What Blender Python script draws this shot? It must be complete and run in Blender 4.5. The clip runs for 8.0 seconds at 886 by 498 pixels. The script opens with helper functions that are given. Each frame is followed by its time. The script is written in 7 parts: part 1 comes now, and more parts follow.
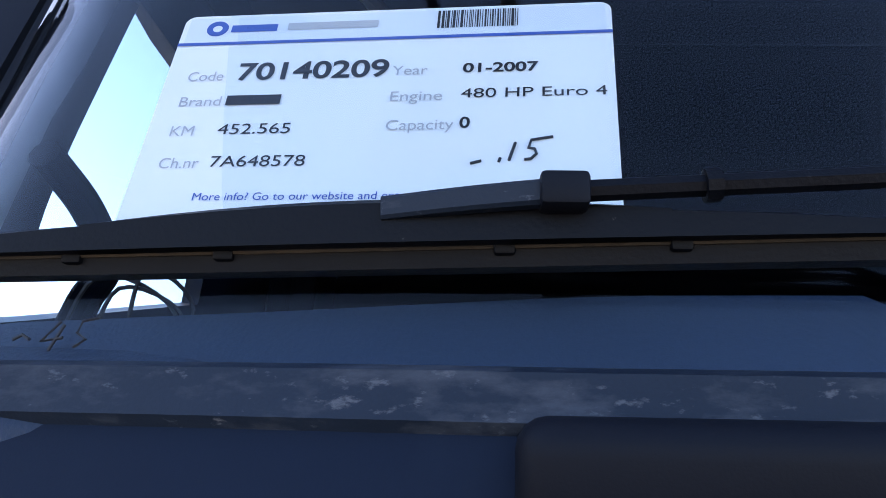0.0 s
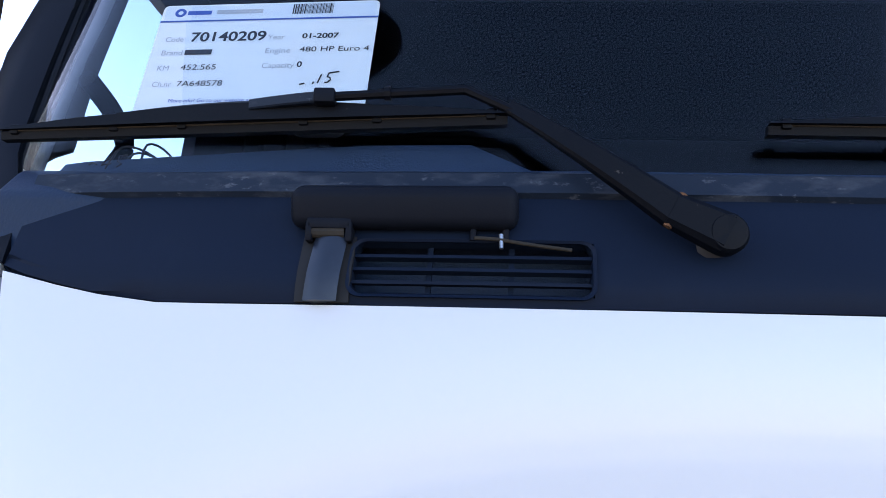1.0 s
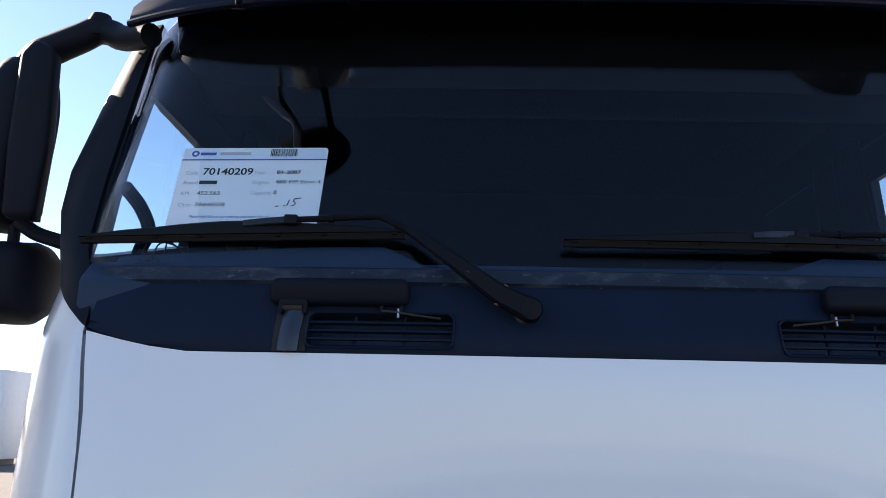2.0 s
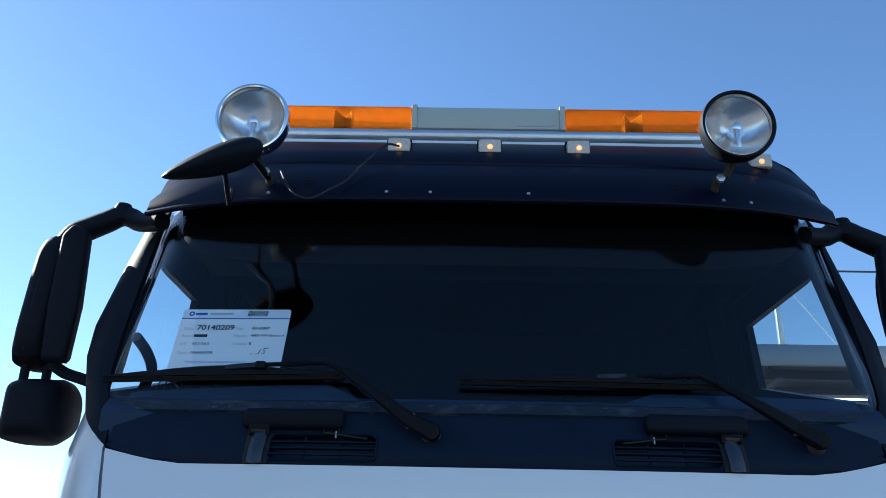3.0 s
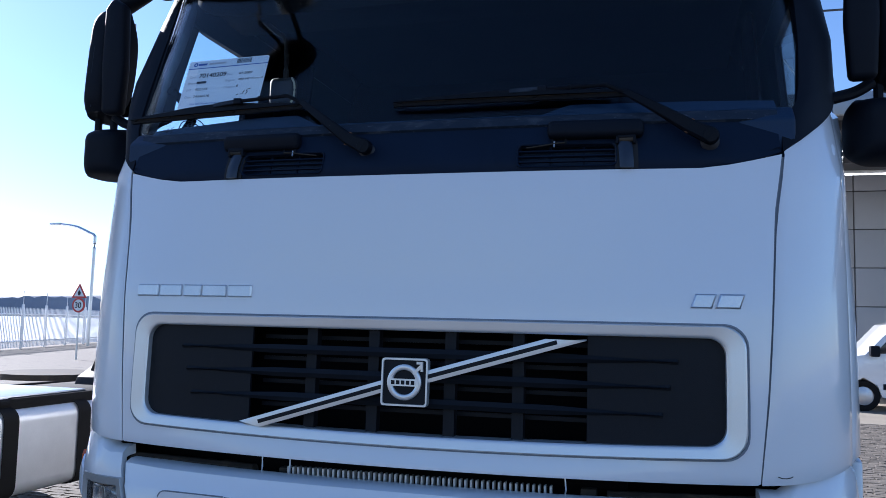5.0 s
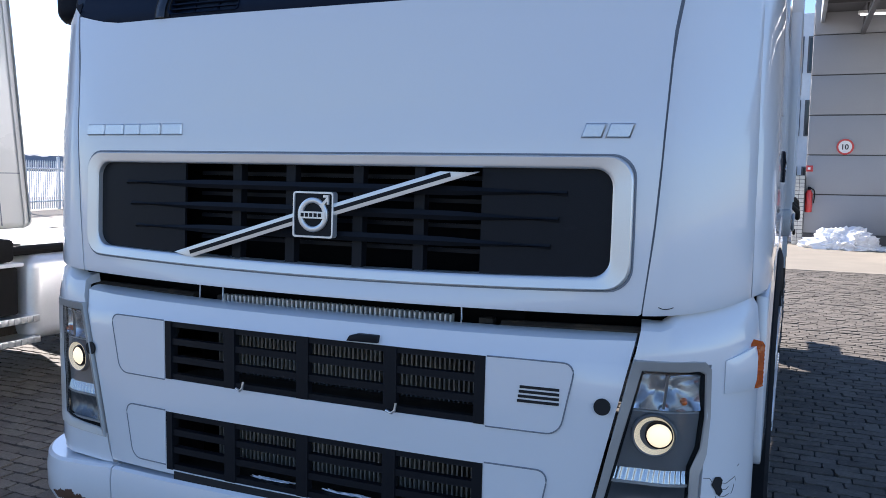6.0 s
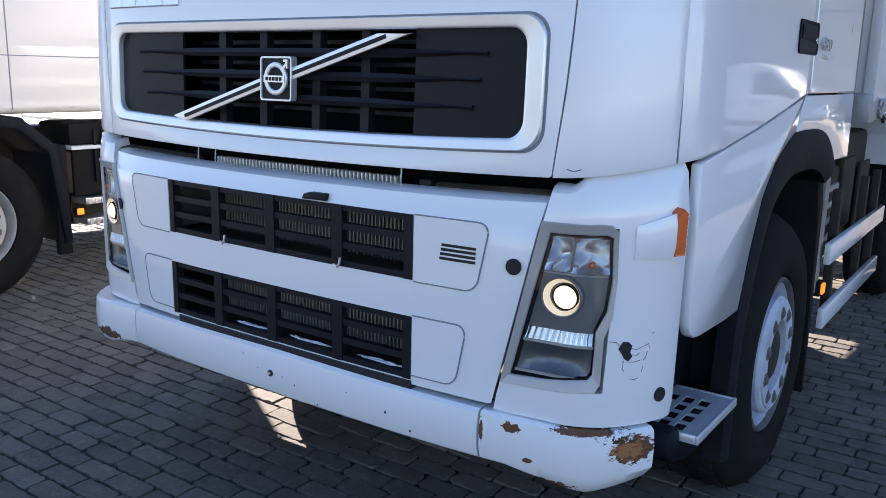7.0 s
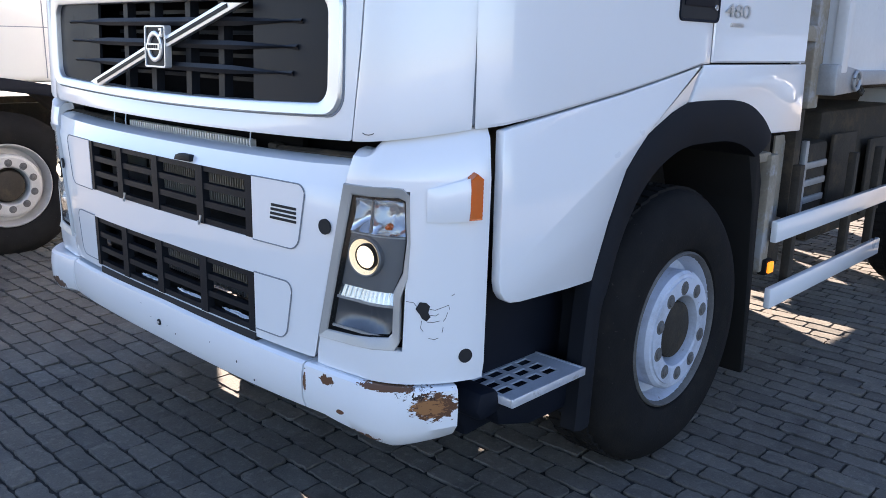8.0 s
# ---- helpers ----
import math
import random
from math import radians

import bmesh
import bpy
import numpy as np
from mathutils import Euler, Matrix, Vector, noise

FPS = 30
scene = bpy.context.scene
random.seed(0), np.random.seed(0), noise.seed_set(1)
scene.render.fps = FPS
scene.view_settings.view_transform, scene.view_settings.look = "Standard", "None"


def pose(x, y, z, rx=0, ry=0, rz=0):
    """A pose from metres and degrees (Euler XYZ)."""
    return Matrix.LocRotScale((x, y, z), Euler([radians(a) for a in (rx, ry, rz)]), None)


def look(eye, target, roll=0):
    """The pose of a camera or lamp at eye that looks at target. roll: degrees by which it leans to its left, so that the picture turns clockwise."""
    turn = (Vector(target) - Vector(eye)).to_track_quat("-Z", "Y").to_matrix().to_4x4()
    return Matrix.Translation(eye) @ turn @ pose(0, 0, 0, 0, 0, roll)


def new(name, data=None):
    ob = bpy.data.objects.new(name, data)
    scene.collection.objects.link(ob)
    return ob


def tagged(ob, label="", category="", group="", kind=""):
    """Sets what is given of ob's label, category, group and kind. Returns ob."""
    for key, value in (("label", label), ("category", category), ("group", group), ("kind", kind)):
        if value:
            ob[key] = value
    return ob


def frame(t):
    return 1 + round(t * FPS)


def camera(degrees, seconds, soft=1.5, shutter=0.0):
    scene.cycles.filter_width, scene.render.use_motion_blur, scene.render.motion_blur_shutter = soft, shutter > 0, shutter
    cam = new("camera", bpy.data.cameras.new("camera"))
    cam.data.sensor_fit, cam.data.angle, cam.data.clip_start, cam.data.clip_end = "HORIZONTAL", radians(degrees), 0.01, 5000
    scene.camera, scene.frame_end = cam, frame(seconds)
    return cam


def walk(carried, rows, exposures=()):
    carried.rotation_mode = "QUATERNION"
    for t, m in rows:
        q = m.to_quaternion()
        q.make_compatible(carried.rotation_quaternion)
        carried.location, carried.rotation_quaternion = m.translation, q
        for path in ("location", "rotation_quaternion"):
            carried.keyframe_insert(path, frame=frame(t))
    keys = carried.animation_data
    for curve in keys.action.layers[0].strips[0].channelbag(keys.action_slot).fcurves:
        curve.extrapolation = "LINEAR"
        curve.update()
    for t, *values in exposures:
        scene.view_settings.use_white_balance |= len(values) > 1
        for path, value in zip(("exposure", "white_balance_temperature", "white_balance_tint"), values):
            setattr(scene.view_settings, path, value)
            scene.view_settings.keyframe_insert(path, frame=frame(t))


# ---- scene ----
cam = camera(56.6, 8.0, 0.8)
PATH = [
    (0, look((-0.662, -0.254, 2.226), (-0.751, 1.663, 2.79), 1.6)),
    (0.5, look((-0.462, -0.476, 2.107), (-0.565, 1.447, 2.644), 1.7)),
    (0.7, look((-0.429, -0.591, 2.069), (-0.502, 1.337, 2.594), 1.7)),
    (1, look((-0.419, -0.79, 2.01), (-0.521, 1.171, 2.388), 1.7)),
    (1.2, look((-0.406, -0.908, 2.021), (-0.518, 1.069, 2.3), 1.7)),
    (2.3, look((-0.202, -1.583, 1.953), (-0.232, 0.341, 2.5), 1.2)),
    (2.5, look((-0.143, -1.709, 1.917), (-0.187, 0.185, 2.56), 1.4)),
    (3, look((-0.111, -1.991, 1.898), (-0.137, -0.123, 2.61), 1.2)),
    (3.5, look((0.101, -2.203, 1.827), (0.057, -0.338, 2.548), 1.3)),
    (4, look((0.285, -2.299, 1.774), (0.134, -0.392, 2.36), 1.4)),
    (4.5, look((0.477, -2.192, 1.736), (0.176, -0.252, 2.122), 1.2)),
    (4.7, look((0.563, -2.171, 1.717), (0.165, -0.235, 2.021), 1.3)),
    (5.8, look((1.177, -2.037, 1.644), (0.417, -0.191, 1.526), 1.1)),
    (6, look((1.277, -1.974, 1.640), (0.493, -0.143, 1.463), 1.1)),
    (6.2, look((1.383, -1.906, 1.620), (0.573, -0.094, 1.376), 1.1)),
    (6.5, look((1.591, -1.87, 1.587), (0.714, -0.101, 1.267), 1.2)),
    (7, look((1.9, -1.728, 1.548), (0.769, -0.132, 1.131), 1.3)),
    (7.5, look((2.18, -1.459, 1.551), (0.909, 0.013, 1.082), 1.4)),
    (8, look((2.58, -1.286, 1.549), (1.245, 0.123, 1.066), 1.3)),
]
EXPOSURES = [(0, 3.15, 6750, 22), (0.5, 3.55, 6350, 21), (1.2, 2.66, 6750, 23), (2.5, 1.98, 6050, 13), (3, 1.7, 5500, 7), (3.5, 1.45, 5000, 4), (4, 1.45, 5080, 10), (4.5, 1.44, 5130, 16), (5.8, 1.86, 5750, 18), (6.5, 2.1, 6030, 19), (7, 2.4, 6250, 20), (8, 2.77, 6600, 21)]
walk(cam, PATH, EXPOSURES)

# world and sun: low winter sun behind the lorry, from the side of its neighbour
SUN_DIR = Vector((-0.79, 0.40, 0.454)).normalized()
world = bpy.data.worlds.new("world")
scene.world = world
world.use_nodes = True
sky = world.node_tree.nodes.new("ShaderNodeTexSky")
sky.sky_type, sky.sun_disc = "NISHITA", False
sky.sun_elevation = math.asin(SUN_DIR.z)
sky.sun_rotation = math.atan2(SUN_DIR.x, SUN_DIR.y)
sky.air_density, sky.dust_density, sky.ozone_density = 1.0, 0.2, 3.0
back = world.node_tree.nodes["Background"]
back.inputs["Strength"].default_value = 0.06
world.node_tree.links.new(sky.outputs[0], back.inputs["Color"])
sun = new("sun", bpy.data.lights.new("sun", "SUN"))
sun.data.energy, sun.data.angle, sun.data.color = 4.9, radians(0.5), (1.0, 0.90, 0.74)
sun.matrix_world = look(SUN_DIR * 60, (0, 0, 0))


# ---- materials ----
def mat(name, color, rough=0.5, metal=0.0, coat=0.0, var=0.06, scale=6.0, bump=0.0, bscale=120.0, rvar=0.08, spec=0.5):
    """A principled surface, its colour and gloss varied at two scales, with a fine relief."""
    m = bpy.data.materials.new(name)
    m.use_nodes = True
    t = m.node_tree
    p = t.nodes["Principled BSDF"]
    p.inputs["Metallic"].default_value = metal
    p.inputs["Coat Weight"].default_value = coat
    p.inputs["Coat Roughness"].default_value = 0.04
    p.inputs["Specular IOR Level"].default_value = spec
    geo = t.nodes.new("ShaderNodeNewGeometry")
    n1, n2 = t.nodes.new("ShaderNodeTexNoise"), t.nodes.new("ShaderNodeTexNoise")
    n1.inputs["Scale"].default_value, n1.inputs["Detail"].default_value = scale, 5
    n2.inputs["Scale"].default_value, n2.inputs["Detail"].default_value = bscale, 3
    for n in (n1, n2):
        t.links.new(geo.outputs["Position"], n.inputs["Vector"])
    ramp = t.nodes.new("ShaderNodeMapRange")
    ramp.inputs["To Min"].default_value, ramp.inputs["To Max"].default_value = 1 - var * 2, 1 + var * 2
    t.links.new(n1.outputs["Fac"], ramp.inputs["Value"])
    ramp2 = t.nodes.new("ShaderNodeMapRange")
    ramp2.inputs["To Min"].default_value, ramp2.inputs["To Max"].default_value = 1 - var, 1 + var
    t.links.new(n2.outputs["Fac"], ramp2.inputs["Value"])
    mul = t.nodes.new("ShaderNodeMath")
    mul.operation = "MULTIPLY"
    t.links.new(ramp.outputs[0], mul.inputs[0])
    t.links.new(ramp2.outputs[0], mul.inputs[1])
    mix = t.nodes.new("ShaderNodeVectorMath")
    mix.operation = "SCALE"
    mix.inputs[0].default_value = color
    t.links.new(mul.outputs[0], mix.inputs["Scale"])
    t.links.new(mix.outputs[0], p.inputs["Base Color"])
    rr = t.nodes.new("ShaderNodeMapRange")
    rr.inputs["To Min"].default_value, rr.inputs["To Max"].default_value = max(0.02, rough - rvar), rough + rvar
    t.links.new(n1.outputs["Fac"], rr.inputs["Value"])
    t.links.new(rr.outputs[0], p.inputs["Roughness"])
    if bump:
        b = t.nodes.new("ShaderNodeBump")
        b.inputs["Strength"].default_value, b.inputs["Distance"].default_value = bump, 0.004
        t.links.new(n2.outputs["Fac"], b.inputs["Height"])
        t.links.new(b.outputs[0], p.inputs["Normal"])
    return m


def over(m, color, rough, lo, hi, scale, detail=6.0, stretch=(1, 1, 1), region=None, metal=0.0):
    """Lays a second look over m where a noise passes from lo to hi; region = (centre, radii) keeps it to one spot."""
    t = m.node_tree
    p = t.nodes["Principled BSDF"]
    geo = t.nodes.new("ShaderNodeNewGeometry")
    vec = t.nodes.new("ShaderNodeVectorMath")
    vec.operation = "MULTIPLY"
    vec.inputs[1].default_value = stretch
    t.links.new(geo.outputs["Position"], vec.inputs[0])
    n = t.nodes.new("ShaderNodeTexNoise")
    n.inputs["Scale"].default_value, n.inputs["Detail"].default_value, n.inputs["Roughness"].default_value = scale, detail, 0.65
    t.links.new(vec.outputs[0], n.inputs["Vector"])
    r = t.nodes.new("ShaderNodeMapRange")
    r.inputs["From Min"].default_value, r.inputs["From Max"].default_value = lo, hi
    fac = n.outputs["Fac"]
    if region:
        sub = t.nodes.new("ShaderNodeVectorMath")
        sub.operation = "SUBTRACT"
        sub.inputs[1].default_value = region[0]
        t.links.new(geo.outputs["Position"], sub.inputs[0])
        div = t.nodes.new("ShaderNodeVectorMath")
        div.operation = "DIVIDE"
        div.inputs[1].default_value = region[1]
        t.links.new(sub.outputs[0], div.inputs[0])
        ln = t.nodes.new("ShaderNodeVectorMath")
        ln.operation = "LENGTH"
        t.links.new(div.outputs[0], ln.inputs[0])
        fall = t.nodes.new("ShaderNodeMapRange")
        fall.inputs["From Min"].default_value, fall.inputs["From Max"].default_value = 0.3, 1.1
        fall.inputs["To Min"].default_value, fall.inputs["To Max"].default_value = 0.3, -0.3
        t.links.new(ln.outputs["Value"], fall.inputs["Value"])
        add = t.nodes.new("ShaderNodeMath")
        t.links.new(fac, add.inputs[0])
        t.links.new(fall.outputs[0], add.inputs[1])
        fac = add.outputs[0]
    t.links.new(fac, r.inputs["Value"])
    old = p.inputs["Base Color"].links[0].from_socket
    mx = t.nodes.new("ShaderNodeMix")
    mx.data_type = "RGBA"
    t.links.new(r.outputs[0], mx.inputs[0])
    t.links.new(old, mx.inputs[6])
    mx.inputs[7].default_value = (*color, 1)
    t.links.new(mx.outputs[2], p.inputs["Base Color"])
    oldr = p.inputs["Roughness"].links[0].from_socket
    mr = t.nodes.new("ShaderNodeMix")
    t.links.new(r.outputs[0], mr.inputs[0])
    t.links.new(oldr, mr.inputs[2])
    mr.inputs[3].default_value = rough
    t.links.new(mr.outputs[0], p.inputs["Roughness"])
    return m


def glass(name, tint=(1, 1, 1), rough=0.0, base=0.03):
    """Clear sheet glass: sees through, reflects by its angle."""
    m = bpy.data.materials.new(name)
    m.use_nodes = True
    t = m.node_tree
    t.nodes.remove(t.nodes["Principled BSDF"])
    tr, gl, mx, lw = (t.nodes.new("ShaderNode" + k) for k in ("BsdfTransparent", "BsdfGlossy", "MixShader", "LayerWeight"))
    tr.inputs["Color"].default_value = (*tint, 1)
    gl.inputs["Roughness"].default_value = rough
    lw.inputs["Blend"].default_value = 0.5
    pw, ml = t.nodes.new("ShaderNodeMath"), t.nodes.new("ShaderNodeMath")
    pw.operation, ml.operation = "POWER", "MULTIPLY_ADD"
    pw.inputs[1].default_value = 4.5
    ml.inputs[1].default_value, ml.inputs[2].default_value = 0.95, base
    t.links.new(lw.outputs["Facing"], pw.inputs[0])
    t.links.new(pw.outputs[0], ml.inputs[0])
    t.links.new(ml.outputs[0], mx.inputs[0])
    t.links.new(tr.outputs[0], mx.inputs[1])
    t.links.new(gl.outputs[0], mx.inputs[2])
    t.links.new(mx.outputs[0], t.nodes["Material Output"].inputs["Surface"])
    return m


def glow(name, color, strength):
    m = bpy.data.materials.new(name)
    m.use_nodes = True
    p = m.node_tree.nodes["Principled BSDF"]
    p.inputs["Base Color"].default_value = (*color, 1)
    p.inputs["Emission Color"].default_value = (*color, 1)
    p.inputs["Emission Strength"].default_value = strength
    return m


WHITE = mat("white_paint", (0.77, 0.78, 0.79), 0.28, coat=1.0, var=0.006, scale=1.5, bump=0.0, rvar=0.015)
BUMPER2 = mat("bumper_paint", (0.76, 0.77, 0.78), 0.32, coat=0.6, var=0.015, scale=4)
over(BUMPER2, (0.10, 0.045, 0.02), 0.85, 0.64, 0.67, 30, region=((-0.98, 0.05, 0.515), (0.16, 0.2, 0.045)))
RUSTY = mat("rusty_bumper_paint", (0.76, 0.77, 0.78), 0.32, coat=0.5, var=0.015, scale=4)
over(RUSTY, (0.11, 0.045, 0.018), 0.88, 0.57, 0.61, 48, detail=12, stretch=(1, 1, 2.4), region=((1.16, 0.20, 0.60), (0.075, 0.15, 0.065)))
over(RUSTY, (0.12, 0.05, 0.02), 0.88, 0.59, 0.62, 70, detail=12, stretch=(1, 1, 1.5), region=((1.06, 0.10, 0.648), (0.14, 0.15, 0.016)))
over(RUSTY, (0.12, 0.05, 0.02), 0.88, 0.58, 0.61, 80, detail=12, region=((0.87, 0.06, 0.628), (0.045, 0.12, 0.022)))
over(RUSTY, (0.13, 0.05, 0.02), 0.88, 0.58, 0.61, 70, detail=12, region=((0.98, 0.06, 0.488), (0.12, 0.15, 0.022)))
over(RUSTY, (0.13, 0.05, 0.02), 0.88, 0.60, 0.63, 46, region=((0.92, 0.06, 0.545), (0.03, 0.1, 0.012)))
over(RUSTY, (0.13, 0.06, 0.03), 0.88, 0.60, 0.63, 46, region=((0.785, 0.06, 0.60), (0.012, 0.1, 0.06)))
over(RUSTY, (0.30, 0.13, 0.045), 0.9, 0.66, 0.70, 60, detail=12, stretch=(1, 1, 2.4), region=((1.15, 0.20, 0.60), (0.065, 0.15, 0.055)))
over(RUSTY, (0.035, 0.018, 0.010), 0.9, 0.70, 0.72, 90, detail=12, region=((1.10, 0.20, 0.63), (0.12, 0.15, 0.05)))
NAVY = mat("navy_paint", (0.0025, 0.0045, 0.016), 0.34, coat=0.0, spec=0.15, var=0.05, scale=4)
BLACK = mat("black_plastic", (0.005, 0.007, 0.0125), 0.6, spec=0.15, var=0.12, scale=9, bump=0.06, bscale=700)
over(BLACK, (0.013, 0.016, 0.023), 0.75, 0.60, 0.85, 14)
PANEL = mat("scuttle_plastic", (0.0048, 0.0115, 0.0280), 0.6, spec=0.15, var=0.12, scale=7, bump=0.06, bscale=800)
over(PANEL, (0.010, 0.019, 0.038), 0.7, 0.55, 0.9, 10, stretch=(1, 1, 0.4))
STRAP = mat("strap_plastic", (0.018, 0.026, 0.043), 0.36, spec=0.5, var=0.12, scale=9)
CHALKY = mat("chalky_plastic", (0.009, 0.017, 0.032), 0.55, spec=0.3, var=0.15, scale=9, bump=0.08, bscale=500)
over(CHALKY, (0.045, 0.056, 0.076), 0.85, 0.52, 0.66, 34, detail=10, stretch=(0.4, 1, 1))
over(CHALKY, (0.085, 0.095, 0.115), 0.85, 0.60, 0.68, 100, detail=10, stretch=(0.5, 1, 1))
RUBBER = mat("rubber", (0.008, 0.0075, 0.007), 0.8, spec=0.2, var=0.15, scale=15, bump=0.2, bscale=300)
SILVER = mat("silver_paint", (0.74, 0.74, 0.73), 0.33, metal=0.65, var=0.03, scale=5, bump=0.02, bscale=300)
CHROME = mat("chrome", (0.80, 0.81, 0.82), 0.10, metal=1.0, var=0.02, scale=8, rvar=0.04)
ALU = mat("aluminium", (0.62, 0.63, 0.64), 0.34, metal=0.9, var=0.08, scale=12, bump=0.15, bscale=200)
RIM = mat("rim_paint", (0.50, 0.54, 0.62), 0.45, var=0.10, scale=12, bump=0.1, bscale=200)
over(RIM, (0.12, 0.075, 0.04), 0.85, 0.64, 0.72, 22)
over(RIM, (0.20, 0.20, 0.21), 0.8, 0.5, 0.8, 6)
STEEL = mat("dirty_steel", (0.040, 0.034, 0.027), 0.75, spec=0.2, var=0.25, scale=10, bump=0.4, bscale=90)
over(STEEL, (0.095, 0.070, 0.046), 0.85, 0.52, 0.75, 8)
RADIATOR = mat("radiator_fin", (0.30, 0.29, 0.27), 0.5, metal=0.3, var=0.12, scale=14)
# near black for holes and gaps, their shade put into the colour
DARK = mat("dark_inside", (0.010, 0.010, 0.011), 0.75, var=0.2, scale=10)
ARCH = mat("arch_plastic", (0.010, 0.0115, 0.015), 0.7, spec=0.15, var=0.2, scale=7, bump=0.1, bscale=400)
MESHBLACK = mat("grille_plastic", (0.010, 0.0115, 0.015), 0.45, spec=0.16, var=0.1, scale=10, bump=0.1, bscale=400)
over(MESHBLACK, (0.022, 0.023, 0.026), 0.8, 0.62, 0.9, 24)
# near black: the shade in deep recesses is put into this colour
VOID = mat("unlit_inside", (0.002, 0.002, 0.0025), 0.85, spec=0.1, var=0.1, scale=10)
GROOVE = mat("panel_gap", (0.20, 0.22, 0.25), 0.8, var=0.1, scale=20)
# the sky's blue reflection is put into the dashboard's colour
DASH = mat("sky_tinted_dash", (0.006, 0.023, 0.058), 0.6, spec=0.35, var=0.1, scale=8, bump=0.2, bscale=300)
# near black: the cab's gloom is put into the trim's colour
CABIN = mat("dim_cabin_trim", (0.0012, 0.0022, 0.0052), 0.85, spec=0.04, var=0.1, scale=8, bump=0.2, bscale=300)
CREAM = mat("cream_plastic", (0.62, 0.56, 0.42), 0.45, var=0.04, scale=10)
PAPER = mat("card_paper", (0.82, 0.84, 0.86), 0.55, var=0.01, scale=6)
INK = mat("black_ink", (0.015, 0.015, 0.02), 0.6, var=0.05, scale=30)
GREYINK = mat("grey_ink", (0.42, 0.44, 0.48), 0.6, var=0.05, scale=30)
BLUEINK = mat("blue_ink", (0.03, 0.09, 0.38), 0.6, var=0.05, scale=30)
AMBER = mat("amber_lens", (0.80, 0.14, 0.008), 0.18, coat=0.5, var=0.05, scale=20)
AMBER.node_tree.nodes["Principled BSDF"].inputs["Transmission Weight"].default_value = 0.35
SCREEN = glass("windscreen_glass", (0.92, 0.955, 0.97), 0.0, 0.020)
SIDEGLASS = glass("door_glass", (0.92, 0.96, 0.97))
CLEAR = glass("clear_lens", (0.95, 0.96, 0.97), 0.02)
DIMREFLECTOR = mat("dim_reflector", (0.17, 0.18, 0.19), 0.34, metal=0.7, var=0.05, scale=10, rvar=0.05)
REFLECTOR = mat("reflector", (0.62, 0.64, 0.65), 0.2, metal=0.8, var=0.03, scale=10, rvar=0.05)

LAMPFRAME = mat("lamp_frame_paint", (0.43, 0.425, 0.41), 0.4, metal=0.3, var=0.06, scale=9, bump=0.08, bscale=300)
SHROUD = mat("lamp_shroud_paint", (0.15, 0.155, 0.16), 0.45, metal=0.3, var=0.08, scale=14)
MIRRORGLASS = mat("mirror_glass", (0.9, 0.9, 0.9), 0.02, metal=1.0, var=0.0, rvar=0.0)
CLEARPLASTIC = mat("lamp_plastic", (0.62, 0.56, 0.47), 0.25, var=0.1, scale=60, coat=0.3)
FLUTED = glass("fluted_glass", (0.94, 0.95, 0.95), 0.05, 0.14)
SPOTBOWL = mat("spot_bowl", (0.86, 0.86, 0.86), 0.22, metal=0.9, var=0.04, scale=10, rvar=0.05)
GREYCAP = mat("grey_green_plastic", (0.46, 0.49, 0.43), 0.4, var=0.03, scale=6, coat=0.2)
DOME = mat("amber_cover", (0.86, 0.20, 0.004), 0.2, var=0.05, scale=18)
DOME.node_tree.nodes["Principled BSDF"].inputs["Subsurface Weight"].default_value = 0.0
DOME.node_tree.nodes["Principled BSDF"].inputs["Transmission Weight"].default_value = 0.75
DOME.node_tree.nodes["Principled BSDF"].inputs["IOR"].default_value = 1.15
BULB = glow("lit_bulb", (1.0, 0.52, 0.2), 0.35)
WIPER = mat("wiper_paint", (0.003, 0.004, 0.007), 0.5, spec=0.15, var=0.1, scale=20, bump=0.1, bscale=300)
over(WIPER, (0.07, 0.065, 0.06), 0.8, 0.70, 0.73, 90)
RUST = mat("rust", (0.16, 0.07, 0.03), 0.85, var=0.3, scale=40, bump=0.4, bscale=300)
PALEPRINT = mat("pale_print", (0.70, 0.76, 0.84), 0.55, var=0.01, scale=6)
AMBERLIT = glow("lit_amber", (1.0, 0.28, 0.015), 0.22)
DARKGLASS = mat("dark_glass", (0.02, 0.025, 0.03), 0.06, var=0.02, spec=0.6)
OFFRIM = mat("light_rim", (0.45, 0.44, 0.42), 0.45, metal=0.2, var=0.1, scale=14)
LIT = glow("lit_lens", (1.0, 0.84, 0.52), 0.24)
# the bowl glows itself in place of the lamp's light on it
WARMBOWL = glow("glowing_bowl", (0.88, 0.74, 0.48), 0.14)
GRIME = mat("grimy_rim_and_recess", (0.10, 0.095, 0.09), 0.7, var=0.3, scale=14, bump=0.3, bscale=120)


# ---- mesh helpers ----
def link(name, bm, material, parent=None, smooth=True, label=""):
    me = bpy.data.meshes.new(name)
    bmesh.ops.recalc_face_normals(bm, faces=bm.faces)
    bm.to_mesh(me)
    bm.free()
    me.materials.append(material)
    if smooth:
        me.shade_smooth()
        me.set_sharp_from_angle(angle=radians(32))
    ob = new(name, me)
    if parent:
        ob.parent = parent
    return tagged(ob, label)


def part(name, bm, material, parent, label="", smooth=True):
    return link(name, bm, material, parent, smooth, label)


def thing(name, label, category, at=(0, 0, 0), group="", kind=""):
    ob = new(name)
    ob.empty_display_size = 0.1
    ob.location = at
    return tagged(ob, label, category, group, kind)


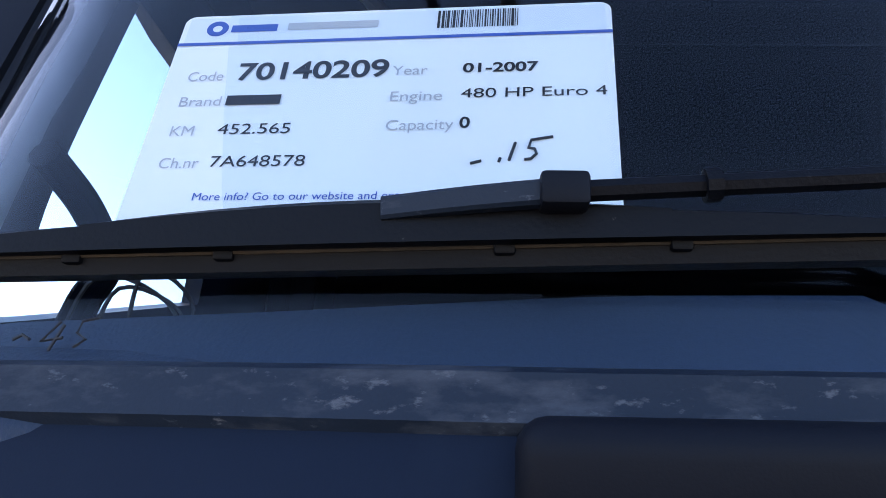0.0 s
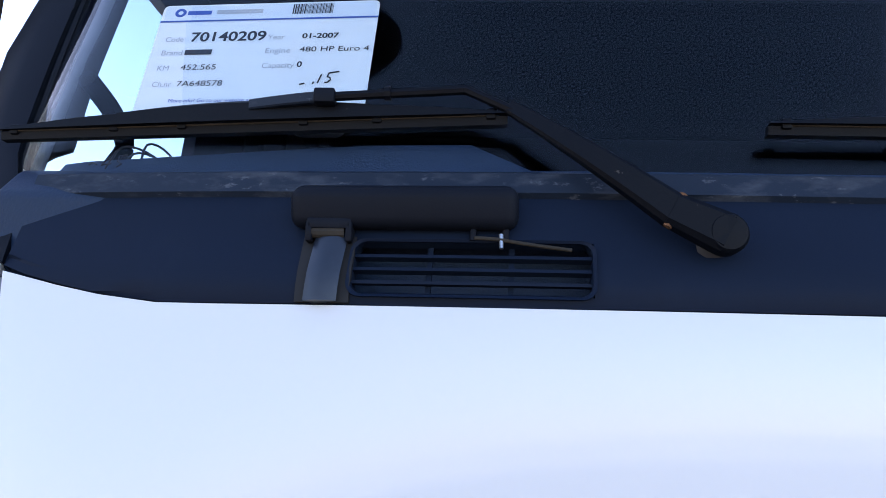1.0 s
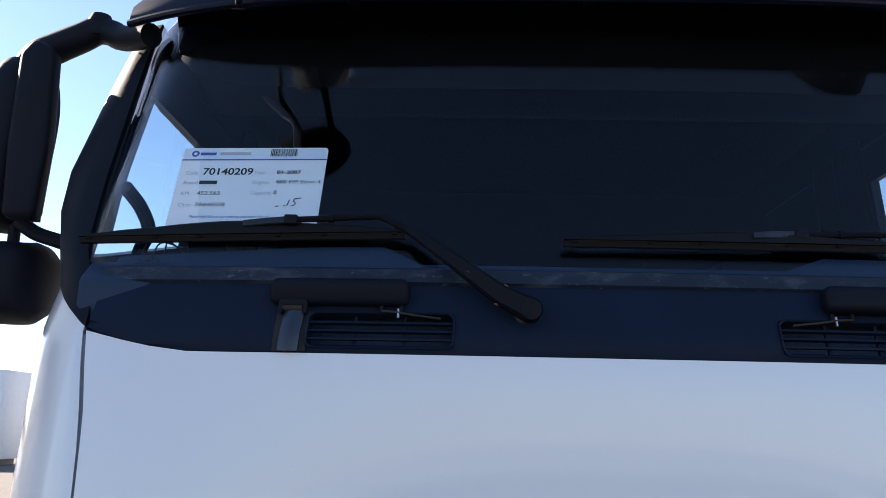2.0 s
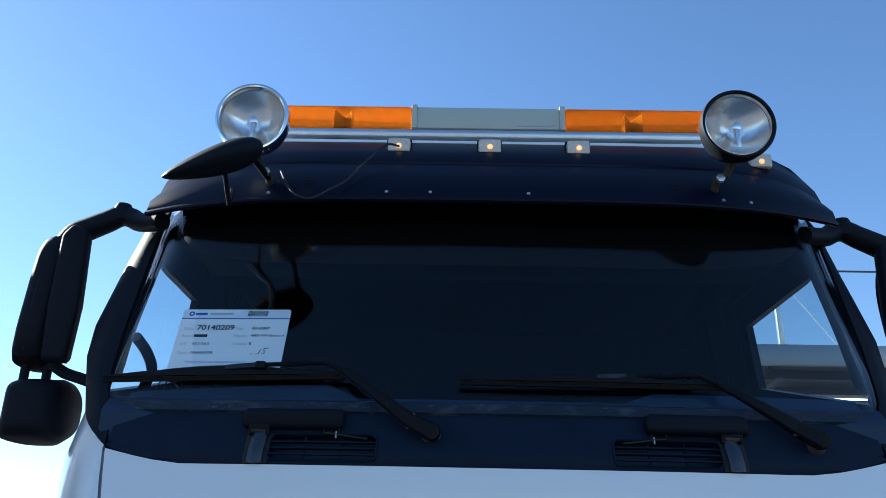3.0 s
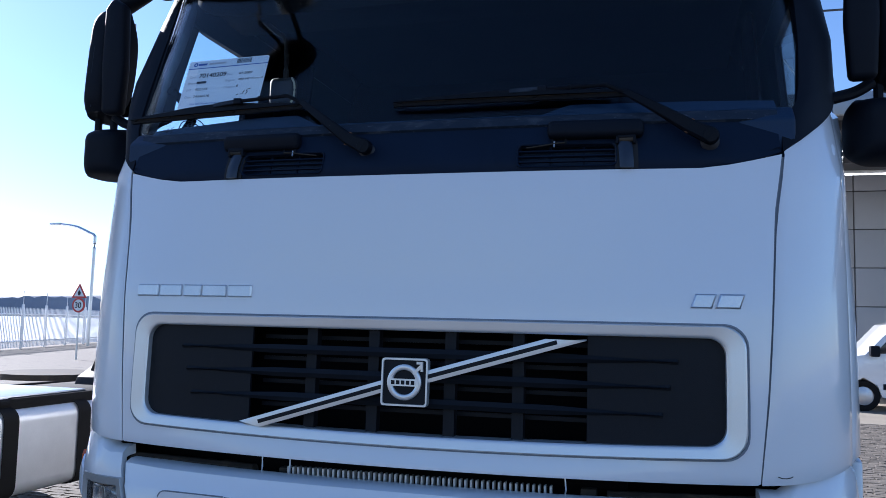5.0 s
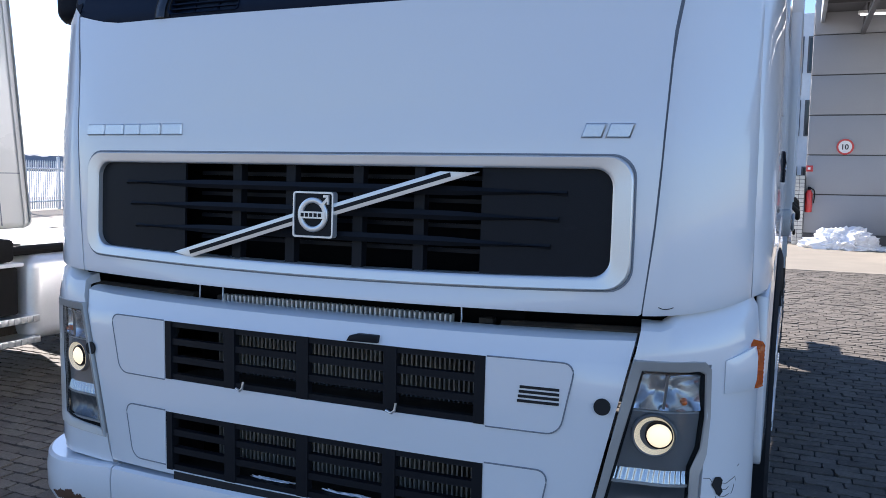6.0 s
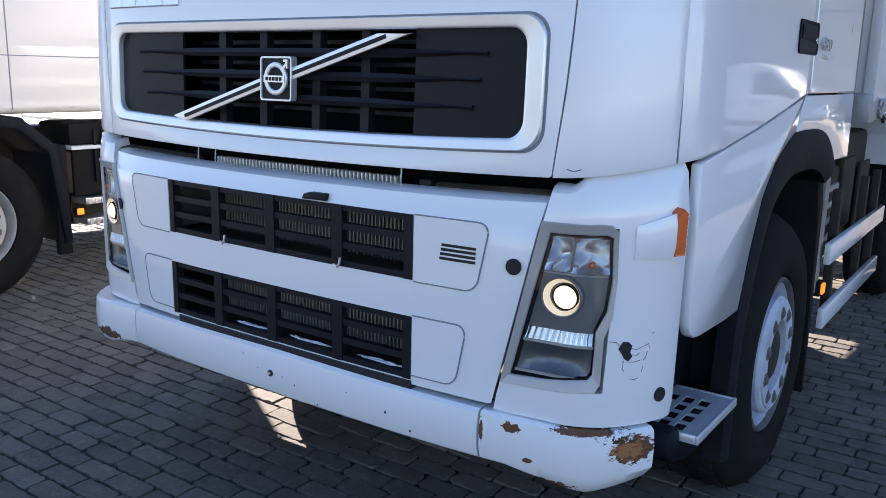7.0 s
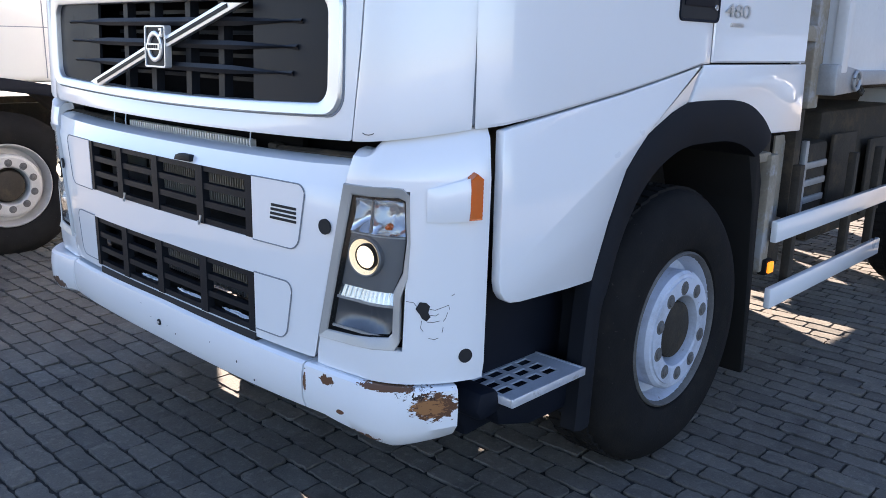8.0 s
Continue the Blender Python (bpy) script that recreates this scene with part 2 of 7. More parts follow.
def box(x0, x1, y0, y1, z0, z1, bevel=0.0, bm=None, seg=2):
    own = bmesh.new()
    m = Matrix.LocRotScale(((x0 + x1) / 2, (y0 + y1) / 2, (z0 + z1) / 2), None, (x1 - x0, y1 - y0, z1 - z0))
    bmesh.ops.create_cube(own, size=1, matrix=m)
    if bevel:
        bmesh.ops.bevel(own, geom=own.edges[:], offset=bevel, segments=seg, affect="EDGES", profile=0.5)
    return merge(bm, own)


def merge(bm, own, m=None):
    if m is not None:
        own.transform(m)
    if bm is None:
        return own
    me = bpy.data.meshes.new("tmp")
    own.to_mesh(me)
    own.free()
    bm.from_mesh(me)
    bpy.data.meshes.remove(me)
    return bm


def prism(pts, axis, a, b, bevel=0.0, bm=None, seg=2):
    """A polygon in the plane across axis ('x': (y, z), 'y': (x, z), 'z': (x, y)), carried from a to b."""
    own = bmesh.new()
    place = {"x": lambda p, d: (d, p[0], p[1]), "y": lambda p, d: (p[0], d, p[1]), "z": lambda p, d: (p[0], p[1], d)}[axis]
    f = own.faces.new([own.verts.new(place(p, a)) for p in pts])
    r = bmesh.ops.extrude_face_region(own, geom=[f])
    vec = {"x": (b - a, 0, 0), "y": (0, b - a, 0), "z": (0, 0, b - a)}[axis]
    bmesh.ops.translate(own, verts=[v for v in r["geom"] if isinstance(v, bmesh.types.BMVert)], vec=vec)
    bmesh.ops.recalc_face_normals(own, faces=own.faces)
    if bevel:
        bmesh.ops.bevel(own, geom=own.edges[:], offset=bevel, segments=seg, affect="EDGES", profile=0.5)
    return merge(bm, own)


def rounded(x0, x1, z0, z1, r, n=5):
    """A rectangle with round corners, as a list of points."""
    out = []
    for cx, cz, a in ((x1 - r, z1 - r, 0), (x0 + r, z1 - r, 90), (x0 + r, z0 + r, 180), (x1 - r, z0 + r, 270)):
        for i in range(n + 1):
            t = radians(a + 90 * i / n)
            out.append((cx + r * math.cos(t), cz + r * math.sin(t)))
    return out


def lathe(profile, axis_at, direction, n=40, bm=None):
    """Turns a profile of (radius, height) round an axis."""
    own = bmesh.new()
    rings = []
    for r, h in profile:
        rings.append([own.verts.new((r * math.cos(2 * math.pi * i / n), r * math.sin(2 * math.pi * i / n), h)) for i in range(n)])
    for a, b in zip(rings, rings[1:]):
        for i in range(n):
            own.faces.new((a[i], a[(i + 1) % n], b[(i + 1) % n], b[i]))
    bmesh.ops.remove_doubles(own, verts=own.verts, dist=1e-5)
    own.transform(Matrix.Translation(axis_at) @ Vector(direction).to_track_quat("Z", "Y").to_matrix().to_4x4())
    return merge(bm, own)


def tube(path, r, bm=None, n=10, closed=False):
    """A round bar along a path; r: one radius or one for each point."""
    own = bmesh.new()
    P = [Vector(p) for p in path]
    rs = r if isinstance(r, (list, tuple)) else [r] * len(P)
    rings = []
    for i, p in enumerate(P):
        if closed:
            d = P[(i + 1) % len(P)] - P[i - 1]
        else:
            d = P[min(i + 1, len(P) - 1)] - P[max(i - 1, 0)]
        q = d.to_track_quat("Z", "Y")
        rings.append([own.verts.new(p + q @ Vector((rs[i] * math.cos(2 * math.pi * k / n), rs[i] * math.sin(2 * math.pi * k / n), 0))) for k in range(n)])
    pairs = list(zip(rings, rings[1:])) + ([(rings[-1], rings[0])] if closed else [])
    for a, b in pairs:
        for k in range(n):
            own.faces.new((a[k], a[(k + 1) % n], b[(k + 1) % n], b[k]))
    if not closed:
        own.faces.new(rings[0])
        own.faces.new(rings[-1])
    return merge(bm, own)


def curve_points(pts, n=8):
    """A smooth line through points (Catmull-Rom)."""
    P = [Vector(p) for p in pts]
    P = [2 * P[0] - P[1]] + P + [2 * P[-1] - P[-2]]
    out = []
    for i in range(1, len(P) - 2):
        for k in range(n):
            t = k / n
            a, b, c, d = P[i - 1:i + 3]
            out.append(0.5 * (2 * b + (c - a) * t + (2 * a - 5 * b + 4 * c - d) * t * t + (3 * b - a - 3 * c + d) * t ** 3))
    return out + [P[-2]]


def ring_bar(loop_out, loop_in, place, y_out, y_in, depth, bm=None):
    """A frame between two loops of equal length: its face slopes from the outer loop at y_out to the inner at y_in."""
    own = bmesh.new()
    n = len(loop_out)
    rows = [[own.verts.new(place(*p, d)) for p in loop] for loop, d in
            ((loop_out, depth), (loop_out, y_out + 0.004), ([(o[0] * .92 + i[0] * .08, o[1] * .92 + i[1] * .08) for o, i in zip(loop_out, loop_in)], y_out),
             ([(o[0] * .12 + i[0] * .88, o[1] * .12 + i[1] * .88) for o, i in zip(loop_out, loop_in)], y_in), (loop_in, y_in + 0.004), (loop_in, depth))]
    for a, b in zip(rows, rows[1:]):
        for i in range(n):
            own.faces.new((a[i], a[(i + 1) % n], b[(i + 1) % n], b[i]))
    return merge(bm, own)


# ---- the cab's skin: one curved surface on which its panels lie ----
def lerp_table(tab, z):
    for (a, p), (b, q) in zip(tab, tab[1:]):
        if z <= b:
            return p + (q - p) * max(0.0, (z - a)) / (b - a)
    return tab[-1][1]


SET_BACK = [(0.4, 0.0), (1.3, 0.0), (1.76, 0.015), (2.15, 0.055), (2.27, 0.10), (2.95, 0.30), (3.2, 0.42)]
HALF_WIDTH = [(0.4, 1.215), (1.5, 1.225), (2.15, 1.22), (2.95, 1.145), (3.2, 1.07)]
FLAT = [(1.24, 0.0), (1.34, 1.0), (1.78, 1.0), (2.1, 0.0)]
U_FRONT, U_CORNER = 0.965, 1.465


def skin(u, z, out=0.0):
    """A point of the cab: u runs round it from the middle of the front (0) past the corner to the side; out lifts it off the skin."""
    w, d, s = lerp_table(HALF_WIDTH, z), lerp_table(SET_BACK, z), 1 if u >= 0 else -1
    xs, a = w - 0.26, abs(u)
    if a <= U_FRONT:
        k = a / U_FRONT
        c = lerp_table(FLAT, z)
        y = (0.05 + 0.05 * k ** 3) * (1 - c) + (0.08 + 0.02 * k ** 10) * c
        x, y, nx, ny = k * xs, y + d, (0.15 * k * k * (1 - c) + 0.2 * k ** 9 * c) / xs, -1.0
    elif a <= U_CORNER:
        t = (a - U_FRONT) / (U_CORNER - U_FRONT) * math.pi / 2
        x, y, nx, ny = xs + 0.26 * math.sin(t), 0.50 - 0.40 * math.cos(t), math.sin(t) / 0.26, -math.cos(t) / 0.40
        f = min(1.0, max(0.0, (y - 0.33) / 0.08))
        f = f * f * (3 - 2 * f)
        x, y, nx, ny = x + (w - x) * f, y + d, nx + (4.0 - nx) * f, ny * (1 - f)
    else:
        x, y, nx, ny = w, 0.50 + d + a - U_CORNER, 1.0, 0.0
    n = math.hypot(nx, ny)
    return Vector((s * (x + out * nx / n), y + out * ny / n, z))


def side_u(y, z):
    return U_CORNER + y - 0.50 - lerp_table(SET_BACK, z)


def sheet(us, zs, place, thick=0.02, skip=None, bm=None):
    """A panel on the skin: a grid of (u, z) put in place, with holes where skip says so, and a thickness."""
    own = bmesh.new()
    V = [[own.verts.new(place(u, z)) for u in us] for z in zs]
    faces = []
    for j in range(len(zs) - 1):
        for i in range(len(us) - 1):
            if skip and skip((us[i] + us[i + 1]) / 2, (zs[j] + zs[j + 1]) / 2):
                continue
            faces.append(own.faces.new((V[j][i], V[j][i + 1], V[j + 1][i + 1], V[j + 1][i])))
    bmesh.ops.delete(own, geom=[v for v in own.verts if not v.link_faces], context="VERTS")
    rim = [e for e in own.edges if e.is_boundary]
    inner = {v: None for v in own.verts}
    bmesh.ops.recalc_face_normals(own, faces=own.faces)
    if faces and sum(f.normal.x * f.calc_center_median().x + f.normal.y * (f.calc_center_median().y - 1.3) for f in faces) < 0:
        bmesh.ops.reverse_faces(own, faces=own.faces)
    own.normal_update()
    for v in list(inner):
        inner[v] = own.verts.new(v.co - v.normal * thick)
    for f in faces:
        own.faces.new([inner[v] for v in reversed(f.verts)])
    for e in rim:
        a, b = e.verts
        own.faces.new((a, b, inner[b], inner[a]))
    return merge(bm, own)


def steps(a, b, n):
    return [a + (b - a) * i / n for i in range(n + 1)]


def seam_u(z):
    return lerp_table([(1.29, 0.936), (1.515, 0.957), (2.0, 0.990), (2.17, 1.022), (2.3, 1.03)], z)


def lower_seam_u(z):
    return 0.801 + (0.933 - 0.801) * (z - 0.651) / 0.6


def hood_top(u):
    a = abs(u)
    return 2.118 + 0.045 * max(0.0, (a - 0.78) / 0.24) ** 1.6 + (0.07 * max(0.0, (a - 1.02) / 0.29) if a > 1.02 else 0.0)


def hood_low(u):
    a = abs(u)
    return 1.284 + 0.016 * (a / 0.95) ** 2 + 0.03 * max(0.0, (a - 0.95) / 0.36) ** 1.5


truck = thing("lorry", "white tipper lorry cab with dark blue sun visor, scraped bumper", "truck")

# front flap with the opening for the grille
G_X, G_Z0, G_Z1 = 0.872, 1.372, 1.682


def flap_place(u, z):
    zz = hood_low(u) if z < 1.29 else hood_top(u) if z > 2.11 else max(z, hood_low(u) + 0.01)
    s = seam_u(zz) - 0.0025
    uu = math.copysign(s, u) if abs(u) > 0.93 else u
    edge = 0.003 if abs(u) > 0.93 or z < 1.29 else 0.0
    return skin(uu, zz, -edge)


us = [-1.0, -0.928] + steps(-G_X, G_X, 24) + [0.928, 1.0]
zs = [1.28, 1.295, 1.33, G_Z0, 1.45, 1.53, 1.6, G_Z1] + steps(1.72, 2.09, 9) + [2.2]
part("front_flap", sheet(us, zs, flap_place, 0.03, lambda u, z: abs(u) < G_X and G_Z0 < z < G_Z1), WHITE, truck)

for s in (-1, 1):
    def corner_place(k, z, s=s):
        u1 = side_u(0.327, 1.5) - 0.001
        u = seam_u(min(max(z, 1.29), 2.2)) + 0.0025 + (u1 - seam_u(min(max(z, 1.29), 2.2)) - 0.0025) * k
        zz = hood_low(u) + (hood_top(u) - hood_low(u)) * (z - 1.28) / 0.92
        return skin(s * u, zz, -0.003 if k in (0.0, 1.0) or z < 1.29 else 0.0)
    ks = [0.0, 0.03] + steps(0.1, 0.9, 12) + [0.97, 1.0]
    if s < 0:
        ks = ks[::-1]
    part("corner_panel", sheet(ks, [1.28, 1.292] + steps(1.34, 2.12, 10) + [2.188, 2.2], corner_place, 0.03), WHITE, truck)

# the seams' dark backing
for s in (-1, 1):
    part("seam_backing", sheet(steps(-0.02, 0.02, 2), steps(1.305, 2.15, 10), lambda u, z, s=s: skin(s * seam_u(z) + u, z, -0.009), 0.004), GROOVE, truck)

for s in (-1, 1):
    part("seam_backing", sheet(steps(-0.025, 0.025, 2)[::s], steps(1.35, 2.30, 10), lambda k, z, s=s: skin(s * (side_u(0.329, z) + k), z, -0.009), 0.004), GROOVE, truck)

for line in ([(0.978, 1.324), (0.990, 1.3205), (1.003, 1.3205), (1.016, 1.323), (1.022, 1.326)],):
    part("paint_scratch", tube([skin(u, z, 0.0006) for u, z in line], 0.0012, None, 5), INK, truck)

# grille
V_OUT = rounded(-0.905, 0.905, 1.352, 1.698, 0.06, 6)
V_IN = rounded(-0.852, 0.852, 1.385, 1.664, 0.045, 6)


def bow(z, x):
    """The lower edge of the grille sags towards the middle."""
    return z - 0.0 if z > 1.5 else z + 0.022 * (abs(x) / 0.9) ** 2 - 0.012


def densify(loop, n=10):
    out = []
    for a, b in zip(loop, loop[1:] + loop[:1]):
        k = max(1, int(math.dist(a, b) / 0.06))
        out += [(a[0] + (b[0] - a[0]) * i / k, a[1] + (b[1] - a[1]) * i / k) for i in range(k)]
    return out


def matched(loop, other):
    """Both loops cut alike."""
    o1, o2 = [], []
    for i in range(len(loop)):
        a, b, c, d = loop[i], loop[(i + 1) % len(loop)], other[i], other[(i + 1) % len(loop)]
        k = max(1, int(math.dist(a, b) / 0.06))
        for j in range(k):
            o1.append((a[0] + (b[0] - a[0]) * j / k, a[1] + (b[1] - a[1]) * j / k))
            o2.append((c[0] + (d[0] - c[0]) * j / k, c[1] + (d[1] - c[1]) * j / k))
    return o1, o2


lo, li = matched(V_OUT, V_IN)
lo, li = [(x, bow(z, x)) for x, z in lo], [(x, bow(z, x)) for x, z in li]
def swell(t):
    return 0.0125 * min(1.0, t / 0.10) ** 0.5 - 0.005 * max(0.0, t - 0.12) - 0.003 * max(0.0, (t - 0.85) / 0.15) ** 2


own = bmesh.new()
rows = [[own.verts.new(skin(a[0] + (b[0] - a[0]) * t, a[1] + (b[1] - a[1]) * t, h)) for a, b in zip(lo, li)] for t, h in [(0.0, -0.03), (0.0, 0.002)] + [(t, swell(t)) for t in (0.015, 0.04, 0.08, 0.12, 0.3, 0.5, 0.7, 0.85, 0.93, 0.98)] + [(1.0, -0.004), (1.0, -0.05)]]
for ra, rb in zip(rows, rows[1:]):
    for i in range(len(lo)):
        own.faces.new((ra[i], ra[(i + 1) % len(lo)], rb[(i + 1) % len(lo)], rb[i]))
part("grille_gap", ring_bar([(x * 1.006, z + (0.005 if z > 1.5 else -0.005)) for x, z in lo], lo, lambda x, z, d: skin(x, z, -d), -0.0025, -0.0025, 0.02), GROOVE, truck)
grille = part("radiator_grille", own, SILVER, truck, "silver painted grille surround, worn")
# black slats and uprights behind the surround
# near-black sheet carries the shade behind the slats
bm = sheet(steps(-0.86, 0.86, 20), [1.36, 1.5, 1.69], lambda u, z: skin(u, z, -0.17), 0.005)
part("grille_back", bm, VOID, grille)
for s in (-1, 1):
    part("grille_side_plate", sheet(steps(s * 0.50, s * 0.858, 6), [1.37, 1.45, 1.6, 1.68], lambda u, z: skin(u, bow(z, u), -0.010), 0.01), MESHBLACK, grille)
for x in (-0.31, -0.115, 0.115, 0.31):
    part("grille_upright", sheet([x - 0.016, x + 0.016], [1.362, 1.5, 1.67], lambda u, z: skin(u, z, -0.022), 0.03), MESHBLACK, grille)
for k, z in enumerate((1.601, 1.533, 1.462, 1.40)):
    half = 0.735 - 0.02 * k

    def slat_place(u, b, z=z, half=half):
        w = 0.013 * min(1.0, (half - abs(u)) / 0.30 + 0.004)
        return skin(u, z + (b - 0.5) * 2 * w, 0.001 - 0.006 * abs(2 * b - 1))
    if k < 3:
        part("grille_slat", sheet(steps(-half, half, 24), [0.0, 0.5, 1.0], slat_place, 0.008), MESHBLACK, grille)
for z in (1.43, 1.50, 1.57, 1.635):
    part("grille_mesh_bar", sheet(steps(-0.5, 0.5, 12), [z - 0.006, z + 0.006], lambda u, z: skin(u, z, -0.09), 0.01), MESHBLACK, grille)
# the slanting chrome bar, in two halves beside the badge
for sgn, (ax, az, bx, bz) in ((-1, (-0.505, 1.372, -0.068, 1.507)), (1, (0.062, 1.538, 0.496, 1.666))):
    d = Vector((bx - ax, bz - az)).normalized()
    q = Vector((-d.y, d.x))

    def diag(t, k, ax=ax, az=az, bx=bx, bz=bz, q=q):
        x, z = ax + (bx - ax) * t, az + (bz - az) * t
        return x + q.x * k, z + q.y * k
    def bar_edge(t, k):
        """The outer ends are cut to a point that follows the frame."""
        cut = t
        if sgn < 0 and t < 0.5:
            cut = t + (0.064 - 4 * k) * (1 - 2 * t)
        if sgn > 0 and t > 0.5:
            cut = t - (0.116 + 7 * k) * (2 * t - 1)
        return skin(*diag(cut, k), 0.026 - 0.18 * max(0.0, abs(k) - 0.012))
    part("slanting_bar", sheet(steps(0, 1, 8), [-0.0165, -0.014, -0.006, 0.006, 0.014, 0.0165], bar_edge, 0.022), SILVER, grille, "slanting satin silver bar with dark stripe")
    t0, t1 = (0.13, 1.0) if sgn < 0 else (0.0, 0.83)
    part("bar_stripe", sheet(steps(t0, t1, 8), [-0.0056, 0.0056], lambda t, k: skin(*diag(t, k), 0.0285), 0.004), MESHBLACK, grille)
# the badge: a plain ring and bar on a black plate in a light frame
badge = part("badge_plate", sheet([-0.064, 0.0, 0.062], [1.459, 1.52, 1.584], lambda u, z: skin(u, z, 0.028), 0.02), MESHBLACK, truck)
fo, fi = rounded(-0.070, 0.066, 1.455, 1.588, 0.008, 2), rounded(-0.064, 0.060, 1.461, 1.582, 0.006, 2)
part("badge_frame", ring_bar(fo, fi, lambda x, z, d: skin(x, z, 0.03 - d), -0.003, -0.003, 0.02), SILVER, badge)
bm = lathe([(0.034, 0.0), (0.0345, 0.006), (0.037, 0.0075), (0.047, 0.0075), (0.0495, 0.006), (0.050, 0.0), (0.034, 0.0)], skin(-0.002, 1.521, 0.028), (0, -1, 0.02), 40)
part("badge_ring", bm, SILVER, badge)
part("badge_bar", sheet([-0.047, 0.0, 0.043], [1.511, 1.531], lambda u, z: skin(u, z, 0.040), 0.006), SILVER, badge)
for k in range(5):
    part("badge_mark", sheet([-0.0375 + 0.0145 * k, -0.0275 + 0.0145 * k], [1.5155, 1.5265], lambda u, z: skin(u, z, 0.0412), 0.002), MESHBLACK, badge)
part("badge_arrow", prism([(0.022, 1.548), (0.046, 1.572), (0.034, 1.572), (0.034, 1.579), (0.052, 1.579), (0.052, 1.552), (0.046, 1.552), (0.046, 1.560), (0.028, 1.541)], "y", 0.060, 0.052), SILVER, badge)

# model lettering as plain chrome shapes
for x0, x1 in ((-0.913, -0.834), (-0.828, -0.750), (-0.743, -0.680), (-0.676, -0.594), (-0.588, -0.508)):
    part("letter_block", sheet([x0, x0 + 0.004, x1 - 0.004, x1], [1.752, 1.756, 1.785, 1.789],
         lambda u, z, a=x0, b=x1: skin(u, z, 0.008 if a < u < b and 1.752 < z < 1.789 else 0.002), 0.006), ALU, truck, "chrome lettering as plain blocks")
for x0, x1 in ((0.772, 0.826), (0.834, 0.896)):
    part("letter_block", sheet([x0, x0 + 0.004, x1 - 0.004, x1], [1.742, 1.746, 1.776, 1.78],
         lambda u, z, a=x0, b=x1: skin(u + (z - 1.742) * 0.35 - 0.006, z, 0.006 if a < u < b and 1.742 < z < 1.78 else 0.002), 0.006), ALU, truck, "chrome lettering as plain blocks")

# ---- scuttle below the windscreen ----
VX0, VX1, VZ0, VZ1 = 0.300, 0.574, 2.131, 2.195


def scuttle_place(u, z):
    zz = hood_top(u) + 0.002 if z < 2.115 else 2.262 if z > 2.26 else z
    if z < 2.13 and z > 2.115:
        zz = max(z, hood_top(u) + 0.004)
    return skin(u, max(zz, hood_top(u) + 0.002), -0.004 if z < 2.115 else 0.0)


us = steps(-1.016, -VX1, 10) + steps(-VX1, -VX0, 8)[1:] + steps(-VX0, VX0, 14)[1:] + steps(VX0, VX1, 8)[1:] + steps(VX1, 1.016, 10)[1:]
zs = [2.11, VZ0, 2.15, 2.175, VZ1, 2.215, 2.24, 2.27]
scuttle = part("scuttle_panel", sheet(us, zs, scuttle_place, 0.015, lambda u, z: VX0 < abs(u) < VX1 and VZ0 < z < VZ1), PANEL, truck, "dull black plastic scuttle, dusty")
# near-black sheet for the shade inside the air intakes
part("scuttle_backing", sheet(steps(-0.62, 0.62, 12), [2.11, 2.16, 2.22], lambda u, z: skin(u, z, -0.09), 0.005), VOID, scuttle)
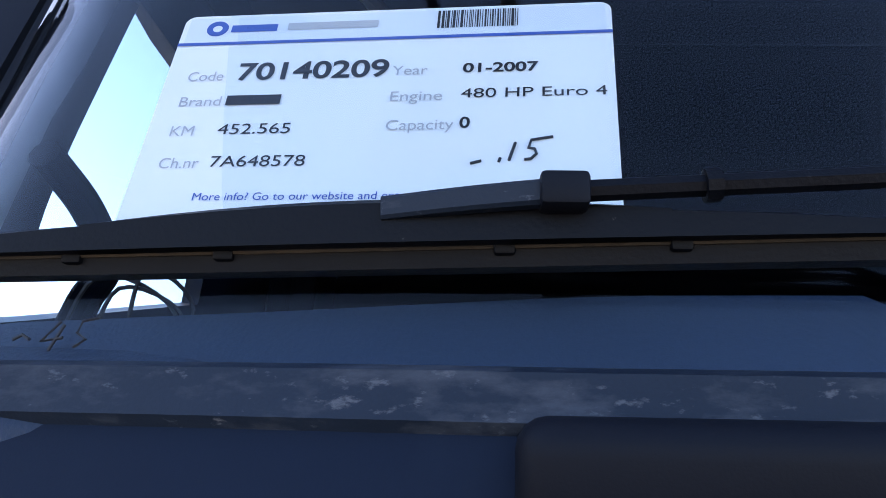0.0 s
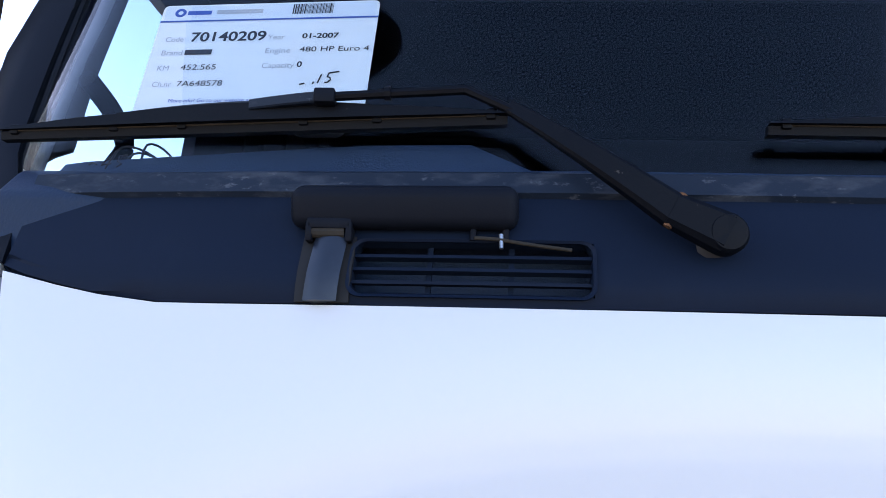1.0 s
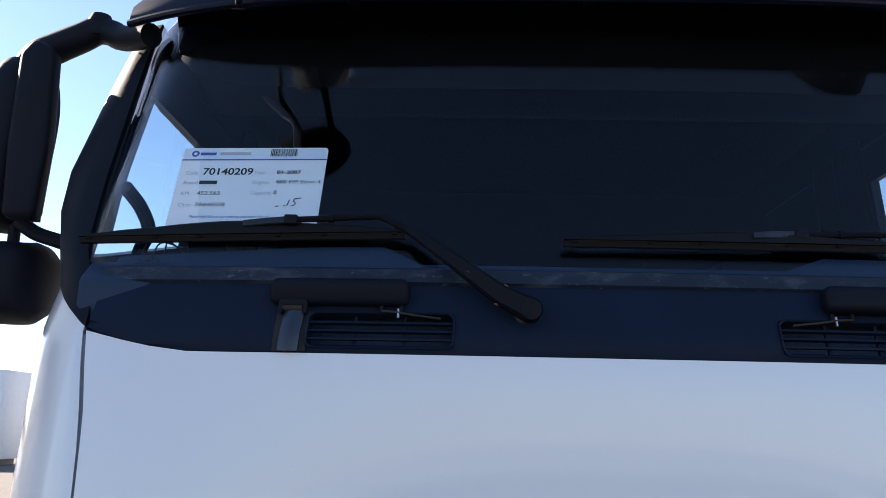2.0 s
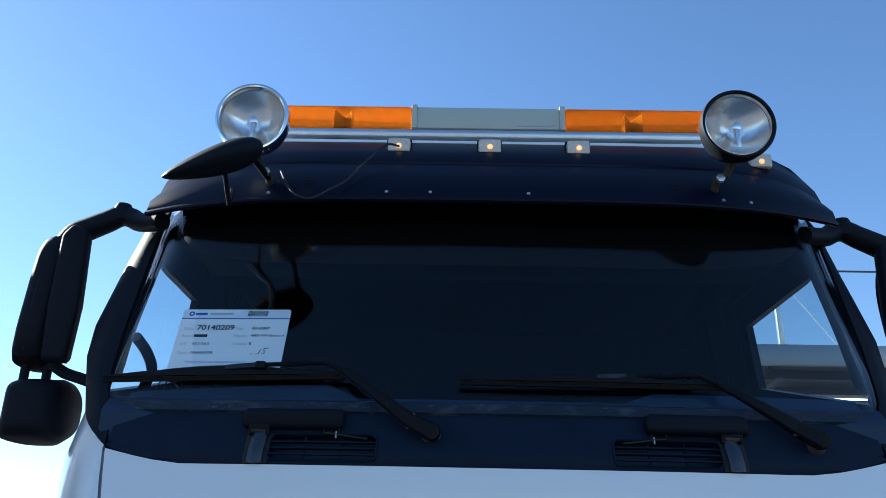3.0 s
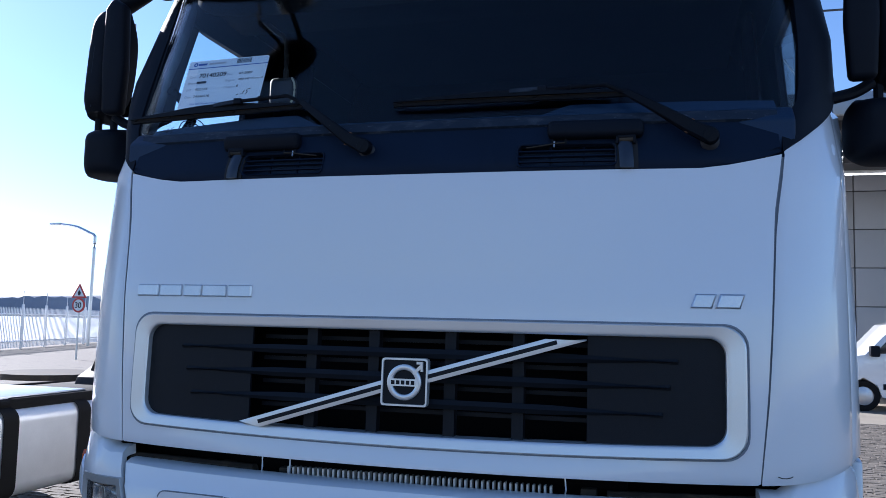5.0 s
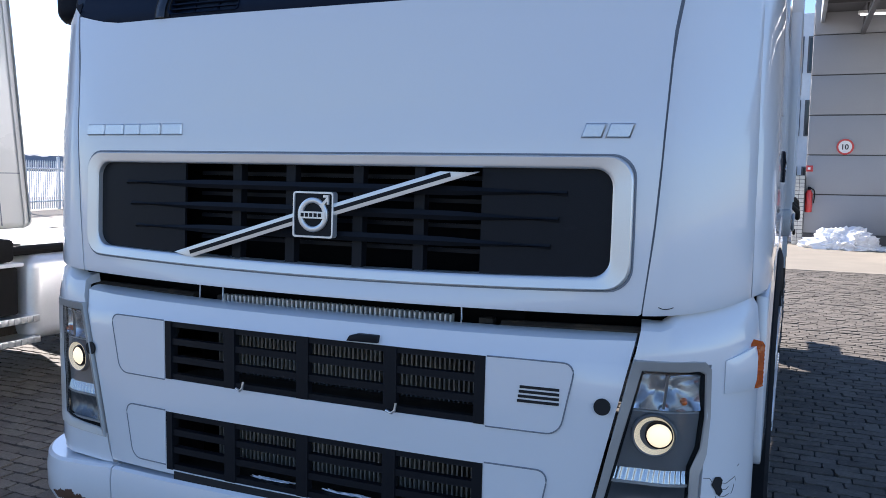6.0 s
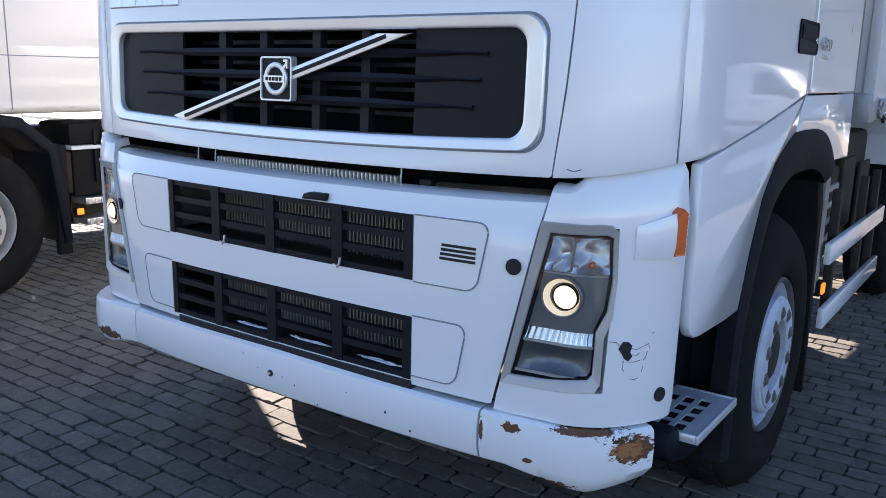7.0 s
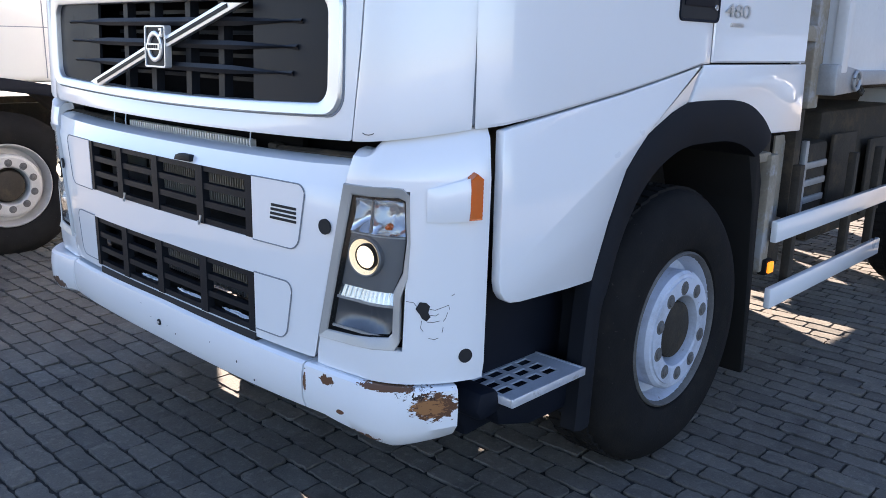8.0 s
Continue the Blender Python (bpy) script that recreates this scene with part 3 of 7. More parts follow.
for s in (-1, 1):
    def vent_place(u, z, s=s):
        return skin(s * u, z, 0.0)
    fo, fi = matched(rounded(VX0 - 0.003, VX1 + 0.003, VZ0 - 0.003, VZ1 + 0.003, 0.016, 5), rounded(VX0 + 0.002, VX1 - 0.002, VZ0 + 0.001, VZ1 - 0.001, 0.014, 5))
    vent = part("air_intake", ring_bar(fo, fi, lambda x, z, d, s=s: skin(s * x, z, 0.002 - d), -0.003, 0.0, 0.03), PANEL, truck)
    for z in (2.146, 2.162, 2.178):
        part("intake_slat", sheet(steps(VX0, VX1, 6), [z - 0.0019, z + 0.0019], lambda u, z, s=s: skin(s * u, z, -0.005), 0.010), PANEL, vent)
    for x in (0.392, 0.486):
        part("intake_upright", sheet([x - 0.003, x + 0.003], [VZ0, VZ1], lambda u, z, s=s: skin(s * u, z, -0.014), 0.006), PANEL, vent)
    # folding hand grip: bracket, hinge and padded bar
    grip = part("hand_grip", sheet(steps(0.582, 0.620, 4), steps(2.122, 2.205, 5), lambda u, z, s=s: skin(s * (u - (z - 2.17) * 0.05), z, 0.010 + 0.006 * (1 - (abs(u - 0.601) / 0.019) ** 3)), 0.018), STRAP, truck, "black folding hand grip with padded bar")
    part("grip_slot", sheet(steps(0.572, 0.634, 3), steps(2.121, 2.20, 4), lambda u, z, s=s: skin(s * u, z, 0.003), 0.006), DARK, grip)
    c = skin(s * 0.603, 2.209, 0.012)
    part("grip_hinge", box(c.x - 0.026, c.x + 0.026, c.y - 0.012, c.y + 0.03, c.z - 0.003, c.z + 0.010, 0.003), BLACK, grip)
    for k in (-1, 1):
        part("hinge_cheek", box(*sorted((c.x + k * 0.019, c.x + k * 0.027)), c.y - 0.012, c.y + 0.03, c.z - 0.018, c.z + 0.006, 0.003), BLACK, grip)
    c = skin(s * 0.607, 2.203, 0.014)
    part("grip_pin", tube([c + Vector((-0.022, 0, 0)), c + Vector((0.022, 0, 0))], 0.007), STEEL, grip)
    P = [skin(s * x, 2.237, 0.018) for x in steps(0.386, 0.652, 8)]
    bmg = bmesh.new()
    a, b = P[0], P[-1]
    d = (b - a)
    own = box(-d.length / 2, d.length / 2, -0.022, 0.020, -0.028, 0.023, 0.0155, None, 4)
    bmg = merge(bmg, own, Matrix.Translation((a + b) / 2) @ Matrix.Rotation(math.atan2(d.y, d.x), 4, "Z") @ Matrix.Rotation(radians(-12), 4, "X"))
    part("grip_bar", bmg, BLACK, grip, "black soft padded bar")
    stay = [skin(s * 0.435, 2.199, 0.008), skin(s * 0.41, 2.197, 0.010), skin(s * 0.37, 2.191, 0.008), skin(s * 0.325, 2.186, 0.004)]
    part("stay_clip", tube([skin(s * 0.405, 2.203, 0.010), skin(s * 0.404, 2.186, 0.008)], 0.0025, None, 6), ALU, grip)
    for x in (0.40, 0.437):
        part("grip_post", tube([skin(s * x, 2.196, 0.004), skin(s * x, 2.214, 0.010)], 0.004, None, 8), BLACK, grip)
    part("grip_stay", tube(stay, 0.0022), STEEL, grip)
# rubber lip between scuttle and glass
part("screen_lip", sheet(steps(-1.02, 1.02, 40), [2.252, 2.258, 2.272, 2.284, 2.288],
     lambda u, z: skin(u, z + 0.008 * max(0, abs(u) - 0.6), 0.008 if 2.255 < z < 2.286 else 0.0), 0.012), CHALKY, truck, "black rubber lip, chalky with wear")

# ---- windscreen and pillars ----
def screen_edge(z):
    return lerp_table([(2.27, 1.15), (2.5, 1.205), (2.8, 1.222), (2.96, 1.222)], z)


screen_glass = part("windscreen", sheet(steps(-1, 1, 36), steps(2.28, 2.97, 10), lambda k, z: skin(k * screen_edge(z), z, -0.004), 0.006), SCREEN, truck, "clear windscreen reflecting blue sky")
screen_glass.visible_shadow = False
for s in (-1, 1):
    def pillar_place(k, b, s=s):
        """From the scuttle's end up to the roof in one piece: k across, b upwards."""
        inner = lerp_table([(0.0, 1.022), (0.08, 1.03), (0.16, 1.112), (0.37, 1.152), (0.71, 1.185), (1.0, 1.20)], b)
        if s < 0:
            inner += 0.012 * min(1.0, b / 0.15)
        u = inner + (1.43 - inner) * k
        low = hood_top(u) + 0.003
        lift = lerp_table([(0.0, 0.004), (0.14, 0.016), (0.35, 0.032), (0.65, 0.018), (1.0, 0.002)], b)
        if s < 0:
            lift += lerp_table([(0.0, 0.0), (0.2, 0.032), (0.7, 0.036), (1.0, 0.030)], b)
        return skin(s * u, low + (2.98 - low) * b, 0.003 + lift * math.sin(math.pi * k ** 0.85) ** 0.9 if 0 < k < 1 else 0.0)
    part("windscreen_pillar", sheet(steps(0, 1, 12)[::s], steps(0, 1, 20), pillar_place, 0.03), BLACK, truck)

# ---- roof, cab shell behind the front ----
bm = bmesh.new()
prof = [(2.97, 0.0), (3.05, 0.0), (3.11, 0.02), (3.16, 0.07), (3.19, 0.16)]
us = steps(-U_CORNER - 1.9, U_CORNER + 1.9, 60)


def roof_place(u, k):
    z, back_off = prof[int(k)]
    return skin(u, z, -0.02 - back_off)


sheet(us, [0, 1, 2, 3, 4], roof_place, 0.02, None, bm)
part("roof_skirt", bm, NAVY, truck)
part("roof", prism([(-0.98, 0.62), (0.98, 0.62), (0.98, 2.3), (-0.98, 2.3)], "z", 3.15, 3.195, 0.02), WHITE, truck)

# ---- bumper: middle panel with two openings ----
OX = 0.542
OPEN = ((0.981, 1.167), (0.686, 0.874))


def top_of_bumper(u):
    return 1.206 + 0.012 * (abs(u) / 0.93) ** 2


def bumper_place(u, z):
    if z > 1.175:
        k = z - 1.175
        row = (0.0, -0.012, -0.035, -0.075)[min(3, int(round(k / 0.01)))]
        zz = top_of_bumper(u) + (0.0, 0.014, 0.024, 0.028)[min(3, int(round(k / 0.01)))]
    else:
        zz, row = z, 0.0
    s = lower_seam_u(zz) - 0.004
    uu = math.copysign(s, u) if abs(u) > 0.9 else u * min(1.0, (s - 0.012) / 0.79) if abs(u) > 0.62 else u
    return skin(uu, zz, row + (0.012 if z < 1.17 else 0.008) - (0.006 if abs(u) > 0.9 else 0.0))


us = [-1.0, -0.79, -0.70, -0.62] + steps(-OX, OX, 16) + [0.62, 0.70, 0.79, 1.0]
zs = [0.672, 0.676, 0.686, 0.78, 0.874, 0.92, 0.981, 1.07, 1.167, 1.175, 1.185, 1.195, 1.205]
bumper = part("bumper_panel", sheet(us, zs, bumper_place, 0.03, lambda u, z: abs(u) < OX and any(a < z < b for a, b in OPEN)), WHITE, truck)
# towing hook covers left and right of the openings: shallow raised plates with a gap round them
for s in (-1, 1):
    for z0, z1, xo0, xo1 in ((0.978, 1.168, 0.745, 0.782), (0.70, 0.878, 0.690, 0.722)):
        def right_edge(z, z0=z0, z1=z1, xo0=xo0, xo1=xo1):
            t = (z - z0) / (z1 - z0)
            r = 0.034
            cut = max(0.0, r - (z1 - z), r - (z - z0))
            return xo0 + (xo1 - xo0) * t - (r - math.sqrt(max(0.0, r * r - cut * cut)))
        zr = [z0 + (z1 - z0) * (0.5 - 0.5 * math.cos(math.pi * i / 20)) for i in range(21)]
        part("hook_cover", sheet(steps(0, 1, 5)[::s], zr, lambda a, z, s=s, f=right_edge: skin(s * (OX + 0.004 + (f(z) - OX - 0.004) * a), z, 0.0145), 0.008), WHITE, bumper)
        edge = [(OX + 0.004, z0)] + [(right_edge(z), z) for z in zr] + [(OX + 0.004, z1)]
        part("cover_gap", tube([skin(s * x, z, 0.0142) for x, z in edge], 0.0022, None, 6), GROOVE, bumper)
    # round hole for a lamp washer: a dark disc laid on as its shade
    part("washer_hole", lathe([(0.0, 0.0), (0.0215, 0.0), (0.0215, -0.006)], skin(0.851, 1.062, 0.0145) if s > 0 else skin(-0.893, 1.038, 0.0145), (s * 0.12, -1, 0), 24), DARK, bumper)
# dark strips laid on for the shade in the cut slots
for k in range(4):
    z = 1.058 + k * 0.0125
    part("slot", sheet([0.632 + k * 0.002, 0.742], [z - 0.0035, z + 0.0035], lambda u, z: skin(u, z, 0.0175), 0.004), DARK, bumper)

# the two black grilles in the openings
for (z0, z1) in OPEN:
    grid = part("bumper_grille", sheet([-OX, -OX + 0.025], [z0, z1], lambda u, z: skin(u, z, 0.014), 0.03), MESHBLACK, bumper, "black plastic grid, grimy")
    part("grille_edge", sheet([OX - 0.03, OX], [z0, z1], lambda u, z: skin(u, z, 0.014), 0.03), MESHBLACK, grid)
    for x in (-0.288, -0.025, 0.262):
        part("grille_post", sheet([x - 0.02, x + 0.02], [z0, z1], lambda u, z: skin(u, z, 0.013), 0.025), MESHBLACK, grid)
    for k in range(4):
        z = z0 + 0.008 + (z1 - z0 - 0.016) * k / 3
        part("grille_rail", sheet(steps(-OX, OX, 10), [z - 0.010, z + 0.010], lambda u, z: skin(u, z, 0.009), 0.022), MESHBLACK, grid)
    part("opening_floor", sheet(steps(-OX, OX, 6), [0.0, 1.0], lambda u, k, z0=z0: skin(u, z0 + 0.001 + k * 0.0, -0.15 * k), 0.004), STEEL, grid)
# radiator behind, with upright fins; in the slot over the bumper coloured as skylit
# both blocks near black, for the shade behind the fins
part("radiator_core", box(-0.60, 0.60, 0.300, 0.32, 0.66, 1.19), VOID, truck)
part("fin_back_shade", box(-0.60, 0.60, 0.190, 0.21, 1.19, 1.33), VOID, truck)
# paler copy of the fin colour, for light falling into the slot
SKYLITFIN = mat("skylit_fin", (0.74, 0.73, 0.70), 0.45, metal=0.3, var=0.10, scale=14)
fin_mesh = edge_mesh = None
FINTOP = 1.252
for i in range(64):
    x = -0.50 + i * 0.0157
    if fin_mesh is None:
        ob = part("radiator_fin", box(-0.0029, 0.0029, -0.012, 0.012, -0.255, 0.255), RADIATOR, truck)
        fin_mesh = ob.data
    else:
        ob = new("radiator_fin", fin_mesh)
        ob.parent = truck
    ob.location = (x, 0.275, 0.915)
for i in range(50):
    x = -0.385 + i * 0.0160
    if edge_mesh is None:
        ob = part("cooler_fin", box(-0.0030, 0.0030, -0.012, 0.012, -0.041, 0.041, 0.0012, None, 1), SKYLITFIN, truck)
        edge_mesh = ob.data
    else:
        ob = new("cooler_fin", edge_mesh)
        ob.parent = truck
    ob.location = (x, 0.150, FINTOP - 0.041)
for x, w, m in ((-0.75, 0.2, STEEL), (0.77, 0.24, STEEL)):
    part("support_bracket", box(x - w / 2, x + w / 2, 0.15, 0.19, 1.20, 1.25, 0.008), m, truck)
part("front_cross_tube", tube([(-0.94, 0.17, 1.235), (-0.5, 0.15, 1.228)], 0.022), STEEL, truck)
part("front_cross_tube", tube([(0.55, 0.15, 1.228), (0.96, 0.17, 1.24)], 0.022), STEEL, truck)
# near-black sheet fills the slot under the flap with shade
part("slot_back_shade", box(-0.97, 0.97, 0.24, 0.25, 1.15, 1.36), VOID, truck)
for x, z in ((-0.86, 1.232), (-0.80, 1.225), (-0.60, 1.238), (-0.40, 1.232), (0.50, 1.236), (0.66, 1.226), (0.72, 1.236), (0.84, 1.232)):
    part("slot_fitting", box(x - 0.022, x + 0.022, 0.150, 0.185, z - 0.018, z + 0.014, 0.006), STEEL, truck)
for x in (-0.46, -0.37, 0.44):
    part("slot_wire", tube([(x, 0.118, 1.285), (x + 0.004, 0.112, 1.25), (x - 0.002, 0.116, 1.222)], 0.0025, None, 6), ALU, truck)
part("grille_latch", prism([(0.125, 1.170), (0.135, 1.186), (0.16, 1.193), (0.225, 1.193), (0.225, 1.172)], "y", 0.030, 0.06, 0.002), MESHBLACK, truck)
for x in (-0.238, 0.275):
    part("grille_clip", tube([skin(x - 0.02, 0.985, 0.018), skin(x, 0.982, 0.026), skin(x + 0.012, 0.992, 0.03), skin(x + 0.014, 1.012, 0.028)], 0.004), ALU, truck)
# snow caught behind the lower grille
SNOW = mat("snow", (0.82, 0.84, 0.88), 0.7, var=0.06, scale=14, bump=0.5, bscale=50)
for x, w in ((-0.15, 0.075), (0.12, 0.085), (0.41, 0.085)):
    own = bmesh.new()
    bmesh.ops.create_icosphere(own, subdivisions=4, radius=1)
    for v in own.verts:
        n = noise.fractal(v.co * 3.5 + Vector((x * 9, 0, 0)), 1.0, 2.0, 4)
        v.co = Vector((v.co.x * w * (1 + 0.3 * n), v.co.y * 0.009 * (1 + 0.6 * n), max(-0.05, v.co.z) * 0.0045 * max(0.0, 0.1 + 1.9 * n)))
    own.transform(Matrix.Translation((x, 0.070, 0.7055)))
    tagged(part("snow_crust", own, SNOW, None, "thin crust of old snow caught in the bumper grille"), "", "snow", "snow in the grille")

# ---- bumper corners with the headlamps ----
HZ0, HZ1 = 0.752, 1.184


def lamp_edge(z, outer=False):
    return (lower_seam_u(z) + 0.006) if not outer else lerp_table([(0.75, 1.122), (1.19, 1.136)], z)


for s in (-1, 1):
    END = side_u(0.370, 0.9)

    def cor(k, z, s=s):
        """k 0..1 below/above the lamp opening, 1..2 from its outer edge to the end."""
        top = z > 1.21
        zz = z
        lift = 0.012
        if top:
            row = int(round((z - 1.21) / 0.01))
            zz = (1.235, 1.262, 1.277, 1.283)[min(row, 3)]
            lift = (0.010, -0.002, -0.022, -0.055)[min(row, 3)]
        a, b = lower_seam_u(min(zz, 1.25)) + 0.004, lamp_edge(zz, True)
        u = a + (b - a) * k if k <= 1 else b + (END - b) * (k - 1)
        if top:
            f = min(1.0, max(0.0, (k - 0.25) / 0.3))
            zz += (hood_low(u) + 0.006 - 1.283) * f * f * (3 - 2 * f) * (0.35, 0.75, 1.0, 1.0)[min(row, 3)]
        if k == 0 or k == 2:
            lift -= 0.006
        if zz < 0.67:
            lift -= 0.006
        return skin(s * u, zz, lift)
    ks = steps(0, 1, 8) + steps(1, 2, 9)[1:]
    zs = [0.656, 0.662, 0.70, HZ0] + steps(HZ0, HZ1, 7)[1:] + [1.21, 1.22, 1.23, 1.24]
    if s < 0:
        ks = ks[::-1]
    corner = part("bumper_corner", sheet(ks, zs, cor, 0.03, lambda k, z: k < 1 and HZ0 < z < HZ1), WHITE, truck,
                  "white bumper corner with a broken hole and cracks" if s > 0 else "")
    # headlamp: frame, black bezel, reflectors, projector, clear cover
    loop_o = [(lamp_edge(HZ1) - 0.002, HZ1 + 0.006), (1.085, HZ1 + 0.010), (1.118, HZ1 + 0.008), (1.135, HZ1 - 0.010), (1.139, 1.05), (1.134, 0.955), (1.116, 0.90), (1.114, 0.775), (1.100, 0.752), (0.95, 0.744), (lamp_edge(HZ0) - 0.002, 0.742), (lamp_edge(0.95) - 0.002, 0.95)]
    loop_i = [(lamp_edge(HZ1) + 0.020, HZ1 - 0.022), (1.07, HZ1 - 0.020), (1.105, HZ1 - 0.018), (1.124, HZ1 - 0.026), (1.129, 1.05), (1.120, 0.968), (1.094, 0.915), (1.092, 0.80), (1.080, 0.786), (0.95, 0.772), (lamp_edge(HZ0) + 0.024, 0.768), (lamp_edge(0.95) + 0.022, 0.95)]
    lo, li = matched(loop_o, loop_i)
    head = part("headlamp", ring_bar(lo, li, lambda x, z, d, s=s: skin(s * x, z, -d), -0.017, -0.010, 0.05), LAMPFRAME, truck, "headlamp switched on, clear cover, grey frame")
    cen = (sum(p[0] for p in loop_i) / 12, sum(p[1] for p in loop_i) / 12)
    shrink = [(cen[0] + (x - cen[0]) * 0.945, cen[1] + (z - cen[1]) * 0.972) for x, z in loop_i]
    lo, li = matched(loop_i, shrink)
    part("lamp_bezel", ring_bar(lo, li, lambda x, z, d, s=s: skin(s * x, z, -d), -0.004, 0.006, 0.09), RUBBER, head)

    def patch(u0, u1, z0, z1, depth, nu=6, nz=3, wave=0.0, n=0, s=s):
        return sheet(steps(0, 1, nu), steps(0, 1, nz), lambda a, b: skin(s * (u0(z0 + (z1 - z0) * b) + (u1(z0 + (z1 - z0) * b) - u0(z0 + (z1 - z0) * b)) * a), z0 + (z1 - z0) * b, -depth(a, b) - wave * math.sin(a * math.pi * n)), 0.004)
    LE, RE = (lambda z: lamp_edge(z) + 0.027), (lambda z: lerp_table([(0.79, 1.090), (0.90, 1.092), (0.95, 1.114), (1.05, 1.126), (1.17, 1.122)], z))
    # upper chamber: two bowls
    mid = lambda z: LE(z) * 0.58 + RE(z) * 0.42
    part("upper_reflector", patch(LE, mid, 1.062, 1.152, lambda a, b: 0.007 + 0.05 * (1 - (2 * a - 1) ** 2) * (1 - (2 * b - 1) ** 2), 10, 8), REFLECTOR, head)
    part("chamber_wall", patch(lambda z: mid(z) - 0.004, lambda z: mid(z) + 0.004, 1.066, 1.150, lambda a, b: 0.004, 2, 2), DIMREFLECTOR, head)
    part("upper_reflector", patch(mid, RE, 1.062, 1.152, lambda a, b: 0.007 + 0.06 * (1 - (2 * a - 1) ** 2) * (1 - (2 * b - 1) ** 2), 10, 8), REFLECTOR, head)
    b0 = skin(s * 1.075, 1.085, -0.02)
    part("indicator_bulb", lathe([(0.0, 0.0), (0.009, 0.001), (0.010, 0.01), (0.006, 0.02), (0.0, 0.023)], b0, (s * 0.3, -1, 0), 12), AMBER, head)
    # middle: matt grey shroud round the projector
    part("lamp_shroud", patch(LE, RE, 0.905, 1.060, lambda a, b: 0.012, 8, 4), SHROUD, head, "matt grey shroud")
    part("shroud_lip", patch(LE, RE, 1.055, 1.066, lambda a, b: 0.010 + 0.008 * b, 8, 2), LAMPFRAME, head)
    c = skin(s * 0.985, 0.997, -0.004)
    face = Vector((s * 0.18, -1, -0.02))
    part("projector_ring", lathe([(0.048, -0.02), (0.050, 0.004), (0.053, 0.006), (0.056, 0.002), (0.057, -0.03)], c, face, 32), SHROUD, head)
    part("projector_bowl", lathe([(0.0, -0.018), (0.030, -0.014), (0.044, -0.004), (0.049, 0.005)], c, face, 32), WARMBOWL, head, "bright bowl, glowing itself for the lamp's light in it")
    off = Vector((0.013, -0.004, 0.004))
    part("projector_barrel", lathe([(0.033, -0.02), (0.0345, 0.006), (0.031, 0.009)], c + off, face, 32), RUBBER, head)
    part("projector_lens", lathe([(0.0, 0.020), (0.012, 0.018), (0.023, 0.013), (0.031, 0.004), (0.032, -0.012)], c + off, face, 32), LIT, head, "lit round projector lens")
    # ribbed strip and lower chamber
    part("ribbed_strip", patch(LE, RE, 0.872, 0.916, lambda a, b: 0.006 + 0.012 * b, 96, 2, 0.0016, 24), REFLECTOR, head)
    part("lower_reflector", patch(LE, RE, 0.784, 0.868, lambda a, b: 0.008 + 0.024 * (1 - (2 * a - 1) ** 2) * (1 - (2 * b - 1) ** 2) + 0.002 * (round(a * 24) % 4 == 0), 24, 8), DIMREFLECTOR, head)
    part("lower_frame", patch(LE, RE, 0.778, 0.786, lambda a, b: 0.004, 8, 1), LAMPFRAME, head)
    part("lower_frame", patch(LE, RE, 0.866, 0.873, lambda a, b: 0.003, 8, 1), LAMPFRAME, head)
    cover = part("lamp_cover", sheet(steps(0, 1, 8), steps(0.782, 1.166, 8), lambda a, z, s=s: skin(s * (LE(z) - 0.008 + (RE(z) + 0.008 - LE(z)) * a), z, 0.003), 0.003), CLEAR, head)
    cover.visible_shadow = False
    # side indicator pod
    for grow, lift, nm, m in ((0.004, 0.013, "pod_gap", GROOVE), (0.0, 0.022, "indicator_pod", WHITE)):
        pod = part(nm, sheet(steps(0, 1, 6), steps(0, 1, 4), lambda a, b, s=s, g=grow, l=lift: skin(s * (1.178 - g + (0.098 + 2 * g) * a), 1.106 - g + (0.085 + 0.028 * a + 2 * g) * b, l + (0.010 * a if g == 0 else 0) - (0.006 if a == 0 or b in (0, 1) else 0)), 0.02), m, truck if grow == 0 else corner)
    tip = lambda a, b: 1.110 + 0.106 * b + (0.014 * (1 - abs(2 * a - 1)) if b == 1 else 0)
    part("indicator_lens", sheet(steps(0, 1, 4), steps(0, 1, 18), lambda a, b, s=s: skin(s * (1.276 + 0.028 * a), tip(a, b), 0.034 - 0.0015 * (round(b * 18) % 2)), 0.03), AMBER, pod, "orange ribbed indicator")
    # hole in the corner: a dark disc carries its shade
    part("corner_hole", lathe([(0.0, 0.0), (0.020, 0.0), (0.020, -0.005)], skin(s * 1.284, 0.732, 0.0145), skin(s * 1.284, 0.732, 1.0) - skin(s * 1.284, 0.732, 0.0), 20), DARK, corner)
# dark patch stands for the depth of the broken hole
own = bmesh.new()
jag = [(1.155, 0.873), (1.166, 0.892), (1.182, 0.890), (1.192, 0.880), (1.188, 0.862), (1.194, 0.850), (1.184, 0.838), (1.172, 0.846), (1.166, 0.858)]
own.faces.new([own.verts.new(skin(u, z, 0.0138)) for u, z in jag])
part("broken_hole", own, DARK, truck)
for line in ([(1.19, 0.872), (1.205, 0.868), (1.222, 0.874), (1.238, 0.880), (1.241, 0.868)], [(1.192, 0.855), (1.206, 0.852), (1.215, 0.858)], [(1.236, 0.86), (1.232, 0.845), (1.226, 0.836)],
             [(1.172, 0.840), (1.169, 0.820), (1.176, 0.810)], [(1.185, 0.836), (1.200, 0.834), (1.218, 0.838)], [(1.158, 0.880), (1.15, 0.890), (1.13, 0.893)], [(1.226, 0.82), (1.224, 0.805)], [(1.19, 0.79), (1.205, 0.786), (1.215, 0.790)], [(1.245, 0.905), (1.252, 0.91)]):
    part("paint_crack", tube([skin(u, z, 0.0122) for u, z in line], 0.0008, None, 5), INK, truck)

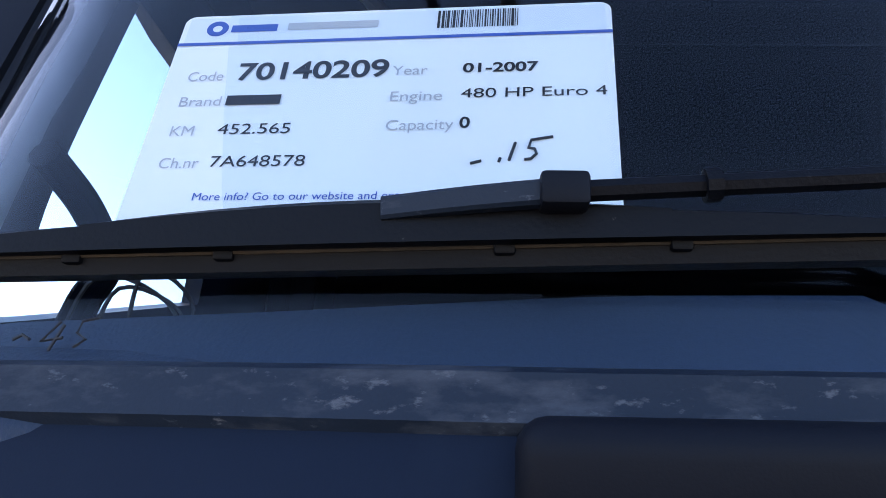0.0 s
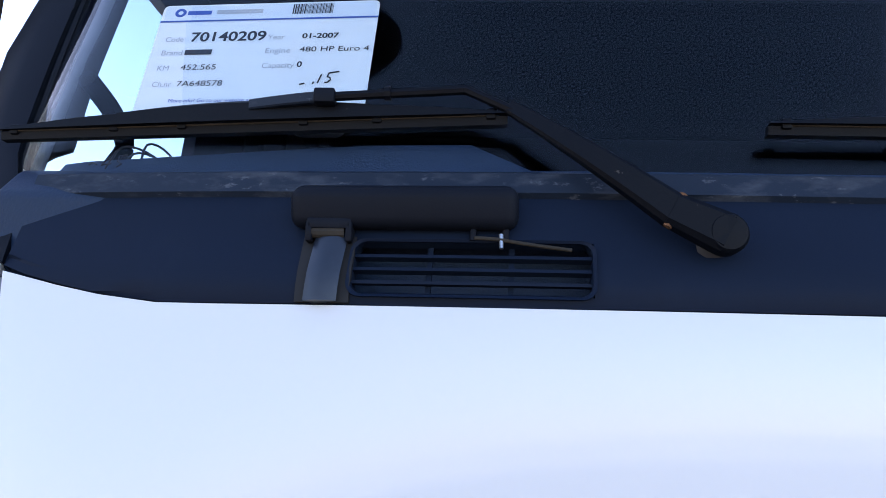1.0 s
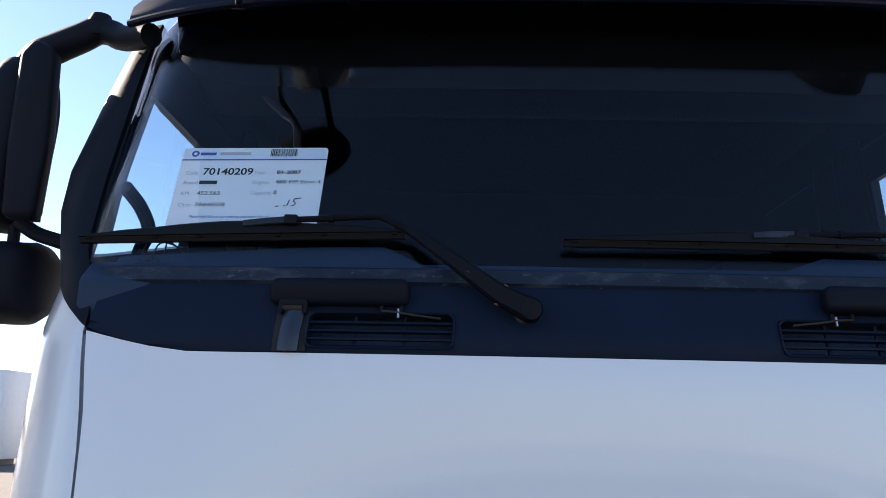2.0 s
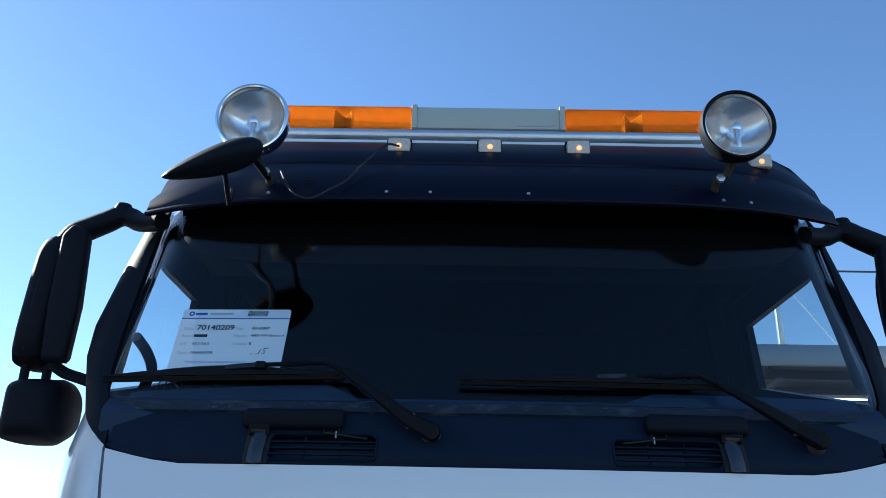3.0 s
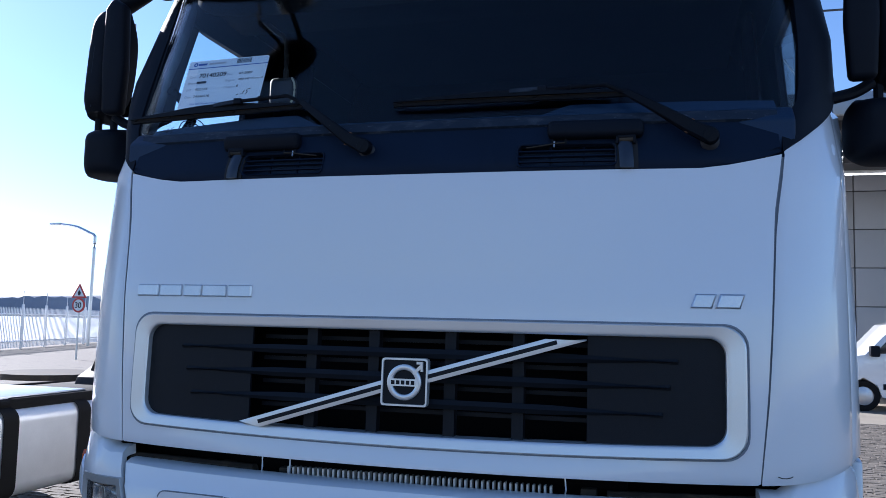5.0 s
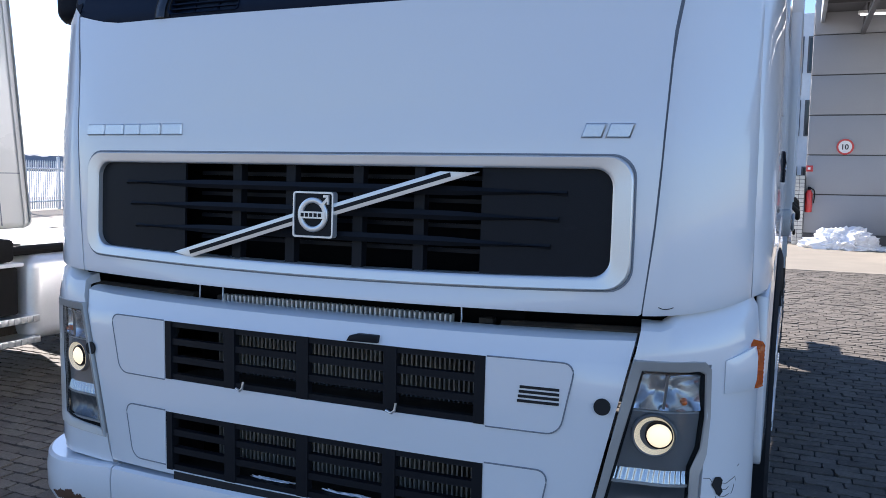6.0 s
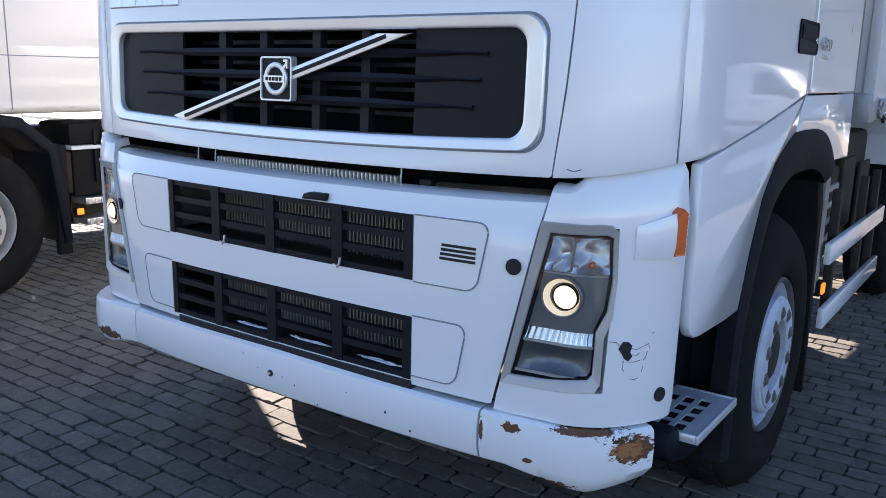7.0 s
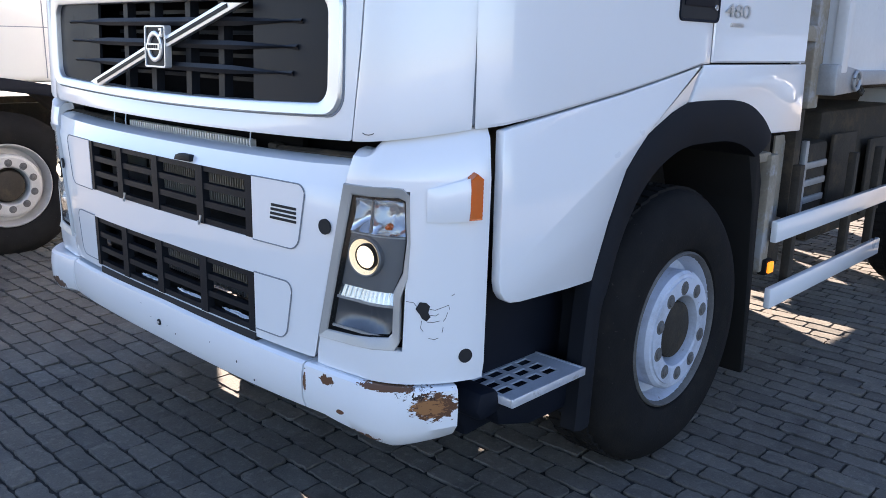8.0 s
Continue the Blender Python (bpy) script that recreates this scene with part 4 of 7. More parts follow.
# ---- steel bumper below: a rounded bar in three pieces with bent ends ----
def bar_row(u, k):
    """k runs round the section from the top edge over the face to the lower edge."""
    a = abs(u)
    end = max(0.0, (a - 0.9) / 0.42)
    z_top = 0.664 - 0.014 * (a / 1.3)
    far = 0.045 * max(0.0, (-u - 0.80) / 0.5) ** 0.7 if u < -0.80 else 0.0
    z_bot = 0.505 - 0.038 * max(0.0, 1 - abs(a - 1.1) / 0.25) if a > 0.85 else 0.505
    zz = z_top + (z_bot - z_top) * (0.0, 0.0, 0.05, 0.3, 0.7, 0.93, 1.0, 1.0)[k]
    lift = (-0.05, 0.018, 0.030, 0.036, 0.034, 0.022, 0.006, -0.06)[k] - 0.02 * end * (k > 4) + far * (k > 0) * (k < 7)
    return skin(u, zz - far * 0.3, lift)


for name, u0, u1 in (("bumper_bar", -0.775, 0.775), ("bumper_bar_end", -1.30, -0.782), ("bumper_bar_end", 0.782, 1.262)):
    own = bmesh.new()
    U = steps(u0, u1, 26)
    rows = [[own.verts.new(bar_row(u, k)) for k in range(8)] for u in U]
    for a, b in zip(rows, rows[1:]):
        for k in range(7):
            own.faces.new((a[k], b[k], b[k + 1], a[k + 1]))
        own.faces.new((a[7], b[7], b[0], a[0]))
    own.faces.new(rows[0][::-1])
    own.faces.new(rows[-1])
    part(name, own, RUSTY if name.endswith("end") and u0 > 0 else BUMPER2, truck, "white steel bumper end, scraped and rusty" if u0 > 0 else "")
# dark strip laid over the gap above the bar for its shade
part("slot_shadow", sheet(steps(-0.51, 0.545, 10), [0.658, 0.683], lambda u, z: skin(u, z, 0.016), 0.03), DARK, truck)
part("bumper_bolt", lathe([(0.0, 0.001), (0.011, 0.0), (0.011, -0.01)], skin(-0.01, 0.585, 0.0385), (0, -1, 0), 16), DARK, truck)
part("bolt_core", lathe([(0.0, 0.006), (0.005, 0.005), (0.005, -0.01)], skin(-0.01, 0.585, 0.0385), (0, -1, 0), 12), ALU, truck)
random.seed(4)
for x, z in ((-0.14, 0.625), (0.045, 0.585), (0.10, 0.57), (-0.07, 0.59), (0.32, 0.60), (0.20, 0.53), (0.47, 0.575), (0.56, 0.54)):
    part("paint_chip", lathe([(0.0, 0.0008), (random.uniform(0.002, 0.0045), 0.0)], skin(x, z, 0.0362), (0, -1, 0), 8), INK, truck)

# ---- side of the cab: doors, rear panels, wheel arches; both sides alike ----
STEP = mat("step_metal", (0.72, 0.74, 0.78), 0.38, metal=0.55, var=0.08, scale=14, bump=0.25, bscale=160)
over(STEP, (0.25, 0.22, 0.18), 0.8, 0.60, 0.75, 16)
LINE = [(0.33, 1.338), (0.60, 1.374), (0.92, 1.417), (1.20, 1.462), (1.43, 1.503)]


def sill(y):
    return lerp_table(LINE + [(2.6, 1.503)], y)


for s in (-1, 1):
    order = (lambda seq: seq) if s > 0 else (lambda seq: seq[::-1])

    def panel(y0, y1, low, high, ny, nz, lift=0.0, s=s):
        def place(a, b):
            y = y0 + (y1 - y0) * a
            z = low(y) + (high(y) - low(y)) * b
            edge = 0.005 if a in (0, 1) or b in (0, 1) else 0.0
            return skin(s * side_u(y, z), z, lift - edge)
        eps = 0.008
        A = [0.0, eps] + steps(0.06, 0.94, ny) + [1 - eps, 1.0]
        B = [0.0, eps] + steps(0.06, 0.94, nz) + [1 - eps, 1.0]
        return sheet(order(A), B, place, 0.03)
    door = part("door", panel(0.330, 1.478, lambda y: sill(y) + 0.001, lambda y: 2.34, 8, 10), WHITE, truck)
    part("rear_side_panel", panel(1.486, 2.34, lambda y: 1.507, lambda y: 2.34, 6, 10), WHITE, truck)
    # door handle: a black recess with a pull
    fo, fi = matched(rounded(1.225, 1.50, 1.640, 1.752, 0.02, 4), rounded(1.235, 1.49, 1.65, 1.742, 0.016, 4))
    hnd = part("door_handle", ring_bar(fo, fi, lambda y, z, d, s=s: skin(s * side_u(y, z), z, 0.002 - d), -0.004, -0.002, 0.01), BLACK, door, "black recessed door handle")
    part("handle_recess", sheet(order([1.235, 1.36, 1.49]), [1.65, 1.742], lambda y, z, s=s: skin(s * side_u(y, z), z, 0.003), 0.004), DARK, hnd)
    part("handle_pull", sheet(order([1.25, 1.36, 1.45]), [1.69, 1.715, 1.737], lambda y, z, s=s: skin(s * side_u(y, z), z, 0.010 if z == 1.715 else 0.006), 0.006), BLACK, hnd)
    part("door_lock", lathe([(0.0, 0.004), (0.010, 0.003), (0.011, 0.0)], skin(s * side_u(1.47, 1.69), 1.69, 0.006), (s, 0, 0), 14), CHROME, hnd)
    # upper side with the window opening
    WE = 1.36 if s > 0 else 1.13
    ys, zz = [0.40, 0.50, 0.65, 0.8, 0.95, WE, 1.42, 1.5, 1.9, 2.34], [2.34, 2.36, 2.5, 2.65, 2.85, 2.97]

    def up_place(y, z, s=s):
        y2 = y + (0.30 * (z - 2.34) if y < 0.6 else 0.0)
        z2 = 2.36 + 0.26 * (min(max(y2, 0.48), 1.36) - 0.48) if z == 2.36 else z + (0.10 if z == 2.5 else 0.04 if z == 2.65 else 0.0)
        return skin(s * side_u(y2, z2), z2, -0.004)
    part("door_frame", sheet(order(ys), zz, up_place, 0.03, lambda y, z, WE=WE: 0.50 < y < WE and 2.36 < z < 2.85), NAVY, truck)
    pane = part("door_window", sheet(order([0.49, 0.8, WE + 0.01]), [2.35, 2.6, 2.86], lambda y, z, s=s: up_place(y, z, s) - Vector((s * 0.015, 0, 0)), 0.005), SIDEGLASS, door)
    pane.visible_shadow = False
    # fender below the door
    out = 1.222 * s
    inn = 1.19 * s
    f = [(0.368, 1.3365)] + [(y, z - 0.0045) for y, z in LINE[1:]] + [(1.43, 1.4975), (1.40, 1.46), (1.345, 1.372), (1.24, 1.342), (1.10, 1.280), (0.985, 1.178), (0.90, 1.02), (0.828, 0.842), (0.70, 0.842), (0.47, 0.850), (0.425, 0.856), (0.398, 0.870), (0.380, 0.894), (0.372, 0.925)]
    part("front_fender", prism(f, "x", inn, out, 0.007), WHITE, truck)
    g = [(1.440, 1.5005), (2.365, 1.5015), (2.385, 1.218), (2.07, 1.225), (1.98, 1.29), (1.85, 1.345), (1.70, 1.370), (1.47, 1.375), (1.365, 1.372), (1.415, 1.455)]
    part("rear_fender", prism(g, "x", inn, out, 0.007), WHITE, truck)
    # black arch lip round the wheel
    outer = [(0.775, 0.35), (0.80, 0.70), (0.825, 0.845), (0.90, 1.02), (0.985, 1.178), (1.10, 1.280), (1.24, 1.342), (1.345, 1.372), (1.47, 1.376), (1.70, 1.371), (1.85, 1.346), (1.98, 1.291), (2.07, 1.226)]
    inner = [(0.865, 0.35), (0.885, 0.70), (0.92, 0.80), (0.975, 0.94), (1.055, 1.06), (1.15, 1.145), (1.27, 1.20), (1.37, 1.222), (1.47, 1.226), (1.66, 1.222), (1.78, 1.205), (1.88, 1.175), (1.95, 1.14)]
    outer, inner = ([(p.y, p.z) for p in curve_points([(0, a, b) for a, b in line], 4)] for line in (outer, inner))
    own = bmesh.new()
    rows = []
    for (a, b), (c, d) in zip(outer, inner):
        rows.append([own.verts.new((s * x, y, z)) for x, y, z in ((1.17, a, b), (1.226, a, b), (1.238, a * .75 + c * .25, b * .75 + d * .25), (1.236, a * .3 + c * .7, b * .3 + d * .7), (1.222, c, d), (0.85, c, d))])
    for p, q in zip(rows, rows[1:]):
        for i in range(5):
            own.faces.new((p[i], p[i + 1], q[i + 1], q[i]))
    part("wheel_arch", own, ARCH, truck)
    # near-black block stands in for the shade inside the arch
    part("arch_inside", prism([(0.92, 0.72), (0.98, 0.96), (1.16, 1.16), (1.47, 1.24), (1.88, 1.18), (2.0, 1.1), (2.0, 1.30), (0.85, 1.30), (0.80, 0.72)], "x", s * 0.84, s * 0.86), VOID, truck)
    # splash flap behind the wheel
    part("mud_flap", prism([(1.93, 1.17), (2.02, 1.20), (2.09, 1.02), (2.12, 0.5), (2.13, 0.17), (2.10, 0.165), (2.06, 0.6), (2.02, 0.95)], "x", s * 0.80, s * 1.20, 0.006), RUBBER, truck)
    # step well
    part("step_well", prism([(0.34, 0.88), (0.83, 0.87), (0.90, 0.72), (0.87, 0.42), (0.42, 0.40), (0.33, 0.62)], "x", s * 0.80, s * 1.075, 0.015), BLACK, truck)
    # tread plate with rows of oval holes, its front edge bent down
    HX, HY = [1.100 + 0.048 * i for i in range(4)], [0.448 + 0.070 * i for i in range(5)]
    gx, gy = [1.066], [0.40]
    for c in HX:
        gx += [c - 0.016, c + 0.016]
    for c in HY:
        gy += [c - 0.028, c + 0.028]
    gx, gy = gx + [1.258], gy + [0.757]
    hole = lambda x, y: any(abs(x - c) < 0.012 for c in HX[:3]) and any(abs(y - c) < 0.023 for c in HY[:4])
    plate = bmesh.new()
    V = {}
    for i in range(len(gx) - 1):
        for j in range(len(gy) - 1):
            if hole((gx[i] + gx[i + 1]) / 2, (gy[j] + gy[j + 1]) / 2):
                continue
            plate.faces.new([V.setdefault((a, b), plate.verts.new((s * gx[a], gy[b], 0.585)) if (a, b) not in V else None) for a, b in ((i, j), (i + 1, j), (i + 1, j + 1), (i, j + 1))])
    r = bmesh.ops.extrude_face_region(plate, geom=plate.faces[:])
    bmesh.ops.translate(plate, verts=[v for v in r["geom"] if isinstance(v, bmesh.types.BMVert)], vec=(0, 0, -0.006))
    step = part("entry_step", plate, STEP, truck, "bright perforated metal entry step")
    part("step_edge", box(*sorted((s * 1.256, s * 1.266)), 0.398, 0.757, 0.562, 0.589, 0.003), STEP, step)
    for y in (0.398, 0.747):
        part("step_edge", box(*sorted((s * 1.064, s * 1.258)), y, y + 0.010, 0.562, 0.588, 0.003), STEP, step)
    part("step_valance", prism([(0.42, 0.572), (0.80, 0.572), (0.83, 0.41), (0.60, 0.415), (0.45, 0.46)], "x", s * 0.86, s * 1.18, 0.02), BLACK, truck, "black plastic valance below the entry step")
    part("step_rest", box(*sorted((s * 1.04, s * 1.12)), 0.44, 0.72, 0.50, 0.578, 0.01), BLACK, step)
    part("step_bracket", prism([(0.325, 0.615), (0.405, 0.605), (0.43, 0.535), (0.33, 0.52), (0.305, 0.56)], "x", s * 1.00, s * 1.215, 0.022), BLACK, step)
    # bumper end joint
    part("joint_filler", prism([(0.30, 0.66), (0.36, 0.66), (0.37, 1.30), (0.33, 1.335), (0.30, 1.31)], "x", s * 1.06, s * 1.175), DARK, truck)

# number and mark behind the door handle
def words(name, body, size, m, material, parent, bold=0.0, depth=0.0, width=0.0):
    c = bpy.data.curves.new(name, "FONT")
    c.body, c.size, c.offset, c.extrude = body, size, bold, depth
    ob = bpy.data.objects.new(name, c)
    me = bpy.data.meshes.new_from_object(ob)
    bpy.data.objects.remove(ob)
    me.materials.clear()
    me.materials.append(material)
    ob = new(name, me)
    ob.parent = parent
    sx = width / max(v.co.x for v in me.vertices) if width else 1.0
    ob.matrix_world = m @ Matrix.Diagonal((sx, 1, 1, 1))
    return ob


SIDE = Matrix(((0, 0, 1, 1.2285), (1, 0, 0, 1.545), (0, 1, 0, 1.664), (0, 0, 0, 1)))
words("power_number", "480", 0.066, SIDE, ALU, truck, 0.0, 0.002, 0.20)
part("power_mark", box(1.2245, 1.2285, 1.60, 1.70, 1.632, 1.645), ALU, truck)

# ---- front wheels ----
def thing_part(name, parent, at):
    ob = new(name)
    ob.empty_display_size = 0.1
    ob.parent = parent
    ob.location = at
    return ob


TYRE = mat("tyre_rubber", (0.012, 0.0115, 0.0115), 0.85, spec=0.12, var=0.2, scale=12, bump=0.35, bscale=140)
over(TYRE, (0.022, 0.019, 0.016), 0.9, 0.50, 0.8, 9)
over(TYRE, (0.05, 0.045, 0.04), 0.9, 0.66, 0.72, 60)


def build_wheel(parent, x, y, s, r=0.525, rim_mat=RIM, dish=1):
    wheel = thing_part("wheel", parent, (x, y, r))
    prof = [(0.300, -0.02), (0.310, 0.0), (0.330, 0.012), (0.40, 0.018), (0.455, 0.010), (0.485, -0.012), (0.505, -0.03), (0.520, -0.05), (r, -0.085), (r, -0.23), (0.515, -0.27), (0.49, -0.30), (0.40, -0.315), (0.30, -0.29)]
    part("tyre", lathe(prof, (0, 0, 0), (s, 0, 0), 64), TYRE, wheel)
    bm = bmesh.new()
    for i in range(56):
        a = 2 * math.pi * i / 56
        for off, d0, d1 in ((0.0, -0.075, -0.135), (0.5, -0.180, -0.245)):
            own = bmesh.new()
            bmesh.ops.create_cube(own, size=1, matrix=Matrix.LocRotScale((r + 0.002, 0, (d0 + d1) / 2), Euler((0.18 if off else -0.18, 0, 0)), (0.016, 0.046, abs(d1 - d0))))
            own.transform(Vector((s, 0, 0)).to_track_quat("Z", "Y").to_matrix().to_4x4() @ Matrix.Rotation(a + off * 2 * math.pi / 56, 4, "Z"))
            merge(bm, own)
    tagged(part("tread", bm, TYRE, wheel, smooth=False), kind="stuff")
    part("rim", lathe([(0.300, -0.05), (0.300, -0.006), (0.292, 0.002), (0.286, -0.004), (0.281, -0.02)], (0, 0, 0), (s, 0, 0), 56), rim_mat if dish == 1 else GRIME, wheel, "grey painted steel rim, rust spotted")
    part("rim_well", lathe([(0.284, -0.014), (0.272, -0.04), (0.264, -0.085), (0.215, -0.095)], (0, 0, 0), (s, 0, 0), 48), rim_mat, wheel)
    part("disc", lathe([(0.224, -0.11), (0.228, -0.02), (0.228, -0.004), (0.218, 0.008), (0.206, 0.010), (0.204, 0.016), (0.145, 0.016), (0.136, 0.010), (0.128, -0.03), (0.126, -0.07)], (0, 0, 0), (s, 0, 0), 56), rim_mat, wheel)
    part("hub", lathe([(0.132, -0.07), (0.112, -0.05), (0.108, -0.01), (0.09, 0.0), (0.0, 0.004)], (0, 0, 0), (s, 0, 0), 32), STEEL, wheel, "dark greasy hub")
    for i in range(10):
        a = 2 * math.pi * (i + 0.5) / 10
        p = Vector((s * 0.016, 0.1675 * math.cos(a), 0.1675 * math.sin(a)))
        # dark disc stands for the shaded recess round each nut
        part("nut_recess", lathe([(0.0, 0.0014), (0.026, 0.0014), (0.027, 0.0)], p, (s, 0, 0), 14), GRIME, wheel)
        part("wheel_nut", lathe([(0.0, 0.010), (0.009, 0.010), (0.011, 0.008), (0.016, 0.007), (0.018, 0.001)], p, (s, 0, 0), 12), GRIME, wheel)
    return wheel


for s in (-1, 1):
    build_wheel(truck, s * 1.205, 1.455, s, dish=2)
part("front_axle", tube([(-0.95, 1.43, 0.48), (-0.6, 1.43, 0.40), (0.6, 1.43, 0.40), (0.95, 1.43, 0.48)], 0.06), STEEL, truck)
for s in (-1, 1):
    part("chassis_beam", box(*sorted((s * 0.36, s * 0.45)), 0.35, 2.9, 0.72, 1.0, 0.01), STEEL, truck)
    part("chassis_beam", box(*sorted((s * 0.36, s * 0.45)), 2.9, 8.2, 1.09, 1.22, 0.01), STEEL, truck)
part("sump", box(-0.32, 0.32, 0.5, 2.1, 0.55, 1.3, 0.05), STEEL, truck)

# ---- sun visor over the windscreen ----
def visor_pt(a, k):
    """a: across (-1..1); k: 0 roof edge .. 1 lip."""
    t = abs(a)
    rows = ((0.0, 0.985, 0.47, 0.44, 3.215, 3.125), (0.18, 1.012, 0.41, 0.44, 3.185, 3.095), (0.40, 1.045, 0.325, 0.42, 3.105, 3.035), (0.50, 1.055, 0.305, 0.405, 3.062, 2.985),
            (0.52, 1.058, 0.306, 0.40, 3.056, 2.98), (0.75, 1.075, 0.255, 0.385, 2.985, 2.95), (0.93, 1.078, 0.228, 0.38, 2.925, 2.925), (1.0, 1.082, 0.225, 0.385, 2.905, 2.912))
    for r0, r1 in zip(rows, rows[1:]):
        if k <= r1[0] + 1e-9:
            f = (k - r0[0]) / (r1[0] - r0[0])
            v = [p + (q - p) * f for p, q in zip(r0, r1)]
            break
    w, e = t ** 4.0, t ** 9.0
    return Vector((a * v[1], v[2] + (v[3] - v[2]) * w, v[4] + (v[5] - v[4]) * e))


ks = [0.0, 0.09, 0.18, 0.29, 0.40, 0.495, 0.50, 0.52, 0.525, 0.63, 0.75, 0.84, 0.93, 1.0]
visor = part("sun_visor", sheet(steps(-1, 1, 40), ks[::-1], visor_pt, 0.014), NAVY, truck, "glossy dark blue sun visor")
part("visor_edge", tube([visor_pt(a, 1.0) + Vector((0, 0.006, -0.002)) for a in steps(-1, 1, 40)], 0.010), NAVY, visor)
for a in (-0.17, -0.29, 0.64, 0.72, -0.62, 0.1):
    p = visor_pt(a, 0.94)
    part("visor_screw", lathe([(0.0, 0.004), (0.005, 0.003), (0.006, 0.0)], p + Vector((0, -0.001, 0)), (0, -1, 0.4), 10), ALU, visor)
for x in (-0.55, 0.0, 0.55):
    part("visor_stay", box(x - 0.012, x + 0.012, 0.25, 0.42, 2.955, 2.97, 0.004), BLACK, visor)
part("roof_rim", box(-0.86, 0.86, 0.47, 0.66, 3.19, 3.232, 0.012), WHITE, truck)

# clearance lamps on the visor
for x, k in ((-0.271, 0.30), (-0.001, 0.30), (0.262, 0.30), (0.80, 0.33)):
    a = x / 0.96
    p = visor_pt(a, k)
    lamp = part("clearance_lamp", box(p.x - 0.036, p.x + 0.036, p.y - 0.030, p.y + 0.03, p.z - 0.026, p.z + 0.022, 0.008), CLEARPLASTIC, truck, "small clear clearance lamp, glowing faintly")
    part("lamp_base", box(p.x - 0.040, p.x + 0.040, p.y - 0.006, p.y + 0.04, p.z - 0.030, p.z + 0.030, 0.004), BLACK, lamp)
    part("lamp_bulb", lathe([(0.0, 0.010), (0.007, 0.006), (0.009, 0.0), (0.0, -0.004)], (p.x, p.y - 0.031, p.z - 0.008), (0, -1, 0), 10), BULB, lamp)

# working lamps
for s, name, rim in ((-1, "chrome", CHROME), (1, "black", BLACK)):
    c = Vector((s * 0.7085 + 0.002, 0.130, 3.105))
    d = Vector((0, -1, -0.06))
    spot = part("spot_lamp", lathe([(0.102, -0.012), (0.108, -0.004), (0.1085, 0.012), (0.1065, 0.020), (0.101, 0.021), (0.0995, 0.010)], c, d, 48), rim, truck, f"round spot lamp with {name} rim and fluted glass")
    part("spot_ring", lathe([(0.1005, 0.004), (0.1000, 0.014), (0.0955, 0.016), (0.0925, 0.006)], c, d, 48), CHROME, spot)
    part("spot_shell", lathe([(0.106, 0.0), (0.104, -0.03), (0.085, -0.075), (0.045, -0.105), (0.0, -0.11)], c, d, 40), BLACK if s > 0 else CHROME, spot)
    part("spot_reflector", lathe([(0.094, 0.0), (0.075, -0.028), (0.045, -0.052), (0.018, -0.062), (0.0, -0.063)], c, d, 40), SPOTBOWL, spot)
    part("spot_bulb", lathe([(0.0, 0.004), (0.012, 0.000), (0.014, -0.02), (0.012, -0.06)], c, d, 16), CHROME, spot)
    part("bulb_shield", lathe([(0.0, 0.002), (0.022, 0.0), (0.024, -0.010), (0.0, -0.012)], c + Vector((0.0, 0.012, -0.012)), d, 20), SPOTBOWL, spot)
    part("bulb_bridge", box(c.x - 0.006, c.x + 0.006, c.y - 0.002, c.y + 0.004, c.z - 0.07, c.z - 0.01, 0.002), SPOTBOWL, spot)
    own = bmesh.new()
    n = 46
    lines = []
    for i in range(n + 1):
        x = -0.0915 + 0.183 * i / n
        h = math.sqrt(max(0.0, 0.0925 ** 2 - x * x))
        lines.append([own.verts.new((x, -0.0055 * (i % 2) * rib, z * h)) for z, rib in ((-1, 1), (-0.4, 1), (-0.36, 0.2), (0.36, 0.2), (0.4, 1), (1, 1))])
    for p, q in zip(lines, lines[1:]):
        for k in range(5):
            own.faces.new((p[k], q[k], q[k + 1], p[k + 1]))
    own.transform(Matrix.Translation(c + Vector((0, -0.012, 0))) @ Matrix.Rotation(radians(3.4), 4, "X"))
    lens = part("spot_glass", own, FLUTED, spot, smooth=False)
    lens.visible_shadow = False
    part("spot_bracket", tube([c + Vector((0, 0.06, -0.08)), c + Vector((-s * 0.02, 0.08, -0.12)), Vector((s * 0.672, 0.235, 2.985)), Vector((s * 0.672, 0.27, 2.96))], 0.012), STEEL, spot)
    part("bracket_nut", lathe([(0.0, 0.012), (0.013, 0.010), (0.014, 0.0)], (s * 0.672, 0.21, 2.972), (0, -1, 0), 6), ALU, spot)

# warning light bar on the roof
bar = part("light_bar", box(-0.245, 0.245, 0.478, 0.66, 3.279, 3.362, 0.006), GREYCAP, truck, "amber warning light bar with grey middle")
for s in (-1, 1):
    part("amber_dome", box(*sorted((s * 0.262, s * 0.745)), 0.478, 0.66, 3.281, 3.364, 0.010), DOME, bar, "translucent amber cover")
    part("end_clip", box(*sorted((s * 0.243, s * 0.262)), 0.472, 0.665, 3.277, 3.368, 0.003), GREYCAP, bar)
    part("bar_reflector", prism([(s * 0.47, 0.50), (s * 0.50, 0.56), (s * 0.53, 0.50), (s * 0.53, 0.57), (s * 0.47, 0.57)], "z", 3.285, 3.355), ALU, bar)
    part("bar_foot", box(*sorted((s * 0.50, s * 0.56)), 0.50, 0.64, 3.225, 3.25, 0.004), BLACK, bar)
part("bar_rail", box(-0.76, 0.76, 0.474, 0.655, 3.243, 3.276, 0.012), ALU, bar, "aluminium rail")
